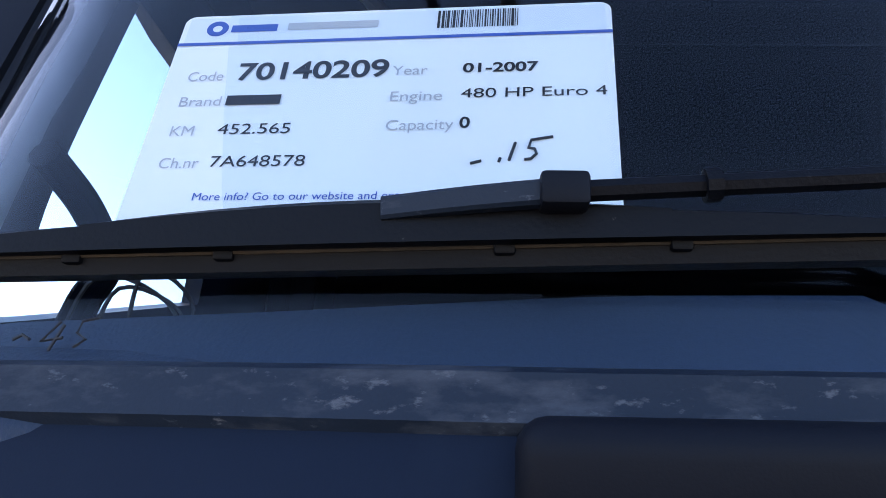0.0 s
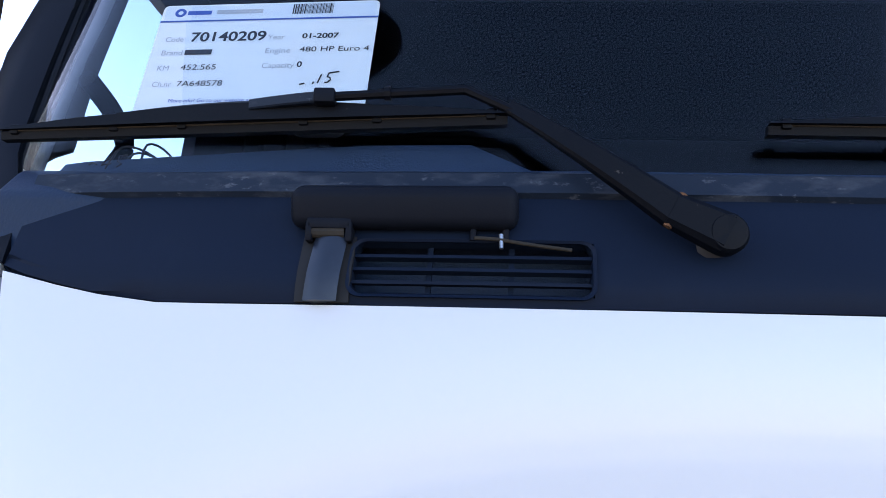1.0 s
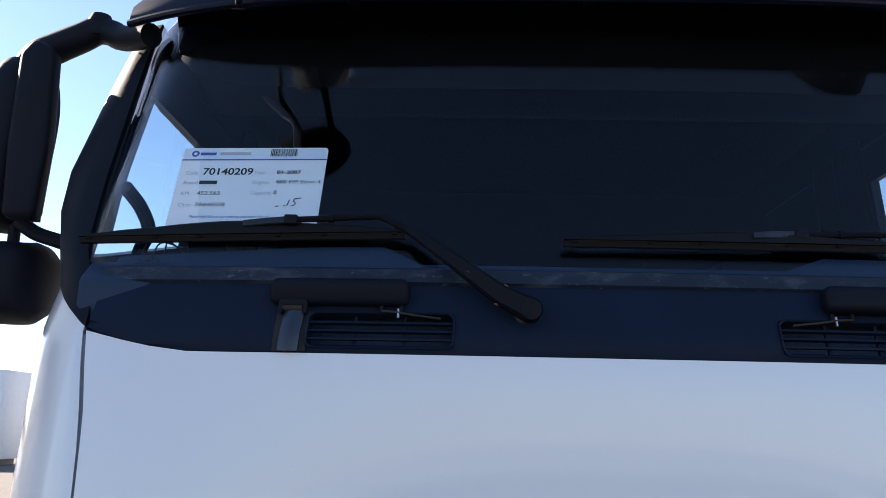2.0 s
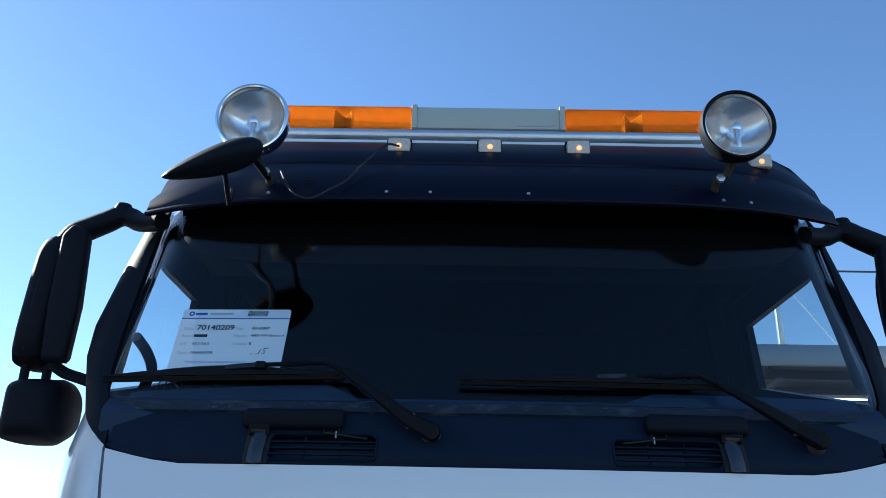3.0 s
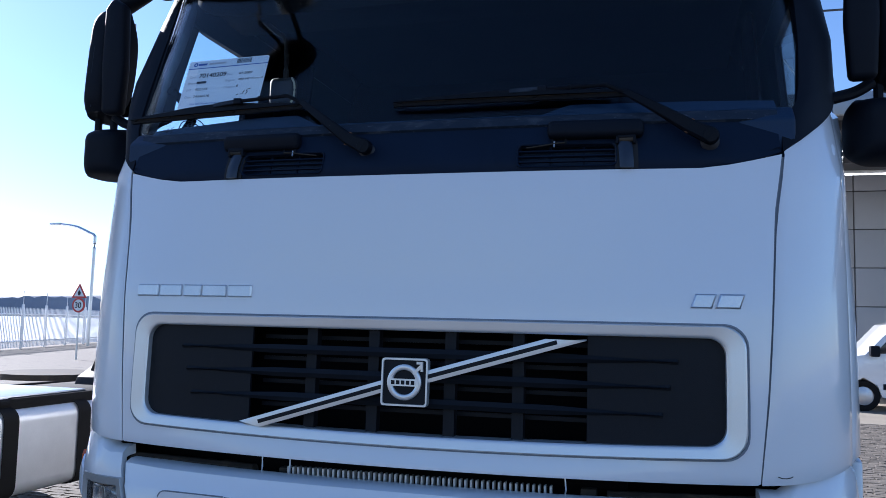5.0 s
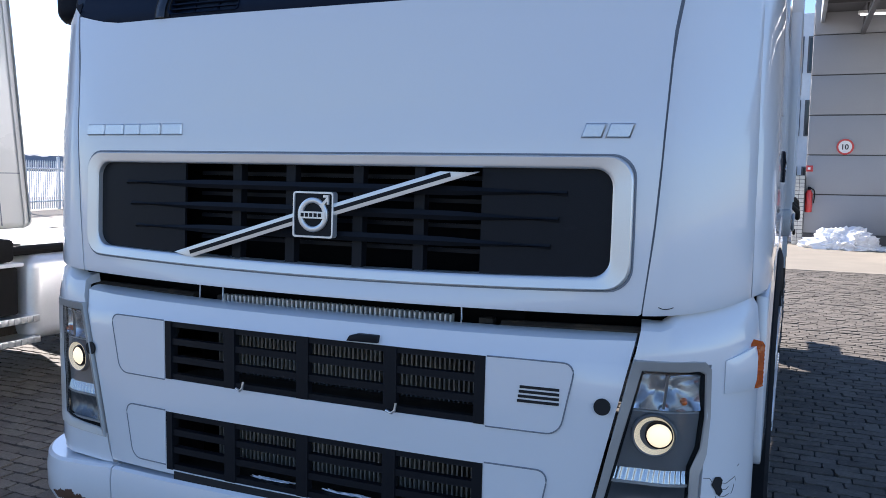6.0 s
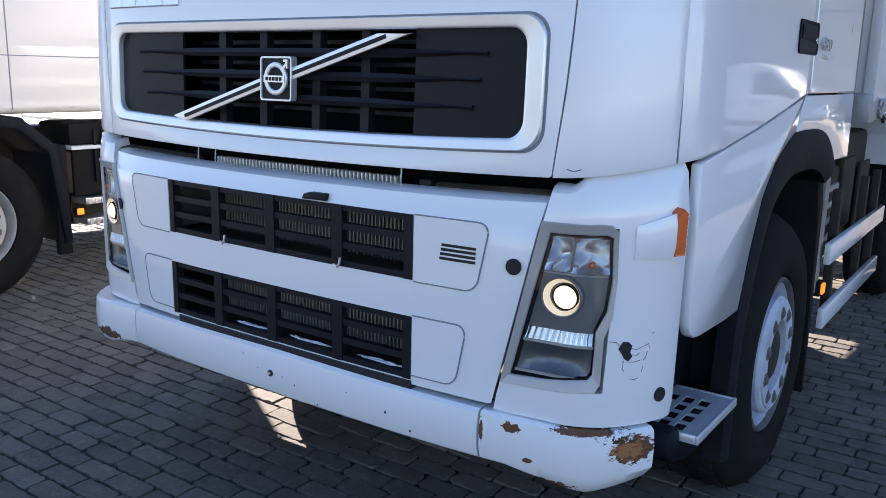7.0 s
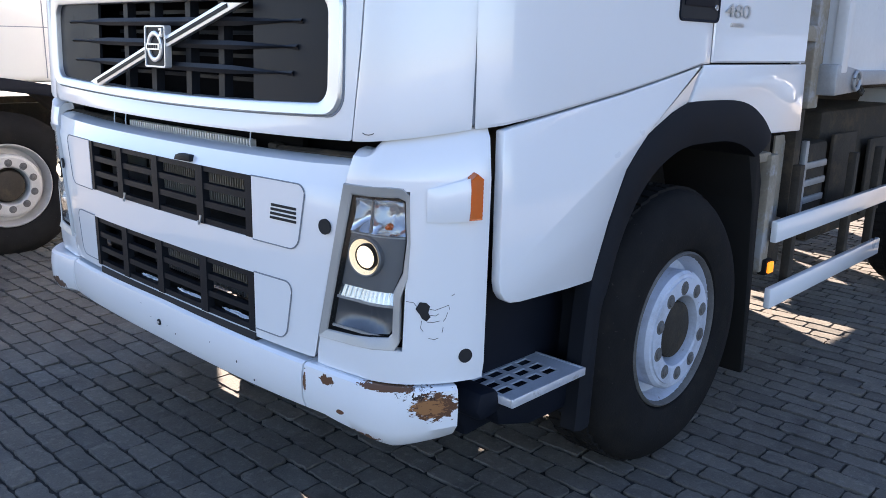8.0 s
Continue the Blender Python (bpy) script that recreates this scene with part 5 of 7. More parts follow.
for i in range(9):
    part("label_bar", box(0.10 + i * 0.014, 0.11 + i * 0.014, 0.4765, 0.479, 3.290, 3.296), GREYINK, bar)

# loose cable hanging over the visor
path = curve_points([(-0.285, 0.275, 3.10), (-0.318, 0.285, 3.112), (-0.345, 0.27, 3.085), (-0.385, 0.25, 3.03), (-0.435, 0.222, 2.955), (-0.48, 0.208, 2.918), (-0.535, 0.2, 2.885), (-0.585, 0.205, 2.905), (-0.618, 0.225, 2.955), (-0.64, 0.26, 3.0)], 6)
part("loose_cable", tube(path, 0.0035, None, 6), INK, truck)

# kerb mirror over the windscreen corner, on a stay
own = bmesh.new()
bmesh.ops.create_uvsphere(own, u_segments=28, v_segments=16, radius=1)
for v in own.verts:
    x, y, z = v.co
    fat = 0.78 + 0.34 * x
    squash = (0.044 if z > 0 else 0.056) * fat
    v.co = Vector((x * 0.139 * (1.0 - 0.12 * y), y * 0.085 * (0.85 + 0.2 * x), z * squash))
own.transform(Matrix.Translation((-0.760, -0.02, 2.893)) @ Matrix.Rotation(radians(-22), 4, "Y") @ Matrix.Rotation(radians(24), 4, "X"))
kerb = part("kerb_mirror", own, BLACK, truck, "black kerb mirror on a stay")
part("mirror_stay", tube([(-0.745, 0.03, 2.905), (-0.768, 0.20, 2.862), (-0.770, 0.228, 2.925)], 0.007), BLACK, kerb)
part("mirror_arm", tube(curve_points([(-0.672, 0.0, 2.925), (-0.674, 0.08, 2.945), (-0.674, 0.2, 2.965), (-0.672, 0.27, 2.975)], 4), 0.010), BLACK, kerb)

# ---- door mirrors ----
for s in (-1, 1):
    def at(x, y, z, s=s):
        return Vector((s * x - (0.010 if s < 0 else 0.042), y, z - (0.0 if s < 0 else 0.014)))
    arm = curve_points([(1.03, 0.42, 2.895), (1.12, 0.48, 2.915), (1.165, 0.50, 2.940), (1.20, 0.50, 2.945), (1.24, 0.50, 2.925), (1.30, 0.505, 2.900), (1.35, 0.51, 2.875), (1.38, 0.52, 2.82)], 4)
    mirror = part("door_mirror", tube([at(*p) for p in arm], [0.030 + 0.012 * i / len(arm) for i in range(len(arm))], None, 12), BLACK, truck, "black door mirror with a wide-angle mirror below")
    part("arm_cap", lathe([(0.0, 0.024), (0.024, 0.020), (0.032, 0.0), (0.032, -0.04), (0.0, -0.045)], at(1.195, 0.50, 2.965), (0, 0, 1), 20), BLACK, mirror)
    foot = curve_points([(1.185, 0.47, 2.385), (1.23, 0.48, 2.40), (1.29, 0.50, 2.42), (1.34, 0.51, 2.45)], 4)
    part("lower_arm", tube([at(*p) for p in foot], 0.018, None, 10), BLACK, mirror)
    # main housing: a bulged shell, flat at the back
    def housing(x0, x1, z0, z1, yf, depth, taper, name, lab=""):
        own = bmesh.new()
        n, m = 14, 18
        grid = []
        for j in range(m + 1):
            row = []
            for i in range(n + 1):
                a, b = 2 * i / n - 1, 2 * j / m - 1
                # rounded rectangle by a superellipse
                sc = 1 / max(1e-6, (abs(a) ** 5 + abs(b) ** 5) ** 0.2) * max(abs(a), abs(b)) if (a or b) else 1
                aa, bb = a * sc, b * sc
                x = (x0 + x1) / 2 + (x1 - x0) / 2 * aa + taper * bb
                z = (z0 + z1) / 2 + (z1 - z0) / 2 * bb - (z1 - z0) * 0.09 * max(0.0, aa) ** 2 * max(0.0, bb) ** 2
                bulge = (1 - abs(aa) ** 3.2) ** 0.6 * (1 - abs(bb) ** 6) ** 0.5 if abs(aa) < 1 and abs(bb) < 1 else 0.0
                row.append(own.verts.new(at(x, yf + depth * (1 - bulge), z)))
            grid.append(row)
        for j in range(m):
            for i in range(n):
                own.faces.new((grid[j][i], grid[j][i + 1], grid[j + 1][i + 1], grid[j + 1][i]))
        ring = [e for e in own.edges if e.is_boundary]
        r = bmesh.ops.extrude_edge_only(own, edges=ring)
        bmesh.ops.translate(own, verts=[v for v in r["geom"] if isinstance(v, bmesh.types.BMVert)], vec=(0, 0.05, 0))
        bmesh.ops.holes_fill(own, edges=[e for e in own.edges if e.is_boundary])
        return part(name, own, BLACK, mirror, lab)
    arm_plate = prism([(1.262, 2.44), (1.338, 2.44), (1.348, 2.62), (1.345, 2.85), (1.31, 2.89), (1.262, 2.86), (1.252, 2.62)], "y", 0.415, 0.475, 0.018, None, 3)
    for v in arm_plate.verts:
        v.co = at(*v.co)
    part("upright_arm", arm_plate, BLACK, mirror)
    housing(1.325, 1.462, 2.44, 2.885, 0.44, 0.11, -0.016, "main_housing")
    housing(1.275, 1.482, 2.215, 2.410, 0.46, 0.12, 0.0, "wide_angle_housing")
    part("housing_seam", tube([at(1.412 - 0.022 * t, 0.443 + 0.02 * (2 * t - 1) ** 4, 2.47 + 0.38 * t) for t in steps(0.03, 0.97, 8)], 0.0035, None, 6), CHALKY, mirror)
    for x in (1.36, 1.43):
        part("link_post", tube([at(x, 0.53, 2.38), at(x, 0.53, 2.46)], 0.014), BLACK, mirror)
    part("mirror_glass", box(*sorted((at(1.335, 0, 0).x, at(1.45, 0, 0).x)), 0.592, 0.597, 2.47, 2.85, 0.0), MIRRORGLASS, mirror)
    part("mirror_glass", box(*sorted((at(1.335, 0, 0).x, at(1.475, 0, 0).x)), 0.622, 0.627, 2.235, 2.385, 0.0), MIRRORGLASS, mirror)

# ---- wipers ----
def wiper(end, hinge, start, elbow, joint, blade_l, blade_r, label):
    """Head from end to hinge, tapered arm from hinge to start, thin rod over the elbow and the joint to the middle of the blade."""
    H, S, E, J = Vector(hinge), Vector(start), Vector(elbow), Vector(joint)
    P, L, R = Vector(end), Vector(blade_l), Vector(blade_r)
    o = Vector((0, -1, 0))

    def bar(a, b, wa, wb, ha, hb, n=10, sag=0.0):
        """A pressed channel between two points, half widths wa to wb, heights ha to hb."""
        own, d = bmesh.new(), b - a
        q = Vector((-d.z, 0, d.x)).normalized()
        rows = []
        for i in range(n + 1):
            t = i / n
            c, w, h = a + d * t + o * sag * math.sin(math.pi * t), wa + (wb - wa) * t, ha + (hb - ha) * t
            rows.append([own.verts.new(c + q * k * w + o * f * h) for k, f in ((-1, -0.7), (-1, 0.55), (-0.72, 0.95), (0.72, 0.95), (1, 0.55), (1, -0.7))])
        for r0, r1 in zip(rows, rows[1:]):
            for k in range(6):
                own.faces.new((r0[k], r0[(k + 1) % 6], r1[(k + 1) % 6], r1[k]))
        own.faces.new(rows[0])
        own.faces.new(rows[-1])
        return own
    w = part("wiper", bar(H, S, 0.0190, 0.0085, 0.013, 0.006, 10, 0.008), WIPER, truck, label)
    d = (H - P).normalized()
    head = bar(P + d * 0.012, H + d * 0.004, 0.0225, 0.0185, 0.017, 0.014, 4)
    merge(head, lathe([(0.0, 0.016), (0.019, 0.0145), (0.0225, 0.008), (0.0225, -0.012)], P + d * 0.012, (0, -1, 0), 24))
    part("arm_head", head, WIPER, w)
    part("pivot_seal", lathe([(0.0, 0.003), (0.020, 0.0), (0.025, -0.004), (0.027, -0.03)], P + d * 0.012 + Vector((0.0, 0.024, -0.010)), (0.1, -1, -0.1), 24), INK, w)
    q = Vector((-d.z, 0, d.x))
    part("arm_hinge", tube([H - q * 0.021 + o * 0.004, H + q * 0.021 + o * 0.004], 0.0048, None, 8), RUST, w)
    rod = curve_points([S + (H - S) * 0.08, E.lerp(S, 0.25), E, E.lerp(J, 0.12), J + (E - J).normalized() * 0.01], 5)
    part("wiper_rod", tube(rod, 0.0062, None, 8), WIPER, w)
    f = (E - J).normalized()
    ring = J + f * 0.077
    part("rod_ring", tube([ring - f * 0.004, ring + f * 0.004], 0.0092, None, 10), WIPER, w)
    part("blade_clip", box(J.x - 0.013, J.x + 0.013, J.y - 0.011, J.y + 0.010, J.z - 0.010, J.z + 0.009, 0.003), BLACK, w)
    # blade: a main yoke with a flat tongue on it, a yoke at each end, rubber and spring below
    mid = L.lerp(R, 0.5)
    rise = max(0.012, J.z - mid.z)
    crest = [L.lerp(R, t) + Vector((0, -0.008 - 0.006 * math.sin(math.pi * t), 0.003 + (rise - 0.010) * math.sin(math.pi * t))) for t in steps(0, 1, 24)]
    tongue = [J, J.lerp(crest[12] + Vector((0, -0.004, 0.004)), 0.5) + Vector((0, -0.003, 0.001)), crest[12] + Vector((0.012, -0.006, 0.002))]
    part("rod_tongue", bar(tongue[0], tongue[2], 0.0072, 0.0066, 0.006, 0.004, 6, 0.002), CHALKY, w, "worn grey tongue of the wiper rod")
    for i0, i1, r, dz in ((0, 9, 0.0062, -0.002), (6, 18, 0.0092, 0.0), (15, 24, 0.0062, -0.002)):
        yoke, span = bmesh.new(), []
        for k, c in enumerate(crest[i0:i1 + 1]):
            h = r * (0.5 + 0.5 * math.sin(math.pi * k / (i1 - i0)))
            foot = max(-0.018, L.lerp(R, (i0 + k) / 24).z + 0.001 - c.z - dz)
            span.append([yoke.verts.new(c + Vector((0, y, z + dz))) for y, z in ((0.004, foot), (0.005, h * 0.6), (0.0, h), (-0.005, h * 0.6), (-0.006, foot))])
        for a, b in zip(span, span[1:]):
            for k in range(5):
                yoke.faces.new((a[k], a[(k + 1) % 5], b[(k + 1) % 5], b[k]))
        yoke.faces.new(span[0])
        yoke.faces.new(span[-1])
        part("blade_yoke", yoke, WIPER, w)
    own, rows = bmesh.new(), []
    for t in steps(0, 1, 20):
        c = L.lerp(R, t) + Vector((0, 0.0, -0.004))
        rows.append([own.verts.new(c + Vector(v)) for v in ((0, -0.006, 0.004), (0, 0.004, 0.006), (0, 0.010, -0.006), (0, -0.004, -0.006))])
    for a, b in zip(rows, rows[1:]):
        for k in range(4):
            own.faces.new((a[k], a[(k + 1) % 4], b[(k + 1) % 4], b[k]))
    own.faces.new(rows[0])
    own.faces.new(rows[-1])
    part("blade_rubber", own, WIPER, w)
    part("blade_spring", tube([L.lerp(R, 0.03) + Vector((0, -0.007, 0.001)), L.lerp(R, 0.97) + Vector((0, -0.007, 0.001))], 0.0016, None, 6), STEEL, w)
    for t in (0.03, 0.24, 0.38, 0.62, 0.76, 0.97):
        c = L.lerp(R, t)
        part("blade_claw", box(c.x - 0.006, c.x + 0.006, c.y - 0.010, c.y + 0.006, c.z - 0.004, c.z + 0.009, 0.002), WIPER, w)
    return w


wiper((-0.148, 0.092, 2.197), (-0.212, 0.100, 2.229), (-0.395, 0.146, 2.366), (-0.447, 0.152, 2.388), (-0.618, 0.156, 2.379), (-1.062, 0.228, 2.351), (-0.395, 0.158, 2.356), "black wiper with worn paint, rust at the hinge")
wiper((0.829, 0.113, 2.197), (0.765, 0.121, 2.232), (0.590, 0.146, 2.345), (0.537, 0.150, 2.368), (0.36, 0.150, 2.364), (-0.09, 0.152, 2.345), (0.60, 0.162, 2.345), "black wiper resting low on the windscreen")
# pen marks on the glass
for line in ([(-0.949, 2.303), (-0.944, 2.306), (-0.938, 2.303)], [(-0.922, 2.314), (-0.930, 2.302), (-0.917, 2.304)], [(-0.919, 2.312), (-0.923, 2.296)], [(-0.898, 2.316), (-0.908, 2.314), (-0.909, 2.307), (-0.902, 2.303), (-0.908, 2.298)]):
    part("pen_mark", tube([skin(u, z, 0.0015) for u, z in line], 0.0010, None, 5), INK, truck, "handwritten mark on the glass")

# ---- inside the cab ----
# dashboard coloured blue for the sky mirrored in the glass
cabin = part("dashboard", prism([(0.185, 2.262), (0.235, 2.305), (0.44, 2.315), (0.60, 2.30), (0.68, 2.22), (0.70, 1.6), (0.60, 1.55), (0.185, 1.75)], "x", -1.04, 1.04, 0.012), DASH, truck, "dark dashboard, its blue standing for reflected sky")
def dash_edge(u):
    """The dashboard's raised front edge: high before the passenger, sloping down towards the middle."""
    return lerp_table([(-1.1, 2.320), (-0.8, 2.330), (-0.6, 2.340), (-0.452, 2.341), (-0.372, 2.304), (0.36, 2.304), (0.44, 2.332), (1.1, 2.332)], u)


part("dash_front", sheet(steps(-1.05, -0.46, 10) + steps(-0.452, -0.372, 4) + steps(-0.36, 0.36, 10) + steps(0.37, 0.44, 3) + steps(0.46, 1.05, 8), [0.0, 0.45, 0.85, 1.0, 2.0, 3.0],
     lambda u, k: skin(u, 2.262 + (dash_edge(u) - 2.262) * min(k, 1.0) - 0.004 * max(0.0, k - 1), -0.022 - 0.022 * min(k, 1.0) - 0.05 * max(0.0, k - 1)), 0.006), DASH, cabin)
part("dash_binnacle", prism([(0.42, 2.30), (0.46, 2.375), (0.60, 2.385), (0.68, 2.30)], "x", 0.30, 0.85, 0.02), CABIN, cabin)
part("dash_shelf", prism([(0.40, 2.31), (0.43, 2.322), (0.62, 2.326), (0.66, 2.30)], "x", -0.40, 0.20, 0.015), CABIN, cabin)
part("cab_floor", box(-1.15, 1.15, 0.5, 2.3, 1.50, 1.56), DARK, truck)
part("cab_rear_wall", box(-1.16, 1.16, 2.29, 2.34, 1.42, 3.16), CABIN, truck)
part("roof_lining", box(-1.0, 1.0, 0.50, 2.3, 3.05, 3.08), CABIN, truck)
part("rear_wall_outside", box(-1.20, 1.20, 2.342, 2.36, 1.42, 3.10, 0.004), WHITE, truck)
# added near-black sheet darkens the windscreen's top, its lower edge drooping at the ends
part("screen_top_dark", sheet(steps(-1, 1, 40), steps(0, 1, 4), lambda a, b: skin(a * 1.15, 2.985 - b * (0.10 + 0.150 * (1 - abs(a) ** 6.5)), -0.05), 0.006), VOID, truck)
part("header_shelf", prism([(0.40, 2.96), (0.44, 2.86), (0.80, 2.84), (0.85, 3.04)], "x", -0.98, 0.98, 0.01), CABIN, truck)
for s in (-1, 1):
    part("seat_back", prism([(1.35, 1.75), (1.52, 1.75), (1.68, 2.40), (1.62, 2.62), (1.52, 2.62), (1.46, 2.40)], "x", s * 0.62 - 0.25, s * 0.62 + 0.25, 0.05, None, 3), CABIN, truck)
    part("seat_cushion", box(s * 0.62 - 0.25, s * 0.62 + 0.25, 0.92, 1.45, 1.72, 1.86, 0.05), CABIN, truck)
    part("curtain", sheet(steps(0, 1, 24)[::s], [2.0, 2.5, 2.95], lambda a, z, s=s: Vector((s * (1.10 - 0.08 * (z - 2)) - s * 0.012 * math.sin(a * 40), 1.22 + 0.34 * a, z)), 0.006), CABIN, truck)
wheel_c = Vector((0.60, 0.78, 2.22))
part("steering_wheel", tube([wheel_c + Vector((0.225 * math.cos(t), 0.10 * math.sin(t), 0.2 * math.sin(t))) for t in steps(0, 2 * math.pi, 36)[:-1]], 0.016, None, 8, True), CABIN, truck)
part("steering_column", tube([wheel_c, wheel_c + Vector((0, -0.15, -0.35))], 0.045), CABIN, truck)
part("grab_handle", tube(curve_points([(-1.075, 0.52, 2.31), (-1.07, 0.56, 2.40), (-1.07, 0.60, 2.455), (-1.075, 0.55, 2.50), (-1.085, 0.47, 2.53)], 6), 0.017, None, 10), CABIN, truck)
part("cabin_mirror", box(-0.80, -0.692, 0.69, 0.74, 2.515, 2.630, 0.022, None, 3), INK, truck)
part("mirror_edge", tube(curve_points([(-0.700, 0.69, 2.622), (-0.688, 0.69, 2.595), (-0.688, 0.69, 2.550), (-0.700, 0.69, 2.523)], 5), 0.004, None, 6), CREAM, truck)
part("mirror_neck", tube(curve_points([(-0.86, 0.66, 2.90), (-0.82, 0.68, 2.85), (-0.775, 0.70, 2.81), (-0.735, 0.70, 2.77), (-0.73, 0.70, 2.62)], 5), 0.011, None, 8), INK, truck)
for k, r in enumerate((0.05, 0.04, 0.055)):
    part("loose_wire", tube(curve_points([(-1.02 + 0.03 * k, 0.42, 2.33), (-0.99 + 0.02 * k, 0.42, 2.345 + r), (-0.93 + 0.01 * k, 0.43, 2.345 + r * 0.6), (-0.91, 0.44, 2.32)], 5), 0.002, None, 5), INK, truck)

# ---- the sheet of data behind the windscreen ----
card = thing("information_card", "white printed data sheet with barcode behind the windscreen", "sign", (-0.7225, 0.23, 2.45))
TL, TR = Vector((-0.887, 0.2905, 2.5675)), Vector((-0.571, 0.2640, 2.5645))
right = (TR - TL).normalized()
down = Vector((0.0, -0.30, -0.954))
down = (down - right * down.dot(right)).normalized()
front = right.cross(down) * -1.0
if front.y > 0:
    front = -front
CW, CH = 0.300, 0.216
ORIGIN = TL + down * CH
up = -down
CM = Matrix((((*(right * ((TR - TL).length / CW)),)), ((*up,)), ((*front,)))).transposed().to_4x4()
CM.translation = ORIGIN


def on_card(x, y, lift=0.0006):
    """A place on the sheet: x from its left edge, y from its lower edge."""
    return card.matrix_basis.inverted() @ (CM @ Matrix.Translation((x, y, lift)))


def card_part(name, bm, material):
    bm.transform(on_card(0, 0, 0))
    ob = link(name, bm, material, card, False)
    return ob


def rect(x0, x1, y0, y1, lift, bm=None):
    own = bmesh.new()
    own.faces.new([own.verts.new(p) for p in ((x0, y0, lift), (x1, y0, lift), (x1, y1, lift), (x0, y1, lift))])
    return merge(bm, own)


own = prism(rounded(0, CW, 0, CH, 0.008, 4), "z", -0.0006, 0.0)
card_part("sheet", own, PAPER)
card_part("head_band", rect(0.004, CW - 0.004, CH - 0.031, CH - 0.003, 0.0004), PALEPRINT)
card_part("blue_rule", rect(0.0, CW, CH - 0.0325, CH - 0.0295, 0.0006), BLUEINK)
card_part("company_mark", lathe([(0.0035, 0.0), (0.0076, 0.0006), (0.0080, 0.0)], (0.026, CH - 0.0150, 0.0006), (0, 0, 1), 24), BLUEINK)
card_part("company_name", rect(0.0365, 0.0700, CH - 0.0195, CH - 0.0120, 0.0008), BLUEINK)
card_part("company_name", rect(0.0775, 0.1420, CH - 0.0190, CH - 0.0115, 0.0008), GREYINK)
random.seed(11)
x = 0.183
while x < 0.238:
    w = random.choice((0.0006, 0.0006, 0.0012, 0.0018))
    card_part("barcode_line", rect(x, x + w, CH - 0.0225, CH - 0.0040, 0.0008), INK)
    x += w + random.choice((0.0005, 0.0007, 0.0011))
TEXT = (("Code", 0.0155, 0.150, 0.0105, GREYINK, 0.0, 0.0255), ("70140209", 0.0500, 0.150, 0.0190, INK, 0.0005, 0.104), ("Year", 0.1565, 0.1505, 0.0105, GREYINK, 0.0, 0.0235), ("01-2007", 0.2030, 0.1515, 0.0100, INK, 0.0003, 0.049),
        ("Brand", 0.0150, 0.1275, 0.0105, GREYINK, 0.0, 0.0295), ("Engine", 0.1567, 0.1280, 0.0105, GREYINK, 0.0, 0.0345), ("480 HP Euro 4", 0.2030, 0.1295, 0.0100, INK, 0.0, 0.0915),
        ("KM", 0.0155, 0.1025, 0.0105, GREYINK, 0.0, 0.0165), ("452.565", 0.0480, 0.1032, 0.0108, INK, 0.0, 0.048), ("Capacity", 0.1570, 0.1040, 0.0105, GREYINK, 0.0, 0.043), ("0", 0.2035, 0.1050, 0.0108, INK, 0.0003, 0.0066),
        ("Ch.nr", 0.0155, 0.0765, 0.0105, GREYINK, 0.0, 0.0265), ("7A648578", 0.0486, 0.0772, 0.0108, INK, 0.0, 0.0615), ("More info? Go to our website and enter the ref", 0.0440, 0.0520, 0.0070, BLUEINK, 0.0, 0.160))
for body, x, y, size, material, bold, width in TEXT:
    words("print", body, size * 1.24, on_card(x, 0.185 + (y - 0.185) * 1.09), material, card, bold, 0.0, width)
card_part("brand_word", rect(0.0480, 0.0850, 0.1225, 0.1315, 0.0008), INK)
for k, (x0, y0, x1, y1) in enumerate(((0.2120, 0.0765, 0.2185, 0.0785), (0.2290, 0.0775, 0.2298, 0.0805), (0.2350, 0.0785, 0.2385, 0.0930))):
    card_part("pen_stroke", tube([(x0, y0 - 0.009, 0.0008), (x1, y1 - 0.009, 0.0008)], 0.0010, None, 5), INK)
card_part("pen_stroke", tube([(0.2610, 0.0885, 0.0008), (0.2480, 0.0860, 0.0008), (0.2465, 0.0795, 0.0008), (0.2500, 0.0788, 0.0008), (0.2512, 0.0745, 0.0008), (0.2480, 0.0705, 0.0008), (0.2440, 0.0700, 0.0008)], 0.0010, None, 5), INK)

# ---- tipper body, side guards and rear wheels behind the cab ----
BODY = mat("tipper_paint", (0.62, 0.63, 0.64), 0.38, coat=0.3, var=0.05, scale=3, bump=0.1, bscale=40)
over(BODY, (0.20, 0.16, 0.12), 0.8, 0.64, 0.78, 9, stretch=(1, 1, 0.4))
FRAME = mat("galvanised", (0.38, 0.39, 0.40), 0.5, metal=0.6, var=0.12, scale=14, bump=0.2, bscale=120)
RUSTPOST = mat("rusty_post", (0.26, 0.22, 0.165), 0.8, var=0.2, scale=7, bump=0.3, bscale=80)
over(RUSTPOST, (0.30, 0.30, 0.30), 0.6, 0.5, 0.6, 5)
body = part("tipper_body", box(-1.22, 1.22, 2.72, 7.05, 1.46, 2.55, 0.01), BODY, truck, "white dented tipper body with stains")
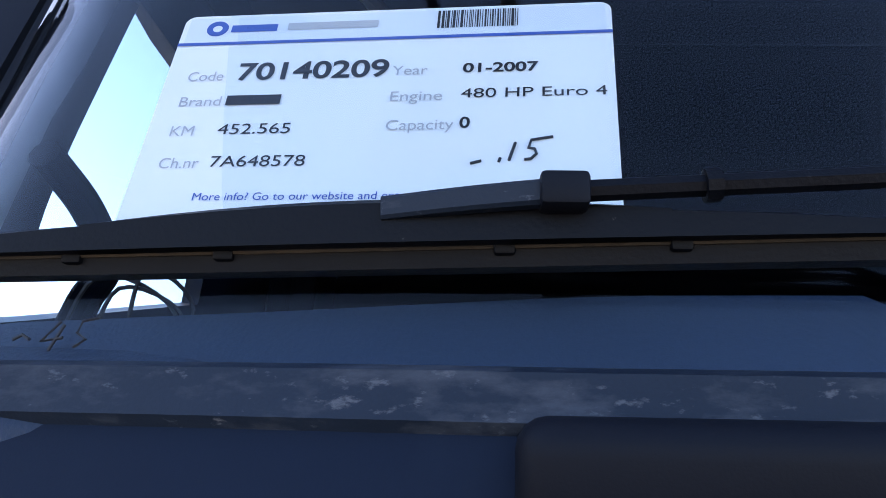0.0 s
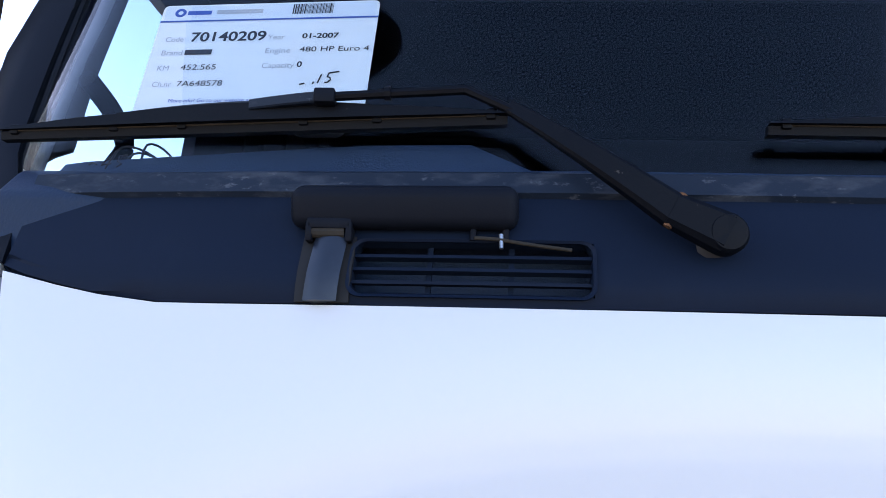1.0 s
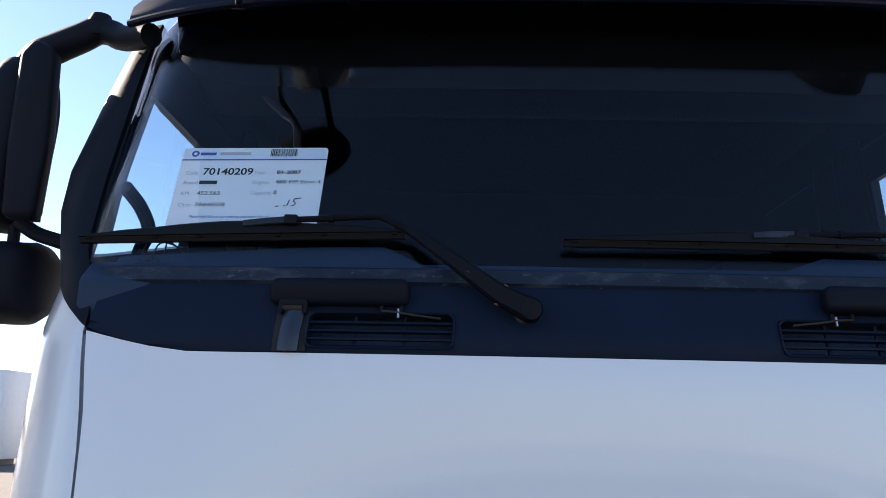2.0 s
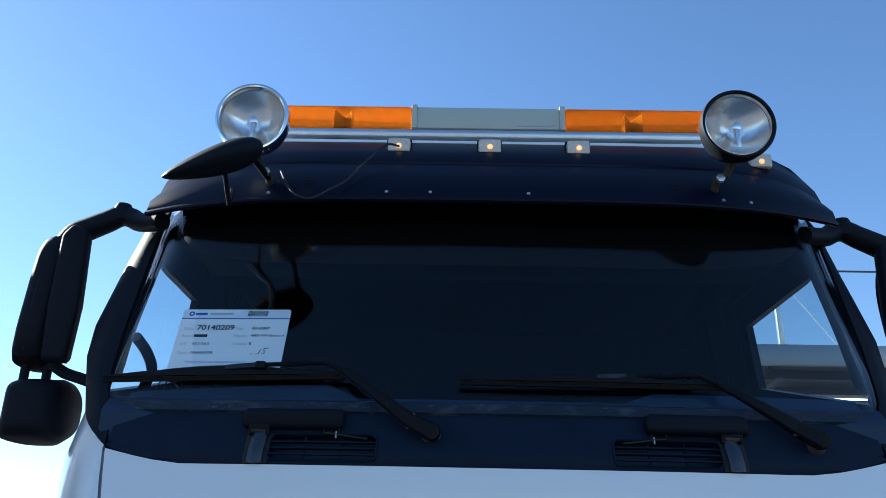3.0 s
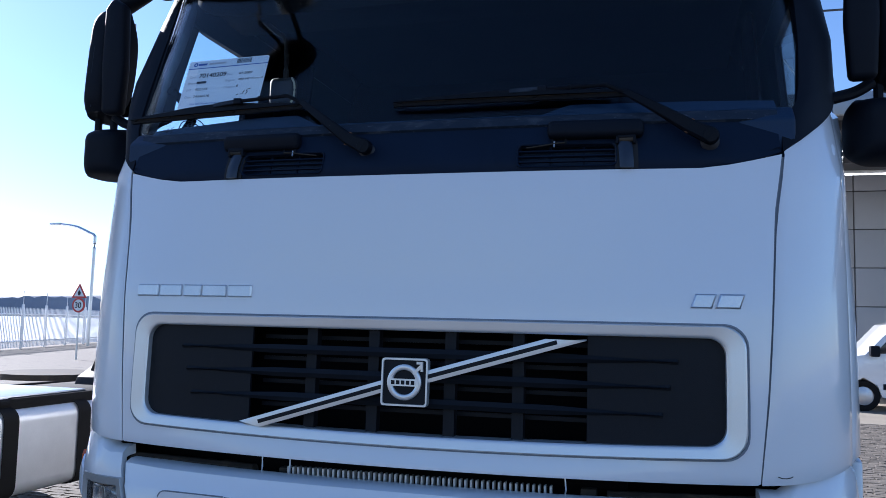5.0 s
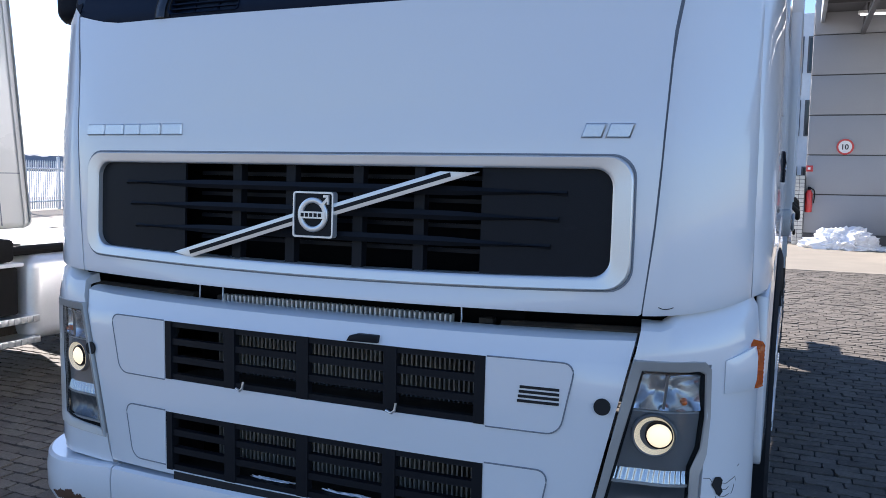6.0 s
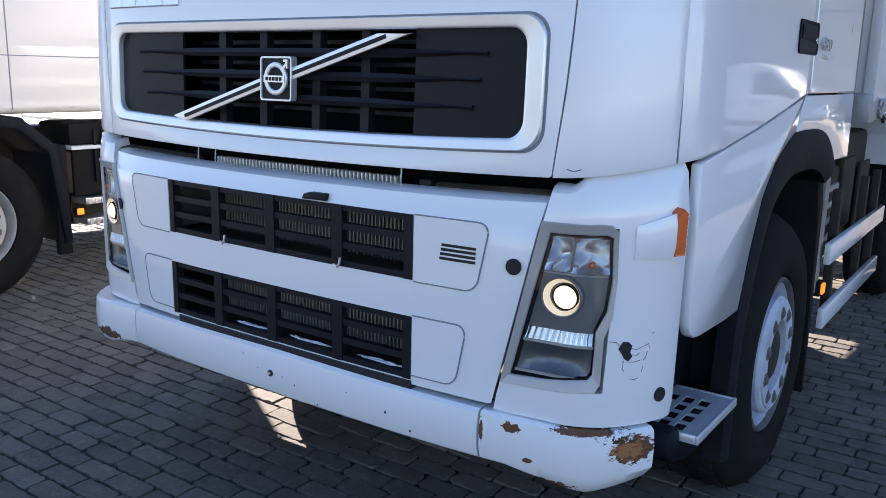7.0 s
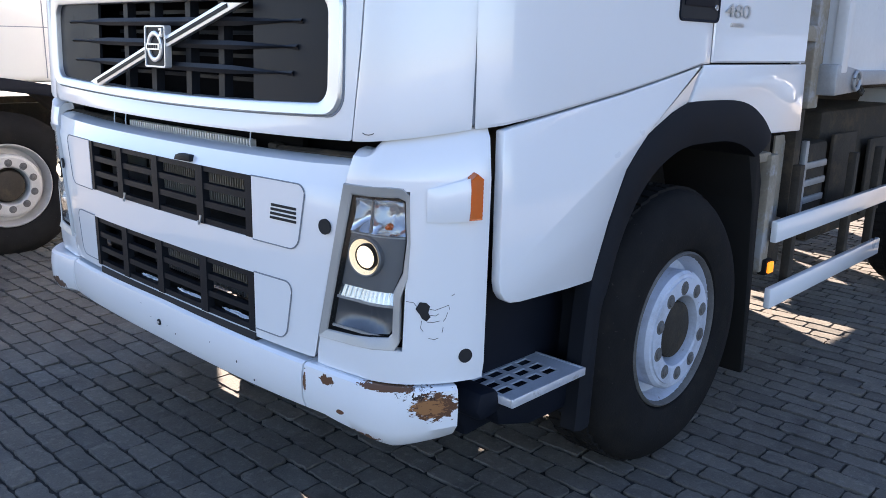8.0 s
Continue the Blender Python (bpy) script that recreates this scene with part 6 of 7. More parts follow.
for s in (-1, 1):
    part("body_lower_rail", box(*sorted((s * 1.19, s * 1.25)), 2.70, 7.05, 1.40, 1.47, 0.008), FRAME, body)
    part("body_upper_rail", box(*sorted((s * 1.20, s * 1.26)), 2.70, 7.05, 2.50, 2.60, 0.01), BODY, body)
    for y in (2.74, 4.9, 7.0):
        part("body_post", box(*sorted((s * 1.20, s * 1.255)), y - 0.04, y + 0.04, 1.46, 2.52, 0.01), BODY, body)
    for y in (3.5, 4.4, 5.6, 6.5):
        part("side_latch", tube([(s * 1.25, y, 1.50), (s * 1.285, y, 1.46), (s * 1.285, y + 0.10, 1.42)], 0.014), STEEL, body)
    part("rope_hook", tube([(s * 1.25, 2.93, 1.40), (s * 1.27, 2.93, 1.375), (s * 1.27, 2.96, 1.36), (s * 1.27, 2.99, 1.375), (s * 1.25, 2.99, 1.40)], 0.008), STEEL, body)
    # side guard: two white rails on posts
    part("guard_rail", box(*sorted((s * 1.195, s * 1.225)), 2.26, 3.82, 0.735, 0.832, 0.006), WHITE, truck)
    part("guard_rail", box(*sorted((s * 1.195, s * 1.225)), 2.27, 3.80, 0.430, 0.525, 0.006), WHITE, truck)
    for y in (2.55, 3.30, 3.72):
        part("guard_post", box(*sorted((s * 1.155, s * 1.195)), y - 0.025, y + 0.025, 0.42, 1.05, 0.004), STEEL, truck)
    lamp = part("side_marker", box(*sorted((s * 1.16, s * 1.20)), 2.245, 2.315, 0.585, 0.655, 0.006), RUBBER, truck)
    part("marker_lens", box(*sorted((s * 1.198, s * 1.212)), 2.255, 2.305, 0.595, 0.645, 0.005), AMBERLIT, lamp, "small lit orange side marker")
    part("air_tank", lathe([(0.0, 0.0), (0.12, 0.01), (0.14, 0.05), (0.14, 0.65), (0.12, 0.69), (0.0, 0.70)], (s * 0.85, 2.5, 0.82), (0, 1, 0), 24), STEEL, truck)
    if s > 0:
        crate = part("battery_box", box(0.62, 1.04, 2.98, 3.30, 0.62, 1.10, 0.02), STEEL, truck, "ribbed grey battery box")
        for k in range(4):
            part("box_rib", box(1.03, 1.052, 3.0, 3.28, 0.70 + 0.09 * k, 0.735 + 0.09 * k, 0.006), FRAME, crate)
        part("side_plate", box(1.04, 1.06, 3.32, 3.68, 0.72, 1.13, 0.006), STEEL, truck)
        # added block hides the sunlit ground beyond the chassis
        part("underbody_block", box(0.45, 0.98, 3.34, 4.55, 0.52, 1.25, 0.04), STEEL, truck)
        part("hanger", box(1.03, 1.06, 2.94, 2.975, 0.70, 1.12, 0.004), FRAME, truck)
        part("valve_block", box(0.9, 1.04, 2.62, 2.80, 0.50, 0.70, 0.02), STEEL, truck)
        part("rear_plate", box(1.02, 1.04, 4.0, 4.35, 0.60, 1.06, 0.006), STEEL, truck)
    else:
        # unseen block added on the far side to shape the sun streak
        part("far_side_sun_block", box(-1.15, -0.62, 2.62, 4.20, 0.45, 1.24, 0.05), ALU, truck)
    part("side_bracket", box(*sorted((s * 1.12, s * 1.18)), 2.22, 2.30, 0.60, 1.12, 0.006), RUSTPOST, truck)
    part("fender_link", prism([(1.99, 1.21), (2.05, 1.21), (2.12, 1.13), (2.26, 1.13), (2.26, 1.09), (2.10, 1.09)], "x", s * 1.10, s * 1.16, 0.006), RUSTPOST, truck)
    part("corner_plate", prism([(2.66, 1.36), (3.02, 1.375), (3.02, 1.468), (2.72, 1.50), (2.66, 1.50)], "x", s * 1.16, s * 1.252, 0.008), FRAME, truck)
    ring = [Vector((s * 1.262, 2.90 + 0.042 * math.cos(a), 1.425 + 0.042 * math.sin(a))) for a in steps(0, 2 * math.pi, 20)[:-1]]
    part("lashing_ring", tube(ring, 0.008, None, 8, True), FRAME, truck)
    for z in (1.63, 1.98, 2.33):
        part("headboard_tab", box(*sorted((s * 1.06, s * 1.175)), 2.42, 2.60, z - 0.035, z + 0.035, 0.008), RUSTPOST, truck)
    for y, z0 in ((2.42, 0.55), (2.66, 0.62)):
        part("hanging_plate", prism([(y, z0), (y + 0.17, z0), (y + 0.19, 1.02), (y + 0.10, 1.16), (y, 1.16)], "x", s * 1.00, s * 1.012, 0.003), RUSTPOST, truck)
    part("side_bracket", box(*sorted((s * 0.98, s * 1.06)), 2.78, 2.86, 0.75, 1.40, 0.006), STEEL, truck)
    part("rear_mudguard", prism([(4.68, 1.0), (4.72, 1.2), (4.86, 1.32), (5.50, 1.32), (5.70, 1.20), (5.76, 1.0), (5.73, 1.0), (5.68, 1.17), (5.48, 1.28), (4.88, 1.28), (4.76, 1.18), (4.72, 1.0)], "x", s * 0.70, s * 1.22), BODY, truck)
    build_wheel(truck, s * 1.19, 5.15, s)
    # added box stops sun passing between rear tyre and mudguard
    part("guard_sun_block", box(*sorted((s * 0.72, s * 1.15)), 4.80, 5.55, 1.06, 1.27, 0.02), RUBBER, truck)
    # second rear axle, unseen, added to keep sun off the ground
    build_wheel(truck, s * 1.19, 6.52, s)
    part("rear_mud_flap", box(*sorted((s * 0.72, s * 1.18)), 5.78, 5.80, 0.25, 1.05), RUBBER, truck)
part("headboard_frame", box(-1.17, 1.17, 2.58, 2.70, 1.30, 2.75, 0.01), RUSTPOST, truck, "brown rusty headboard frame")
part("lifting_ram", lathe([(0.0, 0.0), (0.10, 0.0), (0.10, 1.0), (0.08, 1.0), (0.08, 1.6), (0.0, 1.6)], (0.0, 2.52, 0.95), (0, 0, 1), 24), STEEL, truck)
part("subframe", box(-0.5, 0.5, 2.4, 7.0, 1.22, 1.40, 0.01), STEEL, truck)
for k, x in enumerate((-0.25, -0.1, 0.55, 0.8)):
    part("air_hose", tube(curve_points([(x, 2.36, 1.9), (x + 0.05, 2.46, 1.55), (x - 0.05, 2.52, 1.35), (x, 2.58, 1.1)], 6), 0.014, None, 8), RUBBER, truck)
part("exhaust_stack", tube([(1.0, 2.47, 0.9), (1.0, 2.47, 2.2)], 0.06, None, 16), STEEL, truck)

# ---- a second lorry parked alongside ----
def cab_block(parent, x0, x1, y0, y1, z0, z1):
    pts = rounded(x0, x1, y0, y1 + 0.2, 0.22, 6)
    pts = [(x, min(y, y1)) for x, y in pts]
    own = prism(pts, "z", z0, z1, 0.05, None, 3)
    for v in own.verts:
        if v.co.y > y1 - 0.3:
            v.co.y += 0.05 - 0.09 * (v.co.z - z0)
    return part("cab", own, OFFWHITE, parent)


WHITEDECK = mat("deck_paint", (0.70, 0.70, 0.69), 0.5, var=0.08, scale=12, bump=0.1, bscale=100)
OFFWHITE = mat("off_white_paint", (0.72, 0.71, 0.66), 0.3, coat=0.6, var=0.015, scale=3)
mate = thing("parked_lorry", "cream white tractor unit parked alongside, steel wheels", "truck", (0, 0, 0))
NX = -3.62
cab_block(mate, NX - 2.45, NX, -0.62, 2.10, 1.22, 4.0)
part("cab_skirt", box(NX - 2.4, NX - 0.02, -0.60, 0.15, 0.40, 1.24, 0.06), OFFWHITE, mate)
part("air_box", box(NX - 0.45, NX - 0.03, 1.50, 2.05, 0.99, 1.15, 0.03), RUBBER, mate)
for y in (1.68, 1.74, 1.80):
    part("box_rib", box(NX - 0.035, NX - 0.015, y, y + 0.02, 0.72, 1.10, 0.004), BLACK, mate)
part("side_frame", box(NX - 0.30, NX - 0.06, 1.48, 2.08, 0.64, 0.95, 0.02), STEEL, mate)
part("panel_line", box(NX - 0.004, NX + 0.003, 0.2, 2.08, 1.60, 1.606), GROOVE, mate)
part("panel_line", box(NX - 0.004, NX + 0.003, 1.10, 1.106, 1.25, 3.0), GROOVE, mate)
part("panel_line", tube([(NX, 1.93, 1.25), (NX, 1.86, 2.0), (NX, 1.76, 2.9)], 0.004, None, 6), GROOVE, mate)
part("cab_flap", box(NX - 0.06, NX - 0.005, 1.36, 1.46, 0.22, 1.0, 0.01), RUBBER, mate)
part("side_window", box(NX - 0.01, NX + 0.004, 0.05, 0.95, 2.15, 2.85, 0.02), DARKGLASS, mate)
part("arch", prism([(0.12, 0.78), (0.18, 1.0), (0.40, 1.20), (0.78, 1.26), (1.15, 1.20), (1.38, 1.0), (1.46, 0.30), (1.40, 0.30), (1.32, 0.95), (1.12, 1.12), (0.78, 1.17), (0.44, 1.12), (0.26, 0.95), (0.20, 0.78)], "x", NX - 0.5, NX + 0.015, 0.01), BLACK, mate)
build_wheel(mate, NX - 0.02, 0.78, 1, 0.50, OFFRIM)
build_wheel(mate, NX - 2.42, 0.78, -1, 0.50, OFFRIM)
m = part("side_marker", box(NX - 0.05, NX, 1.50, 1.56, 0.49, 0.545, 0.005), RUBBER, mate)
part("marker_lens", box(NX - 0.004, NX + 0.008, 1.505, 1.555, 0.495, 0.54, 0.004), AMBERLIT, m)
part("far_tank", box(NX - 2.42, NX - 1.85, 2.0, 3.6, 0.38, 1.03, 0.10, None, 4), ALU, mate)
TANKPAINT = mat("tank_metal", (0.72, 0.72, 0.71), 0.34, metal=0.5, var=0.04, scale=8)
tank = part("fuel_tank", box(NX - 0.62, NX, 2.14, 3.55, 0.42, 1.03, 0.10, None, 5), TANKPAINT, mate, "bright aluminium fuel tank")
for y in (2.55, 3.28):
    part("tank_strap", box(NX - 0.63, NX + 0.008, y - 0.03, y + 0.03, 0.41, 1.04, 0.10, None, 5), RUBBER, tank)
part("tank_cap", lathe([(0.0, 0.05), (0.05, 0.05), (0.055, 0.0)], (NX - 0.16, 2.32, 1.03), (0, 0, 1), 20), BLACK, tank)
for z in (0.60, 0.45):
    st = part("tank_step", box(NX - 0.18, NX + 0.03, 1.56, 2.19, z - 0.035, z + 0.012, 0.005), ALU, mate, "ribbed aluminium step")
    for k in range(12):
        part("step_rib", box(NX + 0.028, NX + 0.034, 1.58 + 0.05 * k, 1.605 + 0.05 * k, z - 0.03, z + 0.008), ALU, st)
part("battery_cover", box(NX - 0.5, NX - 0.04, 1.52, 2.08, 0.62, 0.955, 0.02), RUBBER, mate)
part("step_frame", box(NX - 0.3, NX - 0.16, 1.55, 2.2, 0.40, 0.62, 0.01), STEEL, mate)
deck = part("step_deck", box(NX - 0.55, NX - 0.01, 1.50, 2.10, 0.958, 0.985, 0.005), WHITEDECK, mate, "white perforated deck plate")
# dark discs as the shade in the deck's holes
for k in range(5):
    part("deck_hole", lathe([(0.0, 0.0012), (0.016, 0.0012), (0.017, 0.0)], (NX - 0.08 - 0.09 * k, 1.98, 0.985), (0, 0, 1), 10), DARK, deck)
part("catwalk", box(NX - 1.9, NX - 0.1, 2.15, 3.4, 1.08, 1.11, 0.004), ALU, mate)
part("air_pipe", tube([(NX - 0.1, 1.9, 1.06), (NX - 0.1, 3.5, 1.06)], 0.035, None, 10), RUBBER, mate)
part("chassis_cover", box(NX - 0.7, NX - 0.06, 2.60, 3.9, 0.98, 1.10, 0.03), RUBBER, mate)
part("rear_guard", prism([(3.75, 0.95), (3.85, 1.16), (4.1, 1.28), (4.7, 1.28), (4.95, 1.14), (5.0, 0.95), (4.96, 0.95), (4.9, 1.1), (4.68, 1.24), (4.12, 1.24), (3.9, 1.12), (3.79, 0.95)], "x", NX - 0.55, NX + 0.02, 0.006), BLACK, mate)
for i in range(5):
    part("guard_rib", prism([(3.95 + 0.2 * i, 1.21), (4.0 + 0.2 * i, 1.30), (4.03 + 0.2 * i, 1.30), (4.0 + 0.2 * i, 1.20)], "x", NX - 0.5, NX + 0.0, 0.004), RUBBER, mate)
build_wheel(mate, NX - 0.02, 4.38, 1, 0.50, OFFRIM)
build_wheel(mate, NX - 2.42, 4.38, -1, 0.50, OFFRIM)
for x in (NX - 0.85, NX - 1.65):
    part("chassis_beam", box(x - 0.04, x + 0.04, 0.2, 5.2, 0.72, 1.02, 0.01), STEEL, mate)
part("coupling_plate", lathe([(0.0, 0.05), (0.45, 0.05), (0.47, 0.0)], (NX - 1.22, 4.3, 1.10), (0, 0, 1), 32), STEEL, mate)
part("chassis_cross", box(NX - 2.0, NX - 0.4, 2.2, 5.1, 0.85, 1.0, 0.02), STEEL, mate)

# ---- the yard: warehouse with canopy ----
CLAD = mat("grey_cladding", (0.30, 0.31, 0.33), 0.5, var=0.03, scale=0.8, bump=0.05, bscale=30)
CONCRETE = mat("pale_concrete", (0.235, 0.21, 0.17), 0.85, var=0.12, scale=1.5, bump=0.4, bscale=40)
ASPHALT = mat("snowy_yard", (0.20, 0.19, 0.175), 0.85, var=0.2, scale=0.5, bump=0.4, bscale=30)
over(ASPHALT, (0.80, 0.82, 0.86), 0.7, 0.52, 0.60, 0.35)
DARKSTEEL = mat("canopy_steel", (0.10, 0.10, 0.105), 0.55, metal=0.3, var=0.1, scale=3)
FASCIA = mat("fascia_sheet", (0.30, 0.33, 0.36), 0.4, metal=0.4, var=0.05, scale=2)
STRIP = glow("strip_light", (1.0, 0.95, 0.85), 1.5)
RED = mat("red_paint", (0.50, 0.03, 0.03), 0.35, coat=0.4, var=0.05, scale=10)
WHITEP = mat("white_coat", (0.78, 0.78, 0.77), 0.45, var=0.04, scale=5)
BRICK = mat("white_brick", (0.55, 0.54, 0.50), 0.8, var=0.08, scale=8, bump=0.3, bscale=100)
WY = 22.0
wall = box(1.45, 40, WY, WY + 0.3, 0, 6.3)
house = tagged(link("warehouse_wall", wall, DARKSTEEL, smooth=False), "grey clad warehouse wall with horizontal panels", "wall", kind="structure")
panel_mesh = None
for i, x in enumerate((1.46, 5.46, 9.46, 13.46, 17.46, 21.46)):
    for j in range(6):
        z = 0.32 + 1.035 * j
        if panel_mesh is None:
            ob = part("wall_panel", box(0, 3.97, -0.06, 0, 0, 1.01, 0.012), CLAD, house)
            panel_mesh = ob.data
        else:
            ob = new("wall_panel", panel_mesh)
            ob.parent = house
        ob.location = (x, WY, z)
tagged(link("wall_plinth", box(1.45, 40, WY - 0.03, WY, 0, 0.30), DARKSTEEL, smooth=False), "dark concrete plinth", "plinth", kind="structure")
roof = thing("canopy", "steel canopy over the loading bays with strip lights", "canopy", (8, 18, 6))
roof.location = (0, 0, 0)
part("roof_deck", box(1.7, 40, 14.6, WY + 6, 6.05, 6.15), DARKSTEEL, roof)
part("fascia", box(1.68, 40, 14.5, 14.62, 5.78, 6.22, 0.02), FASCIA, roof)
part("end_fascia", box(1.6, 1.7, 14.5, WY, 5.78, 6.22, 0.02), FASCIA, roof)
for y in (16.2, 18.0, 19.8):
    part("purlin", box(1.7, 40, y - 0.05, y + 0.05, 5.85, 6.05), DARKSTEEL, roof)
for i in range(8):
    x = 2.6 + 4.0 * i
    part("truss_chord", box(x - 0.05, x + 0.05, 14.6, WY, 5.45, 5.55), DARKSTEEL, roof)
    part("truss_chord", box(x - 0.05, x + 0.05, 14.6, WY, 5.95, 6.05), DARKSTEEL, roof)
    for k in range(7):
        y = 14.8 + k * 1.02
        part("truss_web", tube([(x, y, 5.5), (x, y + 0.51, 6.0), (x, y + 1.02, 5.5)], 0.025, None, 6), DARKSTEEL, roof)
for y in (17.6, 20.6):
    for i in range(8):
        x = 2.4 + 4.4 * i
        lamp = part("strip_lamp", box(x, x + 3.6, y - 0.06, y + 0.06, 5.72, 5.80, 0.01), WHITEP, roof)
        part("strip_tube", box(x + 0.05, x + 3.55, y - 0.045, y + 0.045, 5.695, 5.718, 0.004), STRIP, lamp)
# guard rope on posts along the canopy's edge
rope = thing("roof_safety_line", "thin steel safety line on posts along the roof edge", "railing", (0, 15, 6.15))
rope.location = (0, 0, 0)
for x in (2.2, 6.85, 11.5, 16.1, 20.7):
    part("line_post", box(x - 0.06, x + 0.06, 14.95, 15.05, 6.15, 8.05, 0.01), ALU, rope)
    part("post_stay", tube([(x, 15, 8.0), (x - 1.3, 15, 6.15)], 0.012, None, 5), ALU, rope)
    part("post_stay", tube([(x, 15, 8.0), (x + 1.3, 15, 6.15)], 0.012, None, 5), ALU, rope)
part("safety_rope", tube([(1.8, 15, 8.0), (24, 15, 8.0)], 0.022, None, 6), DARKSTEEL, rope)

# speed sign on the wall
sign = thing("speed_sign", "round white speed sign with red rim on the wall", "sign", (2.354, WY - 0.08, 2.59))
part("sign_plate", lathe([(0.0, 0.02), (0.19, 0.02), (0.19, 0.0)], (0, 0, 0), (0, -1, 0), 40), WHITEP, sign)
part("sign_rim", lathe([(0.160, 0.024), (0.205, 0.024), (0.208, 0.0), (0.160, 0.02)], (0, 0, 0), (0, -1, 0), 40), RED, sign)
words("sign_number", "10", 0.19, Matrix(((1, 0, 0, -0.107), (0, 0, -1, -0.026), (0, 1, 0, -0.067), (0, 0, 0, 1))), INK, sign, 0.004, 0.001)

fire = thing("fire_sign", "small red fire equipment sign on the warehouse wall", "sign", (1.54, WY - 0.066, 2.02))
part("sign_plate", box(-0.08, 0.08, -0.01, 0.0, -0.08, 0.08, 0.003), RED, fire)
part("sign_mark", box(-0.045, 0.02, -0.013, -0.009, -0.03, 0.03), WHITEP, fire)

# corner post of white brick, hose reel, extinguisher
post = tagged(link("brick_pier", box(1.20, 1.44, WY - 0.28, WY + 0.02, 0, 1.84), DARKSTEEL, smooth=False), "low pier of white painted bricks at the warehouse corner", "pillar", kind="structure")
for j in range(18):
    for i in range(2):
        part("brick", box(1.19 + 0.128 * i, 1.19 + 0.128 * i + 0.118, WY - 0.292, WY - 0.05, 0.005 + j * 0.102, 0.094 + j * 0.102, 0.006, None, 1), BRICK, post)
ext = thing("fire_extinguisher", "red fire extinguisher hanging on the wall", "extinguisher", (1.56, WY - 0.13, 0.86))
part("cylinder", lathe([(0.0, 0.0), (0.085, 0.01), (0.09, 0.05), (0.09, 0.50), (0.06, 0.58), (0.03, 0.60), (0.0, 0.60)], (0, 0, 0), (0, 0, 1), 20), RED, ext)
part("valve", box(-0.04, 0.04, -0.03, 0.03, 0.60, 0.68, 0.008), BLACK, ext)
part("hose", tube(curve_points([(0.03, -0.02, 0.65), (0.13, -0.03, 0.55), (0.12, -0.03, 0.25)], 5), 0.015, None, 6), RUBBER, ext)
reel = thing("hose_reel", "red hose reel on a dark post", "hose reel", (1.03, WY - 0.1, 0))
part("reel_post", box(-0.09, 0.09, -0.06, 0.06, 0, 1.2, 0.01), DARKSTEEL, reel)
part("reel_drum", lathe([(0.0, 0.0), (0.21, 0.0), (0.22, 0.03), (0.15, 0.05), (0.15, 0.14), (0.22, 0.16), (0.21, 0.19), (0.0, 0.19)], (0, 0.1, 1.36), (0, -1, 0), 28), RED, reel)


def heap(name, at, size, seed, label):
    own = bmesh.new()
    bmesh.ops.create_icosphere(own, subdivisions=5, radius=1)
    for v in own.verts:
        d = v.co.copy()
        n = noise.fractal(d * 2.6 + Vector((seed, 0, 0)), 0.6, 2.1, 6)
        k = 1 + 0.30 * n
        v.co = Vector((d.x * size[0] * k, d.y * size[1] * k, max(-0.05, d.z) * size[2] * k))
    own.transform(Matrix.Translation(at))
    return tagged(link(name, own, SNOW), label, "snow", "heaps of cleared snow")


heap("snow_mound", (2.35, 21.0, 0), (0.85, 0.55, 0.50), 1, "heap of cleared snow against the warehouse")
heap("snow_mound", (3.4, 20.8, 0), (0.8, 0.25, 0.10), 2, "low ridge of cleared snow on the concrete")
heap("snow_mound", (0.4, 23.5, 0), (0.9, 0.8, 0.4), 3, "heap of cleared snow by the gate")
tagged(link("loading_apron", box(1.0, 40, 14.9, WY, -0.05, 0.004), CONCRETE, smooth=False), "pale concrete apron before the warehouse", "pavement", kind="structure")
gate = thing("white_gate", "white tubular gate beside the warehouse", "gate", (0, 26, 0))
for i in range(9):
    part("gate_bar", tube([(0.1 + 0.14 * i, 0, 0.05), (0.1 + 0.14 * i, 0, 1.75)], 0.02, None, 6), WHITEP, gate)
part("gate_rail", tube([(0.0, 0, 1.7), (1.35, 0, 1.7)], 0.03, None, 6), WHITEP, gate)
part("gate_rail", tube([(0.0, 0, 0.2), (1.35, 0, 0.2)], 0.03, None, 6), WHITEP, gate)

# office building further off
office = thing("office_building", "pale office block with bands of dark windows", "building", (0, 46, 0))
part("wall", box(-9, 14, 0, 12, 0, 10.5, 0.02), WHITEP, office)
for z in (0.6, 4.1, 7.4):
    for i in range(9):
        x = -8.2 + 2.4 * i
        win = part("window", box(x, x + 2.2, -0.05, 0.02, z, z + 1.9), DARKSTEEL, office)
        part("pane", box(x + 0.08, x + 1.06, -0.07, -0.05, z + 0.08, z + 1.82), DARKGLASS, win)
        part("pane", box(x + 1.14, x + 2.12, -0.07, -0.05, z + 0.08, z + 1.82), DARKGLASS, win)

# ---- white van on the apron's edge ----
van = thing("white_van", "sunlit white panel van with black trim", "van", (0, 0, 0))
VX, VY = 3.8, 17.6
side = [(0.0, 0.35), (0.02, 0.95), (0.35, 1.12), (0.95, 1.22), (1.55, 1.88), (1.9, 1.97), (5.0, 2.0), (5.12, 1.9), (5.15, 0.4), (4.7, 0.30), (4.62, 0.55), (4.35, 0.72), (4.05, 0.55), (3.98, 0.30), (1.28, 0.30), (1.20, 0.55), (0.92, 0.72), (0.62, 0.55), (0.55, 0.30)]
part("body", prism([(VX + x, z) for x, z in side], "y", VY, VY + 1.9, 0.03), WHITE, van)
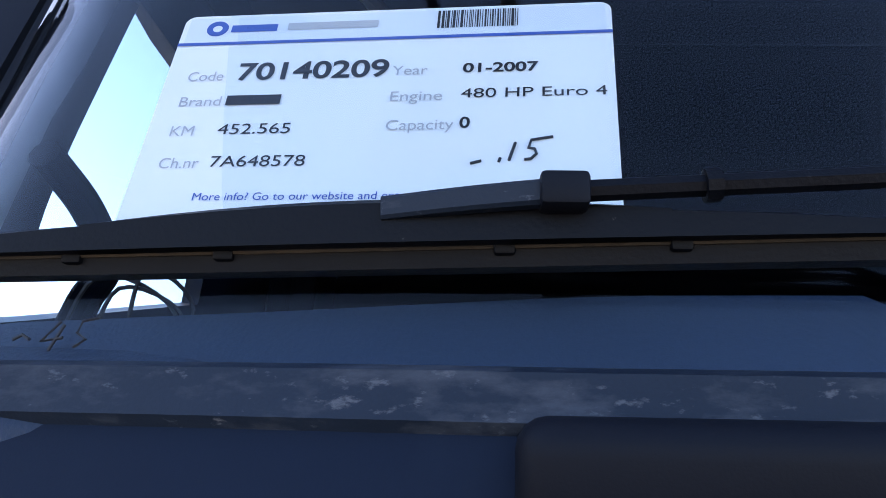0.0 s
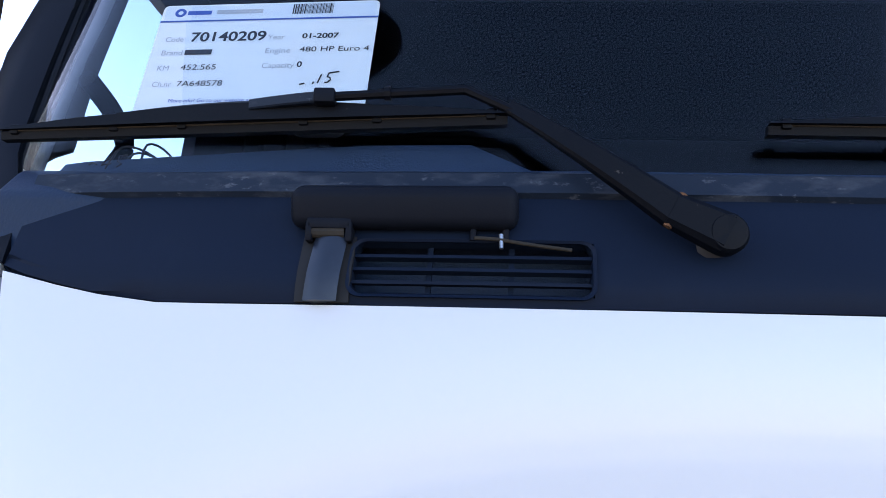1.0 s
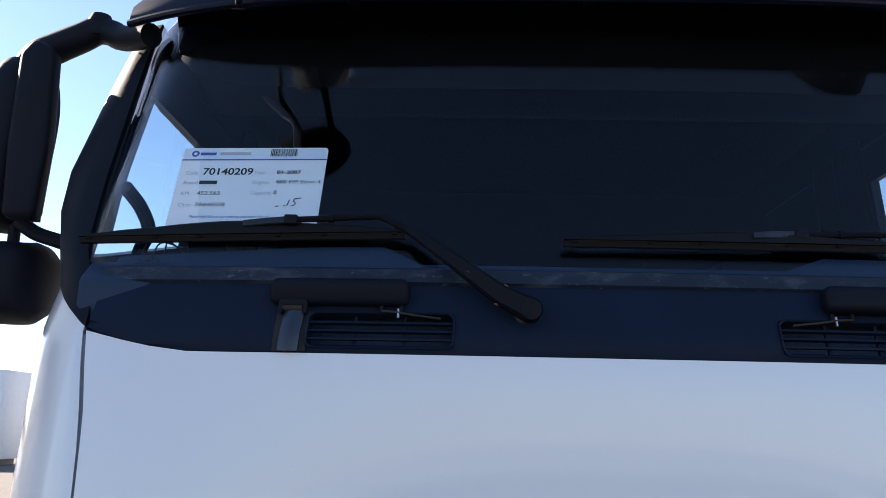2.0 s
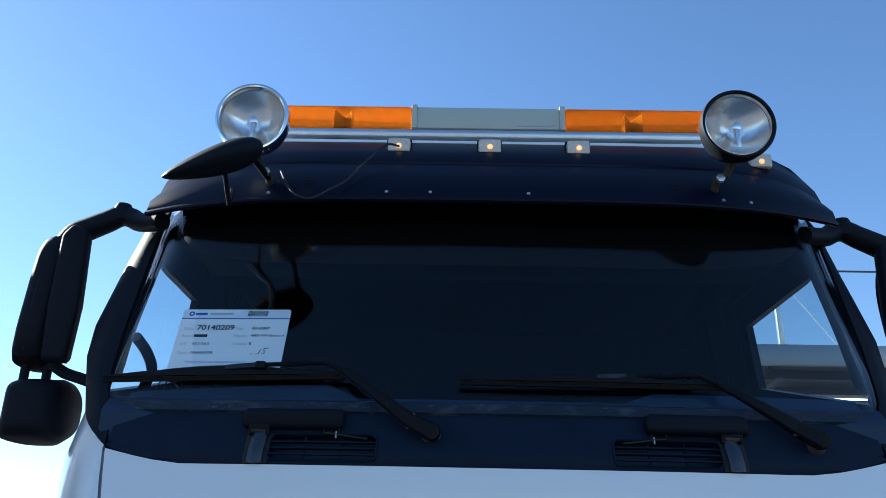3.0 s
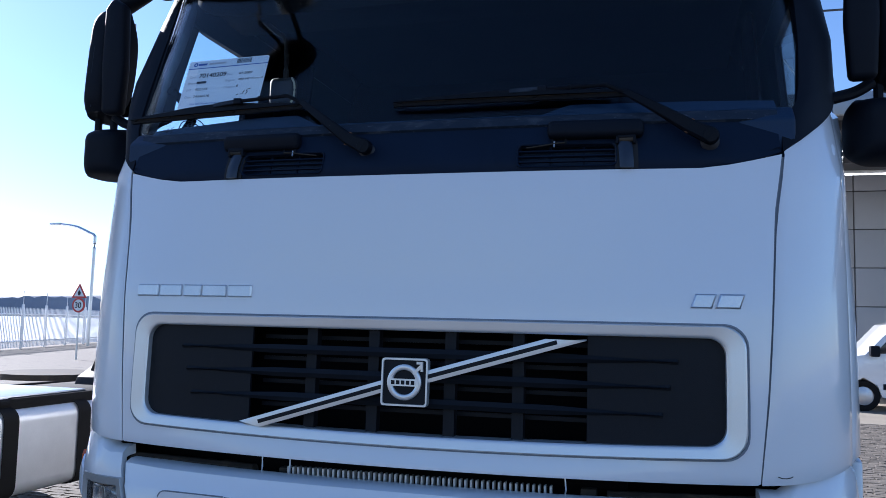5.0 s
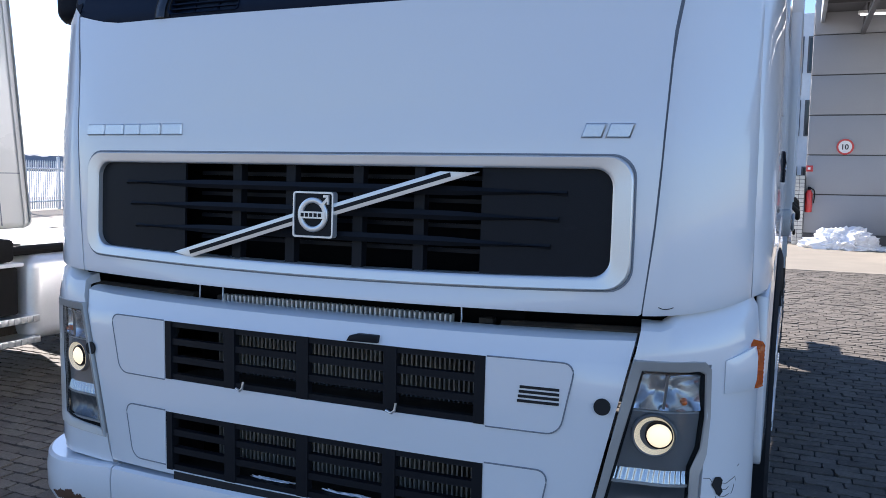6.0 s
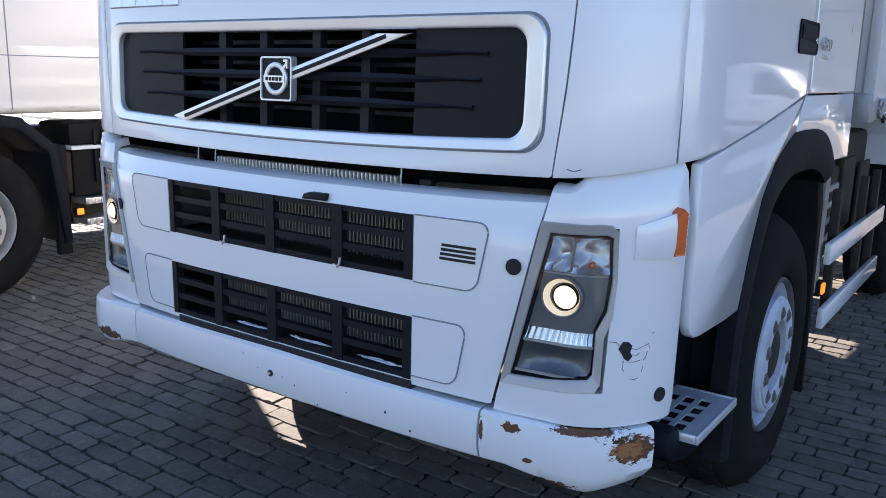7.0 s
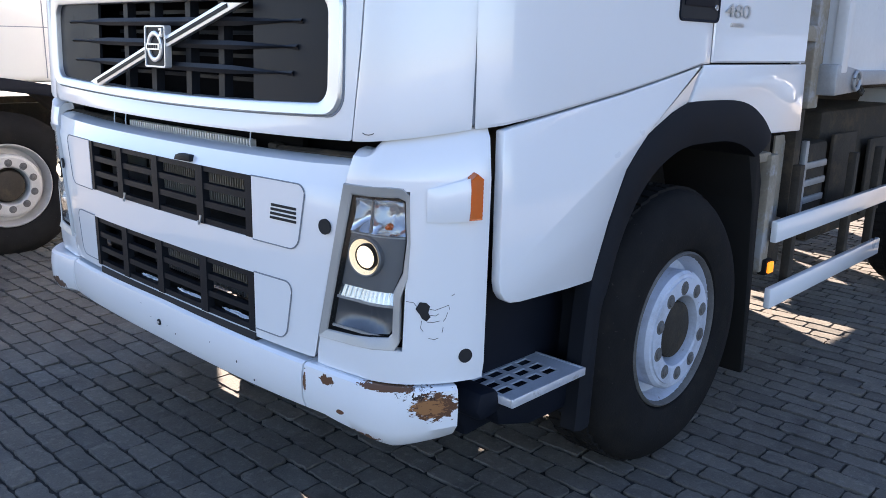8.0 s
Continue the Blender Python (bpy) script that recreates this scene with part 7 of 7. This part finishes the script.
part("side_window", prism([(VX + 1.15, 1.25), (VX + 1.62, 1.78), (VX + 2.05, 1.80), (VX + 2.05, 1.25)], "y", VY - 0.008, VY + 0.02, 0.006), DARKGLASS, van)
for x0, x1, z0, z1 in ((2.35, 3.55, 0.75, 1.80), (3.65, 4.95, 0.75, 1.80)):
    fo, fi = matched(rounded(VX + x0, VX + x1, z0, z1, 0.06, 4), rounded(VX + x0 + 0.03, VX + x1 - 0.03, z0 + 0.03, z1 - 0.03, 0.05, 4))
    part("panel_pressing", ring_bar(fo, fi, lambda x, z, d: Vector((x, VY + d, z)), -0.010, -0.004, 0.02), WHITE, van)
part("door_mirror", box(VX + 1.02, VX + 1.22, VY - 0.22, VY - 0.02, 1.18, 1.42, 0.04), BLACK, van)
part("sill_trim", box(VX + 1.3, VX + 3.95, VY - 0.02, VY + 0.02, 0.48, 0.60, 0.006), BLACK, van)
part("door_handle", box(VX + 1.9, VX + 2.06, VY - 0.03, VY, 1.02, 1.06, 0.008), BLACK, van)
part("head_lamp", box(VX + 0.02, VX + 0.32, VY - 0.012, VY + 0.3, 0.78, 1.02, 0.03), CLEARPLASTIC, van)
CARRIM = mat("car_rim", (0.5, 0.5, 0.52), 0.35, metal=0.8, var=0.05, scale=10)
for x in (0.92, 4.34):
    for s, y in ((-1, VY + 0.02), (1, VY + 1.88)):
        w = thing_part("wheel", van, (VX + x, y, 0.33))
        part("tyre", lathe([(0.20, -0.01), (0.22, 0.0), (0.31, 0.0), (0.33, -0.03), (0.33, -0.19), (0.2, -0.2)], (0, 0, 0), (0, s, 0), 32), TYRE, w)
        part("rim", lathe([(0.21, -0.005), (0.20, -0.03), (0.10, -0.01), (0.0, 0.0)], (0, 0, 0), (0, s, 0), 24), CARRIM, w)

# ---- far side of the yard: snow, fence, cars, signs ----
tagged(link("snow_field", box(-300, -38, 12, 320, -0.2, 0.01), SNOW, smooth=False), "white snow field beyond the fence", "field", kind="structure")
FN = Vector((-0.30, 1.0, 0)).normalized()
fence = thing("palisade_fence", "white steel palisade fence round the yard", "fence", (0, 0, 0))
A, B = Vector((-23.5, 14.8, 0)), Vector((-37, 52.5, 0))
L = (B - A).length
n = int(L / 0.16)
dirv = (B - A) / L
ang = math.atan2(dirv.y, dirv.x)
slat = None
for i in range(n):
    p = A + dirv * (0.16 * i)
    if slat is None:
        ob = part("pale", prism([(-0.032, 0.06), (0.032, 0.06), (0.032, 1.86), (0.0, 1.95), (-0.032, 1.86)], "y", -0.01, 0.01), WHITEP, fence)
        slat = ob.data
    else:
        ob = new("pale", slat)
        ob.parent = fence
    ob.matrix_basis = Matrix.Translation(p) @ Matrix.Rotation(ang, 4, "Z")
for z in (0.35, 1.62):
    part("fence_rail", tube([A + Vector((0, 0.04, z)), B + Vector((0, 0.04, z))], 0.035, None, 5), WHITEP, fence)
for i in range(int(L / 2.75) + 1):
    p = A + dirv * (2.75 * i)
    part("fence_post", box(p.x - 0.05, p.x + 0.05, p.y + 0.02, p.y + 0.12, 0, 2.1, 0.008), WHITEP, fence)
    part("wire_arm", tube([(p.x, p.y + 0.07, 2.1), (p.x, p.y + 0.07, 2.75)], 0.018, None, 5), WHITEP, fence)

SILVERCAR = mat("silver_car_paint", (0.45, 0.48, 0.52), 0.3, metal=0.6, coat=0.8, var=0.02, scale=4)


def car(at, turn, paint, label):
    c = thing("parked_car", label, "car", at, "cars parked along the fence")
    c.rotation_euler = (0, 0, turn)
    prof = [(-2.2, 0.30), (-2.25, 0.62), (-2.15, 0.82), (-1.35, 0.95), (-0.65, 1.38), (0.2, 1.44), (1.0, 1.36), (1.75, 0.98), (2.2, 0.88), (2.25, 0.45), (2.15, 0.28), (1.72, 0.28), (1.62, 0.50), (1.38, 0.64), (1.12, 0.50), (1.04, 0.26), (-1.0, 0.26), (-1.10, 0.50), (-1.36, 0.64), (-1.62, 0.50), (-1.70, 0.28)]
    part("body", prism(prof, "y", -0.88, 0.88, 0.05, None, 3), paint, c)
    for s in (-1, 1):
        part("side_window", prism([(-1.1, 0.96), (-0.58, 1.32), (0.2, 1.37), (0.92, 1.30), (1.4, 1.0)], "y", s * 0.87, s * 0.895, 0.01), DARKGLASS, c)
        part("tail_lamp", box(2.08, 2.27, *sorted((s * 0.55, s * 0.86)), 0.72, 0.88, 0.02), RED, c)
        for x in (-1.36, 1.38):
            w = thing_part("wheel", c, (x, s * 0.89, 0.31))
            part("tyre", lathe([(0.20, -0.01), (0.22, 0.005), (0.29, 0.0), (0.31, -0.03), (0.31, -0.19), (0.2, -0.2)], (0, 0, 0), (0, s, 0), 32), TYRE, w)
            part("rim", lathe([(0.215, 0.0), (0.205, -0.03), (0.14, -0.012), (0.05, 0.0), (0.0, 0.0)], (0, 0, 0), (0, s, 0), 10), CARRIM, w)
    return c


car((-20.0, 28.8, 0), radians(187), SILVERCAR, "silver saloon car parked before the fence")
car((-27.2, 40.0, 0), radians(187), SILVERCAR, "silver car parked further along the fence")
boxv = thing("box_container", "white box body standing by the fence", "container", (-21.2, 33.0, 0))
part("box_shell", box(-2.6, 2.6, -1.1, 1.1, 0.25, 3.8, 0.03), WHITEP, boxv)
part("door_outline", box(-1.9, 1.9, -1.115, -1.10, 0.5, 3.0), DARKSTEEL, boxv)
part("door_leaf", box(-1.84, 1.84, -1.13, -1.115, 0.55, 2.94), WHITEP, boxv)
part("container_foot", box(-2.3, 2.3, -0.9, 0.9, 0, 0.26), DARKSTEEL, boxv)
pole = thing("street_lamp", "tall grey street lamp with a bent arm", "street lamp", (-29.8, 36.0, 0))
part("lamp_column", tube(curve_points([(0, 0, 0), (0.02, 0, 3), (0.05, 0, 5.6), (0.0, 0, 6.0), (-0.3, 0, 6.15), (-1.2, 0, 6.5), (-2.2, 0, 6.65)], 6), [0.09] * 37, None, 8), ALU, pole)
part("lamp_head", box(-2.9, -2.2, -0.12, 0.12, 6.58, 6.74, 0.03), ALU, pole)
tri = thing("road_sign_post", "round speed sign and red warning triangle on a post", "sign", (-20.7, 24.0, 0))
part("sign_post", tube([(0, 0.03, 0), (0, 0.03, 2.8)], 0.035, None, 8), ALU, tri)
part("round_plate", lathe([(0.0, 0.02), (0.25, 0.02), (0.25, 0.0)], (0, 0, 2.03), (0, -1, 0), 32), WHITEP, tri)
part("round_rim", lathe([(0.21, 0.024), (0.275, 0.024), (0.28, 0.0), (0.21, 0.02)], (0, 0, 2.03), (0, -1, 0), 32), RED, tri)
words("sign_number", "30", 0.30, Matrix(((1, 0, 0, -0.165), (0, 0, -1, -0.026), (0, 1, 0, 1.93), (0, 0, 0, 1))), INK, tri, 0.005, 0.001)
part("triangle_rim", prism([(-0.34, 2.30), (0.34, 2.30), (0.0, 2.86)], "y", -0.01, 0.01, 0.008), RED, tri)
part("triangle_plate", prism([(-0.22, 2.36), (0.22, 2.36), (0.0, 2.73)], "y", -0.018, -0.01), WHITEP, tri)
part("triangle_mark", prism([(-0.04, 2.40), (0.05, 2.40), (0.08, 2.50), (0.0, 2.6), (-0.05, 2.52)], "y", -0.022, -0.018), INK, tri)
# wooded hills on the horizon
HILL = mat("far_wood", (0.16, 0.19, 0.24), 0.95, var=0.15, scale=0.05)
own = bmesh.new()
prev = None
random.seed(9)
for i in range(220):
    x = -420 + i * 3.2
    h = 8.5 + 3.0 * noise.noise(Vector((x * 0.012, 0, 0))) + 1.2 * noise.noise(Vector((x * 0.11, 3, 0))) + random.uniform(0, 0.9)
    a, b, c = own.verts.new((x, 330, -1)), own.verts.new((x, 335, h)), own.verts.new((x, 360, h + 1))
    if prev:
        own.faces.new((prev[0], a, b, prev[1]))
        own.faces.new((prev[1], b, c, prev[2]))
    prev = (a, b, c)
tagged(link("hills", own, HILL, smooth=False), "blue grey wooded hills on the horizon", "hills", kind="structure")

# ---- ground: block paving, courses across the yard ----
def paving_material():
    m = mat("block_paving", (0.108, 0.094, 0.078), 0.88, var=0.22, scale=5, bump=0.8, bscale=110)
    over(m, (0.165, 0.148, 0.125), 0.9, 0.52, 0.72, 26)
    over(m, (0.060, 0.053, 0.046), 0.85, 0.56, 0.68, 2.2)
    over(m, (0.21, 0.195, 0.17), 0.9, 0.60, 0.70, 150)
    over(m, (0.05, 0.045, 0.04), 0.9, 0.61, 0.70, 75)
    t = m.node_tree
    p = t.nodes["Principled BSDF"]
    old = p.inputs["Base Color"].links[0].from_socket
    info, geo = t.nodes.new("ShaderNodeObjectInfo"), t.nodes.new("ShaderNodeNewGeometry")
    add, rng, sc = t.nodes.new("ShaderNodeMath"), t.nodes.new("ShaderNodeMapRange"), t.nodes.new("ShaderNodeVectorMath")
    t.links.new(info.outputs["Random"], add.inputs[0])
    t.links.new(geo.outputs["Random Per Island"], add.inputs[1])
    fr = t.nodes.new("ShaderNodeMath")
    fr.operation = "FRACT"
    t.links.new(add.outputs[0], fr.inputs[0])
    rng.inputs["To Min"].default_value, rng.inputs["To Max"].default_value = 0.8, 1.2
    t.links.new(fr.outputs[0], rng.inputs["Value"])
    sc.operation = "SCALE"
    t.links.new(old, sc.inputs[0])
    t.links.new(rng.outputs[0], sc.inputs["Scale"])
    t.links.new(sc.outputs[0], p.inputs["Base Color"])
    return m


PAVER = paving_material()
JOINT = mat("joint_sand", (0.026, 0.023, 0.020), 0.95, var=0.2, scale=8, bump=0.6, bscale=200)
bm = bmesh.new()
bmesh.ops.create_grid(bm, x_segments=2, y_segments=2, size=1500, matrix=Matrix.Translation((0, 0, -0.20)))
tagged(link("ground", bm, ASPHALT, smooth=False), "far yard with patches of snow", "ground", kind="structure")
bm = bmesh.new()
box(-60, 45, -60, 41, -0.10, -0.008, 0.0, bm)
floor = tagged(link("yard_paving", bm, JOINT, smooth=False), "worn grey brown block paving with sanded joints", "pavement", kind="structure")
PL, PW = 0.204, 0.1025


def paver_verts(x, y, z, tx, ty, r, cuts=(4, 2)):
    """A worn block: a ragged outline, chipped along its sides, with a soft shoulder and a skirt."""
    hx, hy = PL / 2 - 0.0022, PW / 2 - 0.0030
    corner = ((-hx, -hy), (hx, -hy), (hx, hy), (-hx, hy))
    ring = []
    for k in range(4):
        (a, b), (c, d) = corner[k], corner[(k + 1) % 4]
        n = cuts[k % 2]
        for i in range(n):
            f = i / n
            px, py = a + (c - a) * f, b + (d - b) * f
            bite = abs(r[len(ring)]) * (0.0042 if k % 2 == 0 else 0.003) + (0.003 if i == 0 else 0.0)
            ring.append((px * (1 - bite / hx), py * (1 - bite / hy)))
    out = [(x + a, y + b, -0.03) for a, b in ring]
    out += [(x + a, y + b, z - 0.0022) for a, b in ring]
    out += [(x + a * 0.985, y + b * 0.965, z + tx * a + ty * b) for a, b in ring]
    return out


def paver_faces(n):
    return [(i, (i + 1) % n, n + (i + 1) % n, n + i) for i in range(n)] + [(n + i, n + (i + 1) % n, 2 * n + (i + 1) % n, 2 * n + i) for i in range(n)] + [tuple(range(2 * n, 3 * n))]


FACES = paver_faces(12)
FINE = paver_faces(28)
rng = np.random.default_rng(5)


def course(y0, y1, x0, x1, taken=None):
    verts, faces = [], []
    rows = int((y1 - y0) / PW)
    for j in range(rows):
        y = y0 + (j + 0.5) * PW
        off = (j % 2) * PL / 2 + 0.03 * math.sin(j * 1.7) + 0.015 * math.sin(j * 5.3)
        for i in range(int((x1 - x0) / PL)):
            x = x0 + i * PL + off
            if taken and taken(x, y):
                continue
            base = len(verts)
            fine = -3.6 < x < 3.0 and -1.9 < y < 4.2
            verts += paver_verts(x, y, 0.002 + 0.003 * rng.standard_normal() * 0.7, 0.02 * rng.standard_normal(), 0.02 * rng.standard_normal(), rng.standard_normal(28), (9, 5) if fine else (4, 2))
            faces += [tuple(base + k for k in f) for f in (FINE if fine else FACES)]
    return verts, faces


far = bmesh.new()
for x0, x1, y0, y1 in ((7.3, 45, -60, 14.9), (-60, -7.1, -60, 41), (-7.1, 7.3, -60, -7.1), (-7.1, 1.0, 14.9, 41)):
    box(x0, x1, y0, y1, -0.006, 0.0, 0.0, far)
tagged(link("far_paving", far, PAVER, floor, smooth=False, label="far block paving of the yard"), kind="stuff")
near = lambda x, y: -2.6 < x < 1.35 and -0.75 < y < 0.90
verts, faces = course(-3.0, 14.9, -7.2, 7.2, near)
more, extra = course(-7.1, -3.0, -7.2, 7.2)
faces += [tuple(len(verts) + k for k in f) for f in extra]
verts += more
me = bpy.data.meshes.new("paving_blocks")
me.from_pydata(verts, [], faces)
me.materials.append(PAVER)
ob = new("paving_blocks", me)
ob.parent = floor
tagged(ob, "worn block paving", kind="stuff")
# a few worn block shapes, shared by the single blocks
shapes = []
for k in range(10):
    me = bpy.data.meshes.new("block")
    me.from_pydata(paver_verts(0, 0, 0.002, 0.02 * rng.standard_normal(), 0.02 * rng.standard_normal(), rng.standard_normal(28), (9, 5)), [], FINE)
    me.materials.append(PAVER)
    shapes.append(me)
rows = int((14.9 + 3.0) / PW)
for j in range(rows):
    y = -3.0 + (j + 0.5) * PW
    off = (j % 2) * PL / 2 + 0.03 * math.sin(j * 1.7) + 0.015 * math.sin(j * 5.3)
    for i in range(int(14.4 / PL)):
        x = -7.2 + i * PL + off
        if near(x, y):
            ob = new("block", shapes[(i * 7 + j * 3) % 10])
            ob.parent = floor
            ob.location = (x, y, 0.003 * float(rng.standard_normal()) * 0.7)
